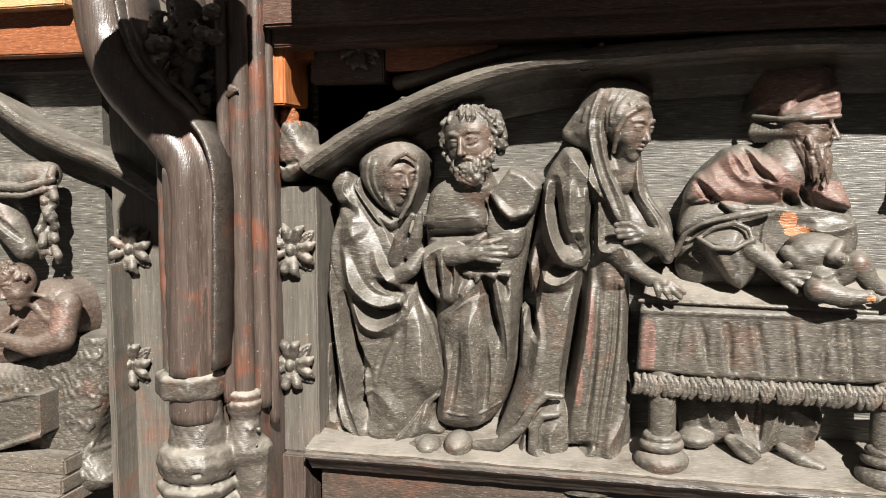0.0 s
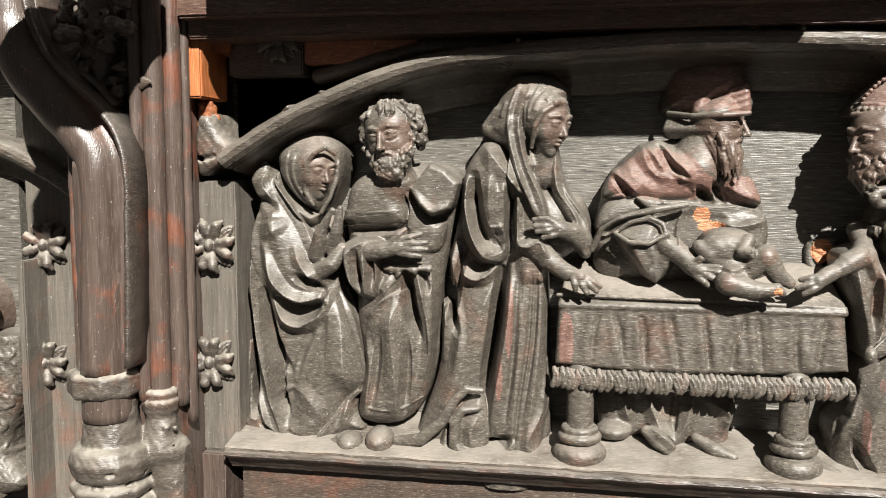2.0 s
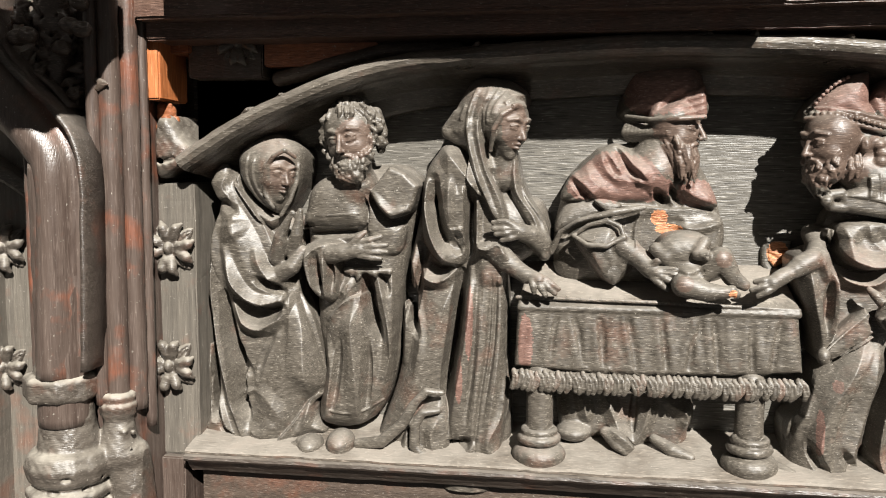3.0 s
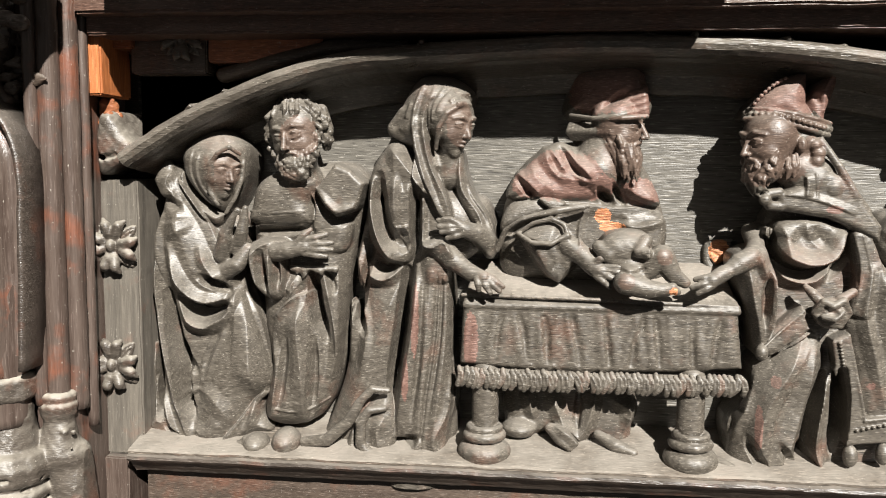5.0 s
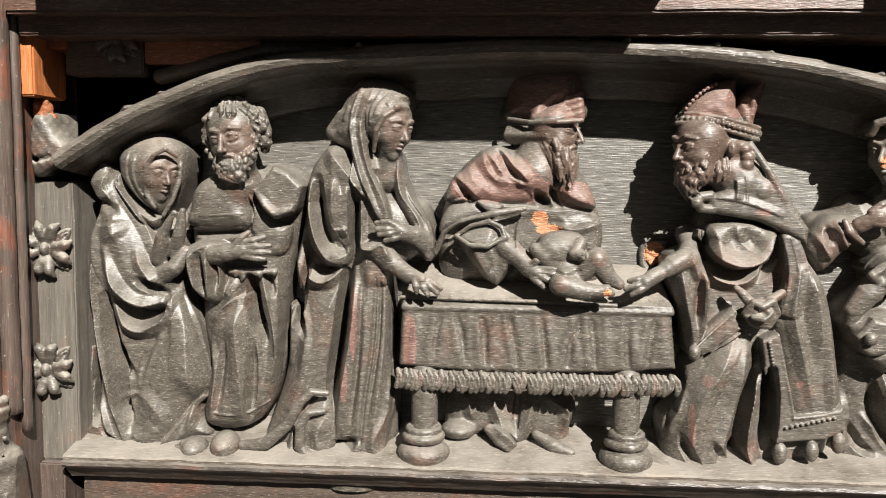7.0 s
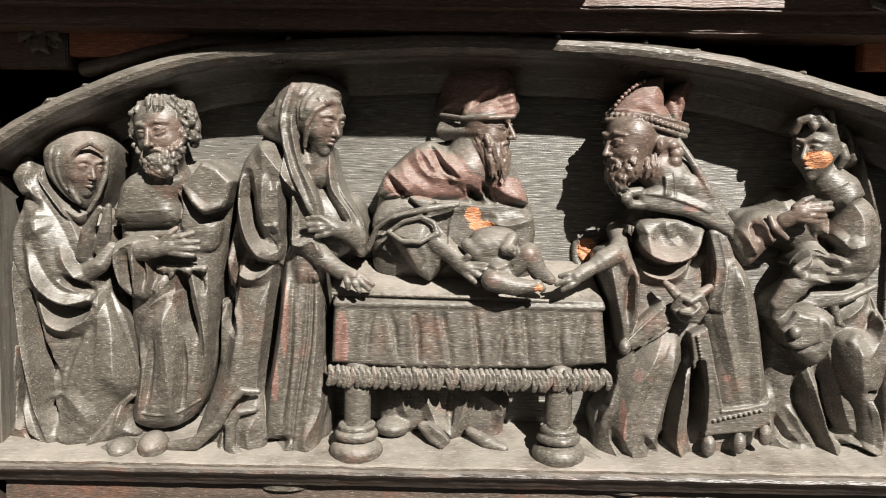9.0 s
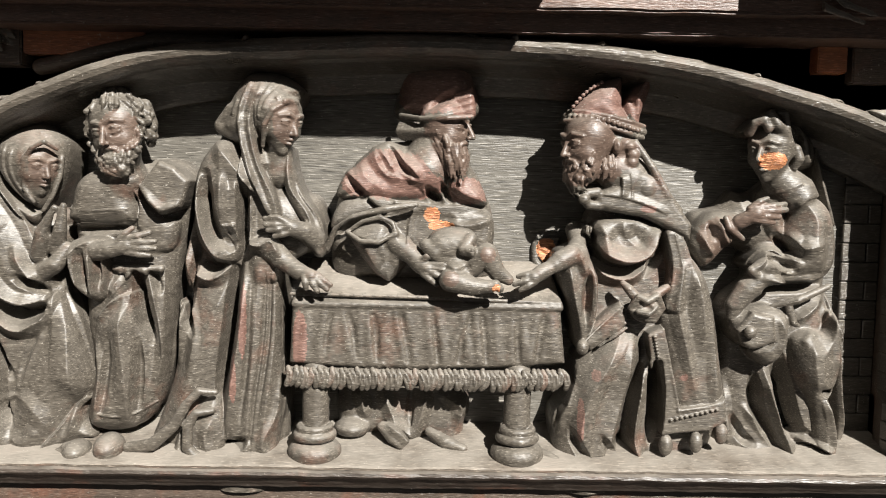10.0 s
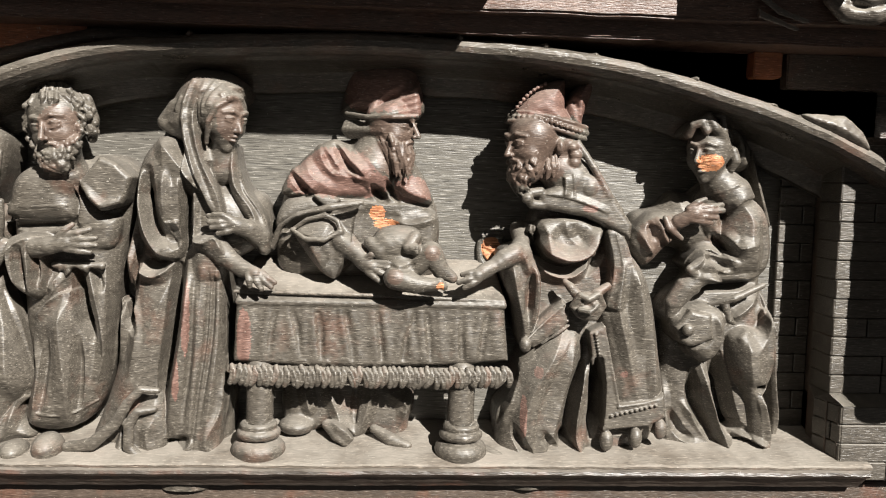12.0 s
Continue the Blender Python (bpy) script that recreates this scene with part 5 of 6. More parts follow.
    c.form([(-38.5, 168.4), (-22.8, 166.4), (-24.5, 162.1), (-29.8, 159.9)], 34, 3, 3, 10, 0.8)
    c.form([(9.2, 161.1), (23.2, 162.8), (40.1, 158.0), (41.4, 137.4), (31.0, 133.6), (16.6, 144.1)], 22, 8, 8, 0, 1.5)
    c.crease([(11.1, 153.0), (23.5, 150.7), (40.2, 154.5)], 4, 3)
    # brim of the wide sleeve, its cuff and the arm
    c.limb([(-64.9, 30, 135.1), (-59.0, 34, 147.2), (-47.5, 40, 155.0), (-27.1, 42, 161.1), (-8.1, 38, 164.3)], [2.0, 2.4, 2.6, 2.4, 1.6], 1.2)
    c.crease([(-58.2, 141.1), (-49.3, 149.5), (-29.7, 156.0)], 5, -8)
    c.form([(-51.1, 145.2), (-42.2, 152.5), (-31.2, 155.6), (-24.0, 153.2), (-18.1, 142.8), (-12.1, 132.1), (-18.4, 121.9), (-23.3, 115.9), (-26.8, 115.1), (-34.9, 121.5), (-43.7, 132.3)], 30, 14, 14, 0, 1.5)
    c.limb([(-51.3, 40, 146.4), (-42.9, 45, 141.2), (-30.9, 47, 140.6), (-20.5, 45, 146.6)], [1.4, 1.6, 1.6, 1.4], 1)
    c.limb([(-51.3, 38, 146.2), (-42.1, 40, 152.9), (-30.5, 42, 156.1), (-22.7, 43, 152.7), (-20.5, 45, 146.6)], [1.2, 1.4, 1.6, 1.6, 1.4], 1)
    c.blob((-35.3, 52, 148.6), (11, 9, 5), 1, cut=True)
    c.crease([(-20.2, 144.2), (-17.9, 132.7), (-23.7, 118.1)], 6, 3.5)
    c.crease([(-40.2, 137.8), (-34.6, 127.0), (-28.3, 116.6)], 6, 2.5)
    c.limb([(-20.6, 40, 139.7), (-10.4, 44, 133.2), (-4.2, 48, 126.7)], [7, 6.4, 5.4], 2)
    c.edge([(-10.0, 163.0), (-13.3, 150.8), (-13.7, 139.3)], 5, 1.8, 1)
    fingers(c, (-6.7, 48, 128.8), (-0.3, 52, 125.2), [(17.3, 54, 127.8), (16.6, 55, 123.8), (9.2, 55, 120.2), (5.3, 54, 115.7)], 2.1, 0.9)
    c.limb([(-5.1, 50, 129.0), (-0.5, 53, 132.9), (4.2, 54, 133.1)], [2.4, 2.2, 1.6], 0.8)
    for ln, r in (([(-30.2, 44.8), (-20.7, 22.2), (-13.8, 8.9)], 3.0), ([(1.1, 45.1), (-4.0, 22.3), (-11.2, 7.8)], 3.0), ([(12.4, 37.7), (23.7, 30.2), (21.0, 18.7)], 3.2), ([(-44.8, 44.6), (-39.1, 22.0)], 2.6)):
        c.crease(ln, r * 2.4, r * 2.2)
    c.groove([(-9.9, 41.2), (-11.3, 14.7)], 2.6)
    c.limb([(-29.0, 28, 17.9), (-21.6, 34, 12.5), (-16.2, 38, 9.2)], [3, 4, 3], 1.5).limb([(2.3, 28, 15.3), (13.0, 34, 10.1), (24.2, 38, 7.0)], [3, 4.5, 3], 1.5)
    c.crease([(-27.3, 21.8), (-15.5, 16.5), (-6.9, 7.4)], 5, 4)
    c.blob((-48.8, 22, 15.6), (12, 12, 6), 3)
    for p, r in (((-26.7, 36, 182.8), (28, 16, 16)), ((-44.4, 34, 177.3), (12, 16, 9)), ((-5.3, 34, 175.9), (16, 16, 9)), ((24.6, 34, 172.7), (14, 16, 9)), ((4.4, 26, 236.3), (28, 30, 17)), ((21.1, 36, 228.6), (10, 16, 12))):
        c.paint(1, p, r)
    c.paint(2, (12.9, 36, 211.2), (17, 24, 9)).paint(2, (14.7, 40, 197.2), (15, 16, 17))
    c.paint(4, (-50.6, 34, 159.3), (14, 16, 9)).paint(4, (-26.4, 40, 164.5), (28, 5, 2.2)).paint(4, (16.2, 34, 161.2), (20, 10, 2.6)).paint(4, (-25.6, 44, 121.2), (4.5, 8, 7))
    c.paint(3, (1.8, 34, 157.5), (5.6, 14, 5.4)).paint(3, (7.3, 34, 150.4), (8.5, 14, 4.0))
    return statue(c, "carved_old_man", "carved oak old man in red cape and hat behind the table", MATS)


def child():
    c = Clay(*box_of([(-13.5, 148.8), (53.4, 104.0)]), d0=5, d1=75, h=0.8)
    c.form([(-0.8, 140.1), (3.9, 147.9), (15.3, 150.3), (26.9, 148.4), (30.6, 141.5), (27.4, 126.6), (14.2, 121.4), (2.8, 128.9)], 47, 10, 11, 30, 2)
    c.crease([(3.8, 134.6), (14.1, 132.6), (26.8, 135.8)], 5, -1.2)
    c.limb([(4.1, 52, 135.0), (-1.9, 50, 139.9)], [5, 4], 2)
    c.limb([(18.3, 54, 123.8), (14.2, 60, 119.6), (26.3, 62, 116.2), (38.4, 62, 115.7)], [7, 7.5, 6, 3.5], 2.5)
    c.limb([(35.7, 62, 115.7), (41.1, 63, 117.7), (43.9, 63, 114.9)], [3.4, 3, 2.4], 1.5)
    c.limb([(26.4, 52, 126.6), (35.5, 56, 134.9), (42.0, 56, 124.5), (49.2, 56, 119.7)], [7, 7.5, 5.5, 3.5], 2.5)
    c.limb([(25.9, 54, 144.3), (21.4, 58, 137.6), (25.9, 59, 137.1)], [4, 3.4, 3.6], 1.5)
    for i in range(3):
        c.limb([(23.4, 61, 137.9), (np.array((26.8, 62, 138.8)) + (0, 0.4, -1.6 * i))], [1.5, 1.2], 0.5)
    c.groove([(10.6, 126.6), (19.7, 125.3), (25.2, 127.6)], 1.4)
    c.paint(2, (-7.0, 50, 131.0), 5).paint(3, (41.7, 65, 115.5), (2.5, 4, 2.5)).paint(2, (36.3, 60, 135.3), (5, 8, 5)).paint(2, (14.1, 66, 121.0), (5, 8, 5))
    ob = c.skin("carved_child", MATS, marks=0.2)
    return tagged(ob, "headless carved oak child held over the table", "statue", "carved figures of the relief")


def bishop():
    body = [(104.9, 160.4), (100.0, 146.0), (97.0, 128.0), (89.8, 95.2), (93.8, 80.7), (102.8, 73.4), (94.8, 51.2), (85.6, 28.8), (79.8, 13.8), (76.5, 0.7), (95.9, -8.6), (114.3, -7.3), (125.7, 6.0), (137.3, -7.1), (159.5, -6.9), (162.5, 10.1), (177.3, 11.0), (193.1, 22.5), (190.6, 44.9), (186.6, 82.0), (180.1, 111.2), (171.8, 132.9), (163.9, 147.2), (152.0, 172.0), (140.6, 186.0), (125.5, 187.5)]
    c = Clay(*box_of(body + [(116.0, 250.3), (55.3, 114.6)]), d1=68, h=0.65)
    c.form(body, 15, 18, 22, lean=-0.03, zref=90, foot=True)
    c.form([(103.5, 73.5), (122.0, 87.6), (134.5, 84.9), (138.1, 66.5), (128.2, 36.8), (123.3, 10.5), (125.8, 2.2), (110.6, -6.9), (92.2, -5.6), (81.9, 19.5), (88.7, 47.4)], 29, 18, 30, k=3, foot=True)
    c.form([(139.2, 66.6), (143.4, 81.4), (150.0, 44.4), (146.0, 14.5), (159.5, -5.8), (139.5, -7.4), (130.0, 8.7), (132.6, 36.8)], 28, 12, 12, k=2, foot=True)
    h = Head(c, (99.7, 39, 204.0), 40, -66, -3, 4)
    h.face(0.98, 1).beard(46, 0.36, 11, 0.36, 0.05)
    c.blob((116.0, 32, 207.0), (15, 14, 15), 3)
    c.limb([(113.3, 30, 192.6), (126.0, 32, 182.1)], [13, 15], 4)
    rnd = random.Random(41)
    for i in range(30):
        u = rnd.random()
        q = np.array((114.1, 44, 195.3)) * (1 - u) + np.array((89.7, 46, 192.0)) * u + (0, rnd.uniform(-2, 2), rnd.uniform(-3, 3))
        e = q + (rnd.uniform(-3, 1) - 2 * u, 1, rnd.uniform(-13, -7))
        c.limb([q, (q + e) / 2 + (rnd.uniform(-1, 1), 2, 0), e], [1.0, 1.4, 0.7], 0.4)
    c.blob((115.5, 46, 202.3), (3.0, 4, 5), 1).blob((114.2, 51, 202.2), (1.4, 2, 2.6), 0.5, cut=True)
    for q in [(124.2, 42, 202.6), (126.5, 42, 197.8), (126.0, 42, 192.8)]:
        c.blob(q, (4.4, 4.5, 4), 1)
    # mitre: two horns over a studded band
    c.form([(84.5, 218.2), (87.2, 224.2), (93.6, 232.8), (102.9, 241.3), (116.2, 245.8), (119.4, 245.5), (120.0, 227.8), (125.0, 219.5), (130.8, 215.8), (131.8, 209.1), (117.4, 211.6), (103.0, 216.2)], 32, 14, 12, 4, 1.0, sm=False)
    c.form([(119.8, 225.0), (123.6, 236.3), (132.2, 243.8), (138.2, 245.0), (138.2, 237.0), (133.4, 222.9), (131.7, 212.3), (124.5, 213.2)], 24, 14, 6, 0, 1.0)
    c.blob((124.8, 44, 231.9), (3.6, 9, 7.5), 0.8, 25, cut=True)
    c.limb([(129.5, 37, 223.1), (129.6, 38, 233.6), (134.5, 37, 242.6), (139.5, 35, 245.7)], [1.2, 1.4, 1.4, 1.2], 0.8)
    for pts in ([(83.7, 40, 218.0), (92.1, 48, 217.4), (106.9, 50, 214.9), (121.7, 47, 210.8), (132.7, 40, 208.2)], [(86.2, 39, 223.7), (95.6, 47, 223.1), (110.4, 49, 220.5), (123.5, 46, 217.5), (133.3, 39, 215.3)]):
        c.limb(pts, [1.5] * 5, 0.6)
    c.limb([(85.1, 37, 221.0), (94.6, 45, 220.4), (108.9, 48, 217.8), (123.1, 45, 214.1), (133.3, 38, 211.8)], [2.4] * 5, 0.8)
    bead = smooth_line([(85.4, 40, 220.8), (94.1, 48, 220.2), (108.4, 51, 217.6), (122.5, 48, 213.9), (132.3, 41, 211.7)], 6)
    step = np.r_[0, np.cumsum(np.linalg.norm(np.diff(bead, axis=0), axis=1))]
    for i in range(15):
        q = [np.interp(step[-1] * (i + 0.5) / 15, step, bead[:, j]) for j in range(3)]
        c.blob(q, 1.75, 0.3)
    for i in range(9):
        q = np.array((87.8, 42, 226.4)) * (1 - i / 8) + np.array((105.4, 40, 241.6)) * (i / 8)
        c.blob(q + (-0.6 * math.sin(math.pi * i / 8), 3, 1.6 * math.sin(math.pi * i / 8)), 1.3, 0.4)
    # lappet down the back
    c.limb([(127.7, 42, 205.2), (138.5, 44, 189.5), (148.5, 44, 172.7), (157.4, 42, 163.5)], [2.2, 2.4, 2.6, 1.6], 1.0)
    # amice with clasp
    c.form([(103.1, 172.5), (104.8, 163.3), (119.3, 161.0), (133.8, 158.8), (147.0, 153.3), (164.0, 144.3), (165.0, 154.4), (152.0, 172.0), (140.7, 184.2), (134.8, 186.6), (118.4, 185.2), (117.2, 178.4)], 41, 5, 4, 10, 1.2, sm=False)
    c.edge([(103.8, 172.5), (118.9, 170.7), (133.5, 166.7), (148.8, 160.5)], 5, 1.6, 1)
    c.edge([(118.4, 184.9), (119.4, 177.8), (118.9, 171.4)], 5, 2.0, 1)
    c.lay([(124.9, 185.0), (125.9, 176.8), (126.1, 170.8)], [0.7, 0.7, 0.7], 0.5, 0.4)
    c.blob((135.8, 45.5, 176.8), (4.6, 1.8, 4.6), 0.8)
    c.limb([(105.0, 43, 174.0), (98.4, 44, 173.1), (96.4, 44, 169.9), (99.4, 44, 166.1), (105.3, 43, 165.4)], [3.0, 3.0, 3.0, 3.0, 3.0], 1.5)
    c.blob((96.1, 46, 169.6), (3.6, 3, 3.6), 0.6)
    # breast folds
    c.form([(101.6, 152.5), (123.0, 157.9), (145.6, 152.2), (143.9, 139.6), (128.4, 128.5), (110.2, 133.6)], 36, 8, 10, 10, 2)
    for ln, w, up in (([(99.5, 151.4), (107.1, 138.2), (124.0, 131.0), (138.3, 135.2), (145.7, 149.0)], 9, 6.5), ([(105.2, 131.0), (112.0, 121.7), (127.3, 119.1), (142.9, 129.5)], 6, 6), ([(121.6, 156.4), (124.1, 146.4), (131.6, 139.4)], 5, 1.5)):
        c.crease(ln, w, up * 1.3)
    for ln, w, up in (([(102.7, 141.7), (108.8, 131.0), (124.2, 124.8), (142.8, 131.6)], 4.5, -7), ([(116.0, 152.7), (125.7, 144.7), (137.7, 151.0)], 9, -3.5), ([(147.2, 146.9), (145.7, 132.4), (138.8, 121.4)], 4, -6)):
        c.crease(ln, w, up * 1.5, 0.75)
    # decorated border of the cope
    c.form([(148.6, 149.8), (159.5, 147.8), (166.1, 129.1), (162.2, 101.8), (149.8, 101.6), (152.5, 125.3)], 40, 4, 3, 10, 1.0)
    for ln in ([(150.1, 148.3), (154.6, 127.1), (151.3, 101.6)], [(158.8, 147.1), (165.4, 128.4), (161.5, 101.8)], [(154.4, 148.4), (159.7, 127.2), (156.4, 101.7)]):
        c.lay(ln, [0.8, 0.9, 0.8], 0.5, 0.4)
    c.form([(161.0, 129.1), (168.2, 132.1), (180.1, 110.5), (186.9, 74.6), (191.2, 31.8), (160.8, 33.4), (152.4, 74.1), (147.9, 96.1), (157.6, 107.2)], 34, 10, 12, 10, 2)
    for ln, w, up in (([(167.6, 129.2), (173.1, 103.8), (175.8, 76.3)], 10, 3.5), ([(161.0, 129.1), (157.8, 103.5), (162.4, 81.6), (172.1, 44.7)], 6, 3), ([(180.0, 96.6), (183.2, 67.1), (185.0, 37.4)], 6, 2.5)):
        c.crease(ln, w, up * 1.3)
    # arm reaching over the table, hanging sleeve
    c.limb([(95.4, 18, 148.5), (96.7, 30, 140.6), (90.4, 44, 133.5)], [6, 6.5, 6.5], 3)
    c.form([(80.7, 132.7), (92.0, 140.1), (100.6, 138.8), (106.4, 117.3), (106.7, 99.1), (102.5, 83.7), (99.2, 72.7), (94.7, 76.3), (90.8, 95.2), (84.9, 113.3)], 38, 10, 9, 10, 1.5)
    for ln, w, up in (([(87.2, 130.7), (91.5, 109.8), (97.4, 84.4)], 5, 3), ([(102.2, 135.3), (105.0, 117.3), (104.3, 95.4), (99.7, 78.9)], 4, 3.5), ([(93.1, 138.7), (97.0, 128.0), (100.9, 120.8)], 4, 2.5)):
        c.crease(ln, w, up * 1.3)
    c.crease([(100.4, 124.4), (99.5, 106.3), (99.2, 93.5)], 3.5, -7, 1.0)
    c.crease([(103.7, 153.2), (105.7, 138.9), (106.9, 124.5)], 6, -8, 1.0)
    c.blob((97.7, 48, 76.8), (4, 4.5, 5), 1)
    c.limb([(88.7, 48, 134.9), (81.8, 50, 131.4), (78.9, 51, 129.4)], [6.4, 6.2, 5.4], 1.2)
    c.limb([(79.6, 51, 129.4), (68.7, 55, 124.0)], [4.6, 4.2], 1.5)
    fingers(c, (71.6, 54, 125.3), (65.1, 57, 121.4), [(55.4, 56, 121.8), (53.2, 58, 117.1), (56.8, 58, 113.7)], 2.1, 0.9)
    # girdle, knot and the hanging stole
    c.form([(95.3, 80.7), (121.3, 105.9), (125.9, 100.1), (126.2, 90.3), (102.8, 73.4)], 41, 5, 4, 10, 1.2, sm=False)
    c.lay([(97.5, 79.2), (122.2, 102.3)], [0.9, 0.9], 0.5, 0.4)
    c.lay([(103.5, 74.9), (125.4, 92.1)], [0.9, 0.9], 0.5, 0.4)
    c.edge([(103.6, 72.7), (126.3, 89.2), (135.9, 84.9)], 6, 2.0, -1)
    c.blob((137.2, 46, 102.1), (10.5, 9, 9.5), 1.5)
    c.limb([(126.9, 50, 102.5), (131.0, 53, 109.9), (135.6, 55, 107.4), (142.3, 53, 110.8), (146.3, 50, 102.8), (141.6, 50, 95.2), (132.2, 50, 96.5), (126.9, 50, 102.5)], 2.2, 0.8)
    c.limb([(130.4, 54, 100.7), (136.4, 56, 99.7), (141.7, 54, 103.8)], [1.6, 2.0, 1.6], 0.6)
    c.blob((135.5, 56, 103.6), (4, 3, 2.2), 0.6, cut=True)
    c.limb([(130.7, 48, 108.4), (125.5, 48, 114.1), (122.2, 46, 117.3)], [3.4, 3, 2], 1.2)
    c.limb([(141.5, 48, 110.0), (149.7, 46, 114.9)], [3.4, 2.6], 1.2)
    c.form([(139.6, 85.0), (148.8, 90.2), (161.3, 37.9), (181.2, 40.3), (190.2, 44.9), (191.7, 29.2), (180.5, 23.5), (150.6, 20.2)], 44, 3, 2, 20, 0.8, sm=False)
    for ln in ([(140.3, 84.2), (150.9, 21.3)], [(148.5, 88.8), (160.6, 36.4)], [(159.9, 36.4), (180.5, 39.6), (190.6, 44.2)], [(150.9, 21.3), (165.0, 20.3), (180.4, 23.8), (191.3, 29.2)]):
        c.lay(ln, [1.1, 1.1, 1.1], 0.5, 0.5)
    for i in range(26):
        # stamped pattern on the border
        u = i / 25
        q = np.array((143.2, 48, 84.0)) * (1 - u) + np.array((153.4, 48, 32.1)) * u if i < 16 else np.array((155.6, 48, 30.6)) * (1 - (i - 16) / 9) + np.array((184.5, 48, 37.6)) * ((i - 16) / 9)
        c.blob(q, (1.3, 1.2, 1.0), 0.4)
    for p in [(153.7, 44, 13.3), (172.8, 44, 15.4), (189.5, 42, 20.6)]:
        c.blob(p, (4.4, 4.5, 7), 1)
    # skirts
    for ln, w, up in (([(123.5, 84.7), (115.4, 66.2), (103.4, 43.9), (98.7, 21.5), (102.3, 0.9)], 9, 4.5), ([(131.7, 80.5), (126.9, 51.6), (118.6, 18.0), (113.9, 6.7)], 9, 4.5), ([(140.3, 66.6), (135.6, 36.8), (134.3, 12.5), (142.3, -2.9)], 5, 5), ([(93.4, 47.5), (87.4, 30.7), (82.2, 19.5)], 6, 3.5), ([(123.4, 6.7), (114.2, -3.9), (101.4, -6.6)], 6, 3.5), ([(146.3, 7.0), (151.1, -1.3), (158.7, -5.0)], 6, 3)):
        c.crease(ln, w, up * 1.3)
    for ln, w, up in (([(146.2, 66.6), (146.6, 37.0), (145.3, 14.5)], 5, -12), ([(136.8, 62.8), (130.6, 33.0), (128.5, 10.6)], 4, -9), ([(93.2, 21.4), (98.3, 10.3), (104.8, 0.9)], 4, -5), ([(124.5, 18.0), (129.4, 6.8), (135.7, -3.7)], 5, -9), ([(112.0, 17.9), (116.7, 10.4), (121.3, 4.5)], 4, -4), ([(94.4, 62.3), (88.4, 43.7), (84.4, 32.5)], 4, -6)):
        c.crease(ln, w, up * 1.5, 0.75)
    c.limb([(75.5, 40, 5.6), (84.1, 46, 0.3), (95.2, 46, -4.1)], [3, 5, 4], 2).limb([(143.2, 44, -0.7), (153.9, 46, -3.6)], [4, 4], 2)
    c.paint(2, (97.5, 46, 202.0), (20, 26, 13)).paint(2, (97.9, 46, 188.7), (22, 24, 12)).paint(2, (121.5, 42, 198.0), (9, 18, 10))
    c.paint(1, (107.5, 44, 230.8), (23, 24, 15)).paint(1, (134.6, 34, 232.3), (10, 24, 17)).paint(2, (106.9, 50, 215.9), (30, 18, 6.5))
    c.paint(1, (163.6, 48, 57.2), (3, 6, 3)).paint(1, (98.2, 48, 28.9), (2.2, 9, 16)).paint(1, (107.0, 50, 58.9), (3, 9, 4)).paint(1, (136.9, 46, 164.1), (5, 6, 2.6))
    return statue(c, "carved_bishop", "carved oak bishop in mitre and cope reaching over the table", MATS)


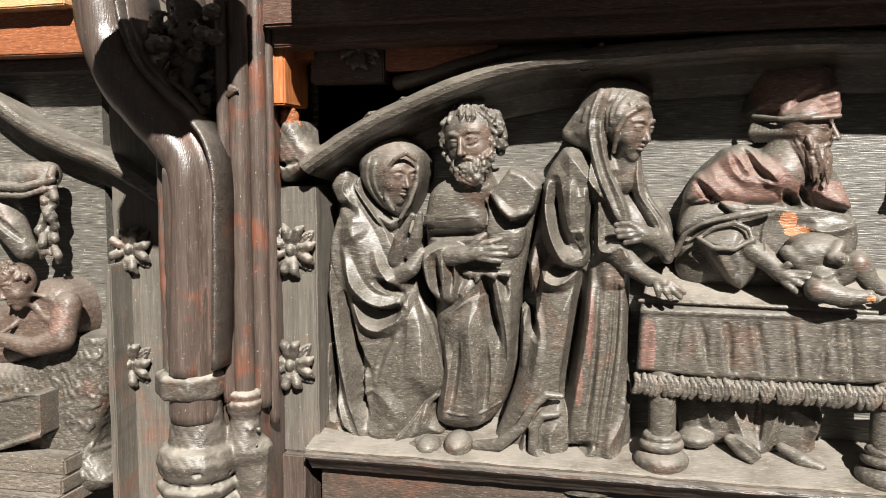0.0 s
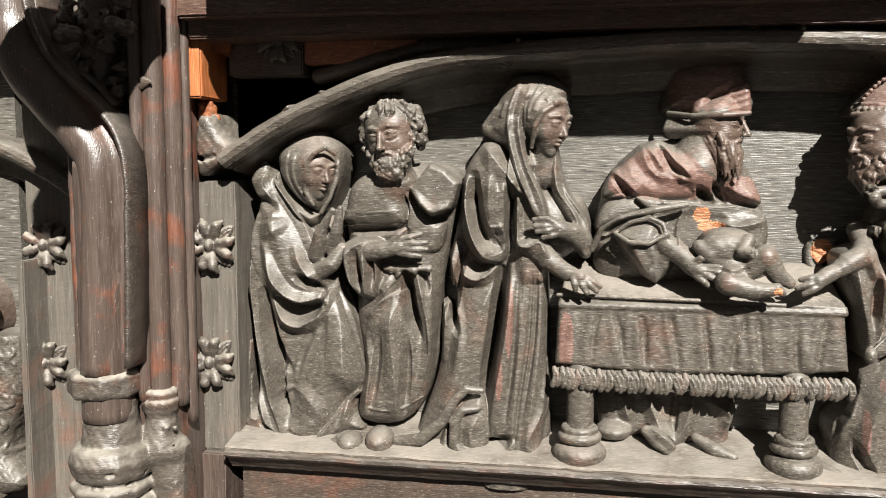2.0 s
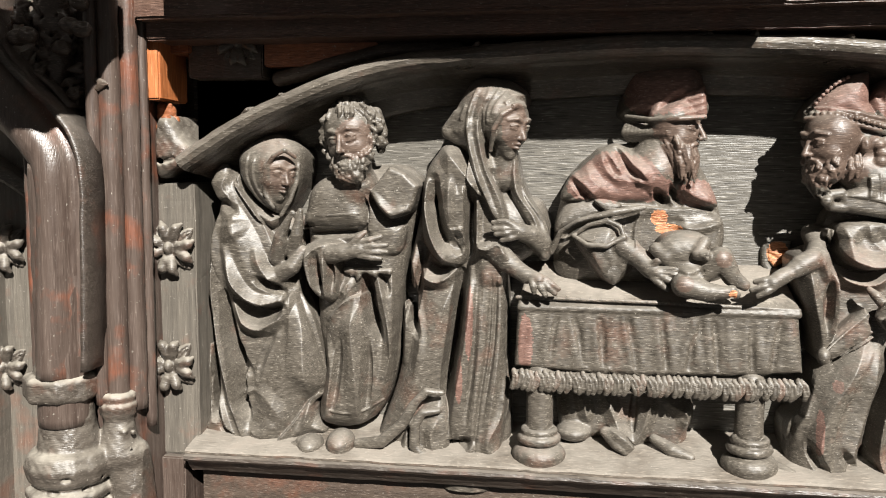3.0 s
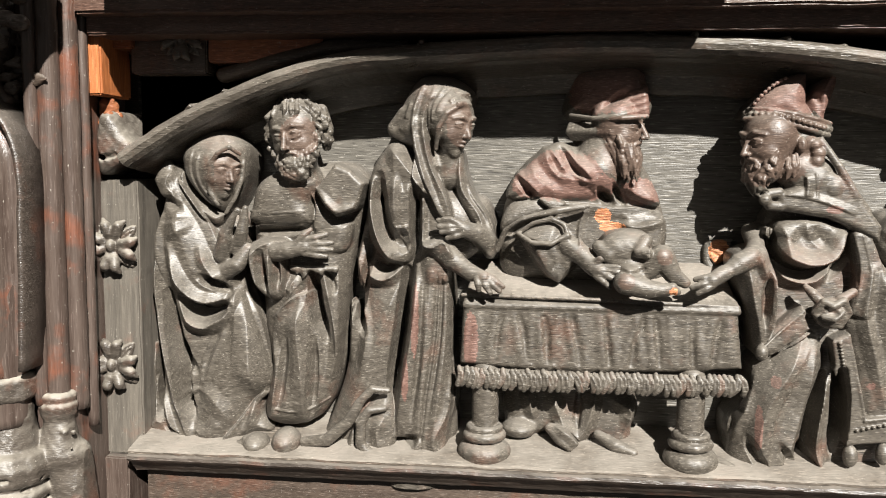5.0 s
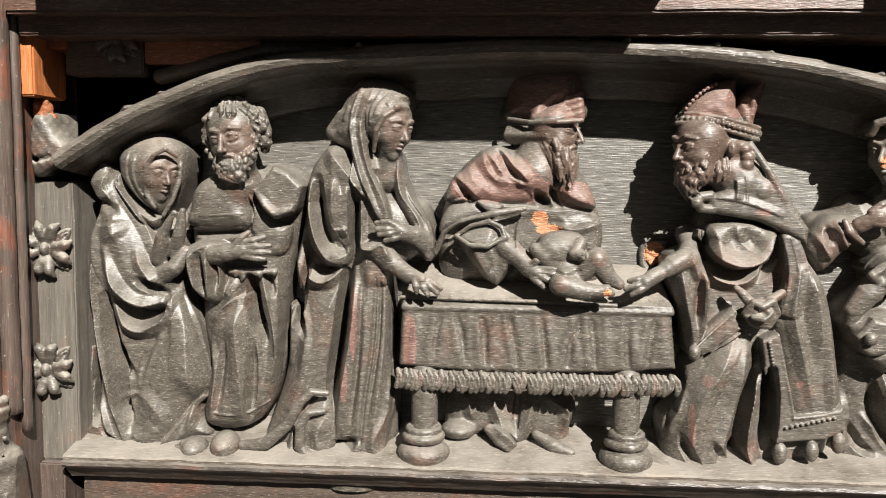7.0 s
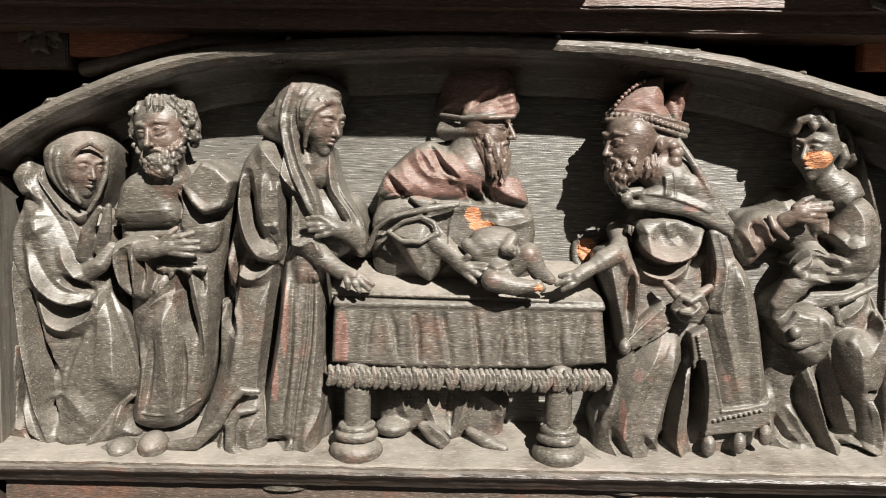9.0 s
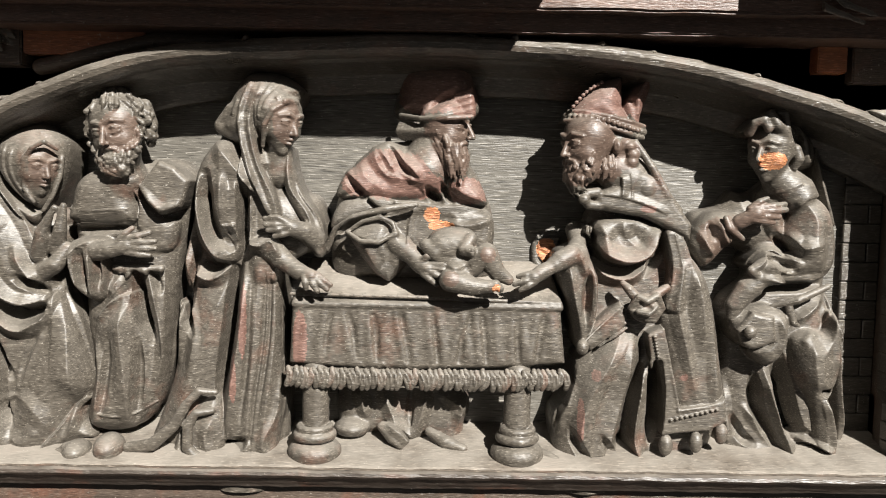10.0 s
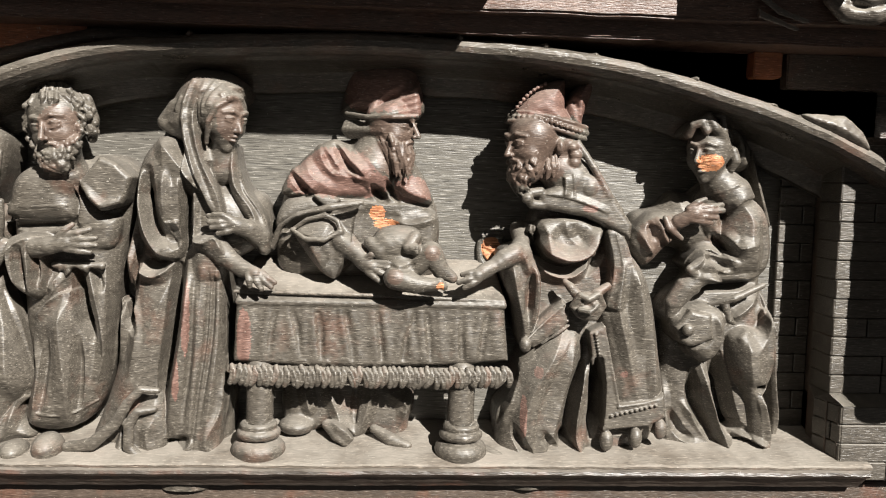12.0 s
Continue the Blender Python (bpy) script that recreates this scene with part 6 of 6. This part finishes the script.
def servant():
    body = [(230.1, 185.0), (214.1, 174.9), (200.2, 175.7), (189.7, 165.4), (174.6, 160.8), (169.3, 149.8), (166.8, 139.6), (179.6, 131.8), (197.7, 138.4), (211.9, 133.1), (211.6, 118.5), (195.7, 103.5), (192.3, 81.2), (191.7, 47.6), (192.4, 17.4), (200.7, 2.3), (223.8, -8.2), (243.5, -8.8), (246.5, 4.6), (261.5, -5.6), (271.8, -1.7), (266.6, 22.0), (269.3, 52.3), (269.0, 82.3), (263.4, 111.9), (264.0, 126.7), (262.0, 148.6), (258.8, 164.6), (249.3, 175.6)]
    c = Clay(*box_of(body + [(214.8, 230.3), (290.2, -10.3)]), d1=64, h=0.65)
    c.form(body, 10, 17, 20, lean=-0.03, zref=90, foot=True)
    c.form([(232.4, 175.3), (246.5, 173.8), (257.3, 164.6), (262.0, 148.6), (262.0, 130.3), (254.0, 120.3), (235.6, 118.1), (220.8, 118.6), (211.7, 123.6), (206.9, 129.4), (216.1, 137.6), (228.8, 134.9), (228.1, 148.0), (230.9, 162.6)], 25, 19, 26, k=2.5)
    c.form([(230.1, 185.0), (214.1, 174.9), (213.3, 162.3), (219.2, 147.9), (230.7, 140.8), (231.1, 166.2), (247.1, 175.6)], 22, 10, 12, k=3)
    h = Head(c, (217.2, 32, 201.7), 37, -47, 0, 4)
    h.face(1.0)
    c.limb([(224.2, 28, 184.0), (234.7, 28, 175.1)], [11, 13], 3)
    c.lay([(213.5, 173.8), (223.2, 176.2), (234.3, 181.5)], [1.0, 1.2, 1.0], 0.4, 0.8)
    # twisted cap with a long tail
    c.form([(199.0, 213.6), (204.4, 222.3), (215.0, 226.8), (226.6, 227.4), (240.9, 219.6), (248.9, 206.9), (248.3, 193.3), (239.0, 189.5), (232.1, 194.4), (229.4, 203.6), (220.3, 210.5), (208.6, 211.7)], 16, 20, 16, 0, 2)
    for pts, r in (([(199.8, 40, 212.9), (200.9, 44, 218.3), (205.8, 46, 220.4), (209.0, 46, 214.9)], 2.6), ([(206.5, 44, 221.3), (209.9, 46, 224.0), (214.2, 47, 217.1), (220.7, 44, 212.4)], 3.0), ([(216.4, 42, 225.1), (220.0, 44, 224.4), (221.8, 44, 217.4)], 2.8), ([(201.0, 40, 217.1), (199.1, 38, 212.9)], 2.4)):
        c.limb(pts, r, 2.2)
    for ln in ([(226.7, 225.3), (232.4, 214.4), (234.5, 203.0)], [(233.4, 222.2), (241.4, 211.0), (242.2, 197.1)], [(222.5, 223.4), (227.4, 212.8), (229.3, 205.0)], [(240.2, 218.1), (246.7, 207.6), (247.3, 197.2)]):
        c.crease(ln, 3, -3, 1.0)
    c.limb([(230.2, 38, 202.9), (232.0, 38, 196.9), (230.1, 36, 191.4)], [3, 3.4, 2.4], 1)
    c.form([(247.8, 200.8), (251.9, 205.5), (256.4, 192.0), (261.9, 174.1), (267.5, 154.6), (263.0, 155.2), (257.9, 166.7), (251.6, 186.5)], 14, 7, 5, -2, 1.2)
    c.crease([(250.8, 199.1), (255.6, 181.2), (262.9, 157.8)], 3, 2)
    # arms
    c.form([(166.7, 142.5), (173.4, 155.7), (184.0, 163.1), (201.0, 159.9), (200.2, 147.5), (191.0, 139.3), (178.4, 126.7), (170.8, 133.2)], 26, 12, 12, 0, 2)
    for ln, w, up in (([(171.4, 150.6), (177.4, 139.8), (181.3, 134.4)], 4, 3), ([(183.9, 157.4), (187.0, 147.3), (192.4, 141.5)], 4, 3.5), ([(178.6, 154.4), (181.9, 145.4)], 4, -4), ([(188.7, 156.0), (192.0, 148.8), (196.6, 144.5)], 3, -3)):
        c.crease(ln, w, up * 1.3)
    c.limb([(187.2, 40, 159.0), (189.0, 42, 153.0), (198.1, 40, 146.2)], [2.0, 2.4, 1.8], 1)
    fingers(c, (195.4, 42, 157.1), (204.5, 46, 162.5), [(222.3, 44, 168.5), (222.9, 45, 165.0), (218.7, 45, 160.6), (215.7, 44, 156.9)], 2.3, 1.0)
    c.limb([(200.4, 45, 165.2), (205.6, 46, 169.7), (210.9, 45, 171.9)], [2.6, 2.2, 1.5], 0.8)
    c.limb([(215.0, 38, 122.9), (203.3, 38, 113.9), (195.7, 38, 103.5), (194.6, 38, 96.1)], [8, 7.5, 6, 4], 2)
    c.limb([(208.4, 42, 129.9), (203.5, 44, 126.4), (212.6, 42, 119.0)], [2.6, 3, 2.4], 1)
    for ln, w, up in (([(207.0, 128.7), (218.3, 138.4), (228.8, 134.2), (235.6, 131.3)], 5, 4.5), ([(212.5, 121.4), (231.9, 118.1), (255.4, 121.4)], 5, 4), ([(229.4, 149.9), (234.3, 140.8), (247.2, 142.5)], 8, 4), ([(211.1, 127.6), (220.2, 129.6), (231.6, 124.3)], 5, 3)):
        c.crease(ln, w, up * 1.3)
    for ln, w, up in (([(216.4, 132.5), (225.7, 129.7), (233.3, 126.2)], 4, -4), ([(223.6, 147.9), (230.7, 140.8), (234.7, 135.4)], 4, -5), ([(251.9, 155.7), (254.3, 141.2), (252.9, 126.5)], 4, -1.5)):
        c.crease(ln, w, up * 1.5, 0.75)
    c.edge([(233.0, 165.5), (240.0, 171.8), (251.6, 173.1)], 6, 2, 1)
    # belt, apron edge and purse
    c.crease([(213.6, 114.1), (232.1, 114.4), (255.0, 116.2)], 5, -8, 1.0)
    c.limb([(219.0, 40, 103.4), (233.7, 44, 108.0), (254.1, 40, 116.5)], [1.4, 2.6, 2.0], 1.2)
    c.limb([(229.3, 42, 102.8), (232.4, 42, 93.7), (234.7, 42, 91.9)], [2.6, 2.6, 1.6], 1)
    c.crease([(237.9, 91.2), (247.9, 98.7), (258.5, 108.2)], 5, 4)
    c.edge([(239.0, 90.1), (248.0, 96.9), (256.9, 102.6)], 4, 2, 1)
    c.form([(193.9, 95.3), (205.4, 101.8), (217.9, 103.8), (230.1, 96.6), (228.9, 78.0), (222.1, 66.7), (212.4, 66.6), (203.0, 75.8), (194.4, 84.2)], 36, 12, 10, 10, 1.5)
    c.form([(194.2, 89.4), (204.0, 100.7), (217.4, 97.9), (219.8, 82.4), (214.8, 77.8), (206.8, 74.7), (197.6, 80.6)], 47, 3, 3, 20, 0.8, sm=False)
    c.blob((201.4, 53, 88.7), (4.0, 3.0, 4.0), 0.5)
    c.crease([(202.6, 75.8), (211.8, 77.8), (219.0, 81.6)], 3, -3)
    c.crease([(222.0, 96.5), (225.5, 85.4), (222.6, 70.5)], 4, 2.5)
    # legs under the tunic
    c.form([(235.8, 81.1), (246.6, 87.6), (256.8, 85.9), (264.3, 97.1), (268.4, 67.3), (266.0, 44.7), (257.3, 40.1), (244.0, 48.2), (237.2, 63.2)], 25, 17, 20, 0, 2)
    c.form([(245.4, 49.8), (259.0, 48.4), (267.4, 22.0), (271.7, -0.1), (260.7, 6.7), (253.4, 29.4)], 26, 12, 12, 0, 2, foot=True)
    c.edge([(239.6, 80.0), (247.8, 86.5), (256.8, 85.1)], 5, 2.5, -1)
    for ln, w, up in (([(218.5, 62.9), (224.0, 44.2), (236.3, 12.2), (243.4, -7.3)], 7, 7), ([(245.8, 82.0), (248.4, 63.3), (252.5, 44.6)], 10, 3), ([(258.5, 44.6), (264.9, 25.8), (270.1, 2.2)], 5, 4), ([(240.6, 15.6), (252.9, 11.9), (266.8, 6.7)], 4, 4.5), ([(208.0, 34.6), (218.4, 23.4), (230.3, 10.2)], 5, 3.5), ([(195.3, 51.4), (197.1, 28.8), (199.5, 9.9)], 5, 3), ([(207.8, 10.0), (227.1, 0.6), (242.7, -8.0)], 6, 3), ([(259.4, 104.5), (265.2, 82.3), (267.1, 52.3)], 5, 3)):
        c.crease(ln, w, up * 1.3)
    for ln, w, up in (([(229.5, 66.8), (234.7, 40.6), (241.9, 19.8), (250.4, 15.0)], 8, -14), ([(213.7, 55.4), (217.1, 32.8), (232.8, 6.4)], 5, -8), ([(256.0, 48.4), (260.7, 46.2), (264.3, 48.5)], 3, -5), ([(243.5, 10.3), (255.1, 6.6), (265.6, 1.0)], 4, -6), ([(200.1, 28.9), (207.5, 15.7), (215.3, 10.1)], 4, -4)):
        c.crease(ln, w, up * 1.5, 0.75)
    c.form([(258.8, 114.8), (265.9, 108.3), (274.2, 82.4), (278.8, 44.9), (283.7, 14.5), (290.4, -6.9), (280.4, -5.4), (271.9, 22.0), (266.9, 67.3)], 8, 12, 6, -2, 2, foot=True)
    c.crease([(265.4, 104.6), (272.4, 74.9), (276.3, 37.3), (285.7, -4.6)], 5, 4)
    c.blob((265.5, 42, -2.6), (7.5, 9, 5.5), 1.5)
    c.paint(3, (212.9, 46, 195.0), (9.5, 12, 5.6)).paint(2, (203.5, 44, 161.7), (18, 14, 9)).paint(2, (184.4, 38, 147.2), (14, 16, 12))
    return statue(c, "carved_servant", "carved oak servant in a twisted cap with a purse", MATS)


hooded_woman(), bearded_man(), veiled_woman(), old_man(), child(), bishop(), servant()


# ---- the table ----
def table():
    t = thing("carved_table", "carved oak table with a draped, fringed cloth", "table", "furniture of the relief")
    c = Clay(-95, 95, 30, 130, 0, 62, 0.8)
    c.form([(-86.8, 62.7), (-84.9, 106.5), (83.7, 102.9), (87.9, 64.9), (44.4, 61.4), (1.2, 60.1), (-45.2, 60.3)], 41, 5, 4, 0, 1, sm=False)
    # the top climbs towards the board
    for i in range(46):
        d = 45.0 - i
        x0, x1, z = -85 + 0.12 * i, 85 - 0.1 * i, 101.0 + 0.5 * i
        c.limb([(x0 + 2, d, z), (x1 - 2, d, z)], 2.4, 0.6)
        if d < 37 and i % 2 == 0:
            c.limb([(x0 + 9, d, z - 9), (x1 - 9, d, z - 9)], 8, 0.6)
    c.limb([(-85.4, 45, 107.3), (-20.8, 47, 107.0), (83.6, 45, 103.8)], 1.3, 1.0)
    rnd = random.Random(5)
    for i in range(19):
        x = -82 + 164 * (i + rnd.uniform(0.2, 0.8)) / 19
        w = rnd.uniform(-5, 5)
        c.fold([(x + w, 98), (x + w * 0.3, 84), (x - w * 0.4, 70), (x - w * 0.6, 60)], rnd.uniform(1.6, 2.9), -0.25, 3, 0.3)
        if i % 2:
            c.groove([(x + 4.5 + w, 94), (x + 4.5, 80), (x + 4.5 - w * 0.5, 66)], rnd.uniform(1.4, 2.6), 0.25, 2.5)
    for i in range(12):
        x = -83 + 166 * i / 12
        c.lay([(x, 64), (x + 4, 60.5), (x + 10, 60.5), (x + 13.8, 64)], [0.8, 0.8, 0.8], 0.5, 0.5)
    c.paint(1, (0, 18, 121), (200, 90, 15.5))
    c.paint(2, (-80, 48, 78), (5, 6, 20))
    c.skin("cloth", [OAK, SHELF, OAK_RED], t, 0.2)
    # fringe of little twisted loops
    knots = []
    for kind in range(3):
        k = Clay(-4, 4, -9, 4, -4, 5, 0.6)
        k.limb([(-0.6, 0, 2.2), (0.8, 1.6, 0), (0.9, 1.8, -2.5), (-0.5 + kind * 0.4, 0.8, -5.2), (-1.2, 0, -6 + kind)], [1.5, 1.9, 2.0, 1.7, 1.0], 0.8)
        k.groove([(0.2, 1), (0.4 + 0.3 * kind, -3)], 0.6)
        ob = k.skin("tassel", [OAK], None, 0)
        knots.append(ob.data)
        bpy.data.objects.remove(ob)
    n = 54
    for i in range(n):
        u = (i + 0.5) / n
        x = -87.5 + 176 * u + rnd.uniform(-0.5, 0.5)
        o = new("tassel", knots[rnd.randrange(3)])
        o.parent = t
        o.matrix_basis = Matrix.Translation((x / 1000, -0.0475, (57.5 - 4.0 * u * (1 - u) + rnd.uniform(-0.7, 0.7)) / 1000)) @ Matrix.Translation((0, 0, 1)) @ Matrix.Rotation(rnd.uniform(-0.35, 0.35), 4, "Y") @ Matrix.Diagonal((1.15, 1.2, 1.35, 1)) @ Matrix.Translation((0, 0, -1))
    band = Clay(-95, 95, 46, 68, 34, 56, 0.8)
    band.limb([(-86, 45.0, 59), (0, 46.5, 58), (87, 45.0, 59)], 2.2, 1)
    band.skin("fringe_band", [OAK], t, 0.3)
    for x in (-70.5, 58.5):
        k = Clay(x - 24, x + 24, -4, 66, 20, 66, 0.8)
        for r, z0, z1 in ((8.6, 10, 57), (11.5, 21, 21.5), (12.5, 17, 17.5), (15.5, 6.5, 7.5)):
            k.limb([(x, 43 if r > 10 else 39.5, z0), (x, 43 if r > 10 else 39.0, z1)], r if r < 10 else (4.4 if r < 13 else 9.0), 1.5)
        for r, rr, z in ((9.5, 2.4, 22.0), (11.0, 3.0, 17.0), (10.5, 6.5, 6.5)):
            ring = [(x + r * math.cos(a), 43 + r * math.sin(a), z) for a in np.linspace(0, 2 * math.pi, 25)]
            k.limb(ring, rr, 1.0)
        k.skin("leg", [OAK, OAK_RED], t, 0.3)
    return t


table()


def broken_stub():
    c = Clay(*box_of([(67.2, 144.4), (91.8, 120.4)]), d0=-2, d1=20, h=0.6)
    c.form([(72.0, 141.1), (87.7, 142.1), (87.2, 134.6), (84.5, 129.3), (77.4, 124.7), (73.6, 129.1)], 4, 1.5, 1.5, -2, 0.5, sm=False)
    c.form([(69.6, 138.0), (73.2, 140.3), (74.3, 128.4), (77.4, 123.9), (73.1, 120.8), (69.6, 127.5)], 2, 3, 3, -2, 0.8)
    c.limb([(68.3, 2, 146.8), (76.6, 3, 147.7), (86.0, 2, 145.9)], 1.2, 0.6)
    c.crease([(72.6, 135.1), (79.3, 130.7), (84.4, 131.6)], 2, -1.5)
    c.paint(1, (79.0, 6, 133.8), (6.6, 8, 9))
    return tagged(c.skin("broken_stub", [PANEL, RAW], None, 0.3), "fresh orange scar where a carved cup broke off", "splinter")


broken_stub()


# ---- the neighbouring relief ----
structure(part("neighbour_panel", block(-760, (-488.5, 101.7)[0], -25, 4, -60, 262, 0), PANEL), "grey oak board of the neighbouring relief", "panel")
structure(part("neighbour_edge", block((-466.5, 106.7)[0], (-461.3, 106.9)[0], 0, 40, -80, 120, 0.8, 0.5), PILASTER), "thin worn oak edge of the neighbouring relief", "trim")
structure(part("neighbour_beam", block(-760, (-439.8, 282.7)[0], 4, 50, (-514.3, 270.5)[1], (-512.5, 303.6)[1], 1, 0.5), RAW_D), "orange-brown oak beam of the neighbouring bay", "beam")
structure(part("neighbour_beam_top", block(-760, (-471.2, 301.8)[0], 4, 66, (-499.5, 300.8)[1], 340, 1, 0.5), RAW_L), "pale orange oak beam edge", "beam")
# shade below the beam, built as a strip of dark colour
structure(part("neighbour_shadow_board", block(-760, (-464.3, 266.6)[0], 4, 30, (-531.2, 261.2)[1], (-514.3, 270.5)[1] - 0.5, 1, 0.4), DARK), "dark strip standing for the shade under the neighbouring beam", "board")
line = smooth_line([(-568.5, 247.8), (-540.5, 228.1), (-512.6, 214.4), (-471.4, 199.2), (-443.9, 184.3), (-414.6, 165.3)], 8)
structure(part("neighbour_arch", sweep(line, [(n * 0.9, d * 0.5) for n, d in PROFILE], 0.6, True), ARCHWOOD), "end of the neighbouring oak arch", "arch")


def beast():
    c = Clay(*box_of([(-591.9, 198.1), (-503.7, 112.9)]), d0=0, d1=70)
    c.limb([(-581.1, 30, 176.5), (-540.5, 36, 180.9), (-515.0, 34, 185.1)], [16, 14, 10], 4)
    c.limb([(-558.1, 34, 163.8), (-547.3, 36, 147.0), (-537.5, 34, 129.9)], [14, 12, 9], 4)
    c.limb([(-548.3, 50, 176.9), (-524.2, 50, 176.2), (-503.9, 44, 181.9)], [3, 3, 2.6], 1)
    c.limb([(-548.7, 50, 170.7), (-524.5, 50, 170.0), (-508.4, 46, 174.9)], [2, 2, 2], 1)
    rnd = random.Random(6)
    for i in range(20):
        p = np.array((-508.2, 38, 189.3)) * (1 - i / 19) + np.array((-513.0, 40, 130.9)) * (i / 19) + (rnd.uniform(-5, 5), rnd.uniform(-3, 4), 0)
        c.limb([p, p + (rnd.uniform(-5, 5), 3, -5), p + (rnd.uniform(-4, 4), 1, -10)], [3, 3.4, 1.6], 1)
    c.groove([(-563.8, 154.9), (-548.9, 150.8), (-534.5, 138.0)], 3)
    return tagged(c.skin("carved_beast", [OAK], None, 0.4), "carved oak animal with halter and shaggy mane", "statue", "carvings of the neighbouring relief")


def curly_figure():
    c = Clay(*box_of([(-601.7, 125.9), (-495.1, 35.4)]), d0=0, d1=72)
    c.form([(-534.8, 103.7), (-510.0, 104.4), (-497.1, 87.7), (-499.8, 61.7), (-538.0, 42.3), (-600.3, 36.9), (-597.8, 75.2), (-566.1, 85.2)], 22, 16, 14)
    h = Head(c, (-535.6, 44, 103.4), 33, -28, -12, 12)
    h.face(0.95)
    rnd = random.Random(15)
    for i in range(46):
        a, b = rnd.uniform(-1.7, 1.7), rnd.uniform(0.1, 1.35)
        q = h.p(0.42 * math.sin(a) * math.cos(b), 0.36 * math.cos(a) * math.cos(b), 0.12 + 0.40 * math.sin(b))
        c.limb([q, q + (rnd.uniform(-3, 3), 1.5, rnd.uniform(-2.5, 2.5))], [2.4, 1.8], 0.8)
    c.limb([(-493.6, 46, 90.3), (-495.0, 52, 66.2), (-516.0, 56, 59.7), (-544.8, 56, 64.7)], [10, 9, 7, 5], 3)
    c.limb([(-498.9, 52, 82.7), (-498.7, 56, 62.6)], [4, 4], 2)
    for ln in ([(-532.1, 90.5), (-520.2, 77.8), (-508.1, 74.0)], [(-526.7, 97.2), (-512.2, 91.1), (-502.6, 85.0)], [(-537.4, 83.7), (-548.4, 67.9)]):
        c.fold(ln, 2.2)
    c.paint(1, (-499.6, 45, 81.5), (14, 24, 14))
    return tagged(c.skin("carved_youth", [OAK_FACE, OAK_RED], None, 0.4), "carved oak curly-haired youth leaning on a rock", "statue", "carvings of the neighbouring relief")


def rock():
    c = Clay(*box_of([(-605.9, 61.0), (-474.9, -60.3)], 4), d0=0, d1=74)
    c.form([(-497.3, 71.5), (-470.5, 68.4), (-472.9, 25.6), (-486.9, -18.7), (-478.7, -53.1), (-601.1, -64.0), (-595.0, 31.8), (-543.1, 43.4)], 26, 14, 16, -2, 3)
    rnd = random.Random(17)
    for i in range(90):
        u, v = rnd.random(), rnd.random()
        p = np.array((-549.8, 43.9)) * (1 - u) + np.array((-470.9, 60.7)) * u
        q = np.array((-576.0, -55.7)) * (1 - u) + np.array((-490.0, -43.9)) * u
        x, z = p * (1 - v) + q * v
        c.fold([(x, z), (x + rnd.uniform(-3, 3), z - 4), (x + rnd.uniform(-6, 6), z - 8)], rnd.uniform(1.2, 2.6), 0.1, 1)
    c.paint(0, (0, 0, 0), 1)
    return tagged(c.skin("carved_rock", [OAK], None, 0.8), "carved oak rocky ground with chiselled surface", "rock", "carvings of the neighbouring relief")


def chest():
    t = thing("carved_chest", "small carved oak chest with iron-like clasp", "chest", "carvings of the neighbouring relief")
    c = Clay(*box_of([(-608.5, 20.1), (-515.5, -27.9)], 6), d0=30, d1=78, h=0.9)
    c.form([(-574.3, 10.6), (-500.0, 30.1), (-500.7, -1.4), (-576.8, -28.7)], 58, 2, 2, 32, 1, sm=False)
    c.limb([(-574.2, 60, 11.9), (-499.0, 60, 31.8)], 2.4, 1)
    c.limb([(-576.7, 60, -27.3), (-500.7, 60, -1.0)], 2.0, 1)
    c.limb([(-499.1, 60, 30.2), (-500.7, 60, -1.4)], 2.0, 1)
    c.skin("box", [OAK], t, 0.3)
    k = Clay(*box_of([(-561.9, 9.3), (-542.6, -12.0)], 6), d0=54, d1=74, h=0.7)
    k.limb([(-529.3, 61, 5.8), (-527.2, 63, 13.2), (-518.4, 63, 15.5), (-518.5, 61, 8.2), (-529.3, 61, 5.8)], 1.3, 0.5)
    k.skin("clasp", [OAK], t, 0)
    return t


beast(), curly_figure(), rock(), chest()
for z0, z1, d in (((-524.3, -35.1)[1], (-523.6, -22.1)[1], 58), ((-521.7, -48.0)[1], (-521.0, -35.1)[1], 62), (-60, (-518.4, -47.9)[1], 66)):
    structure(part("neighbour_step", block(-760, (-493.0, -36.8)[0], 4, d, z0, z1, 1.5, 0.6), SHELF), "worn oak moulding of the neighbouring ledge", "ledge")
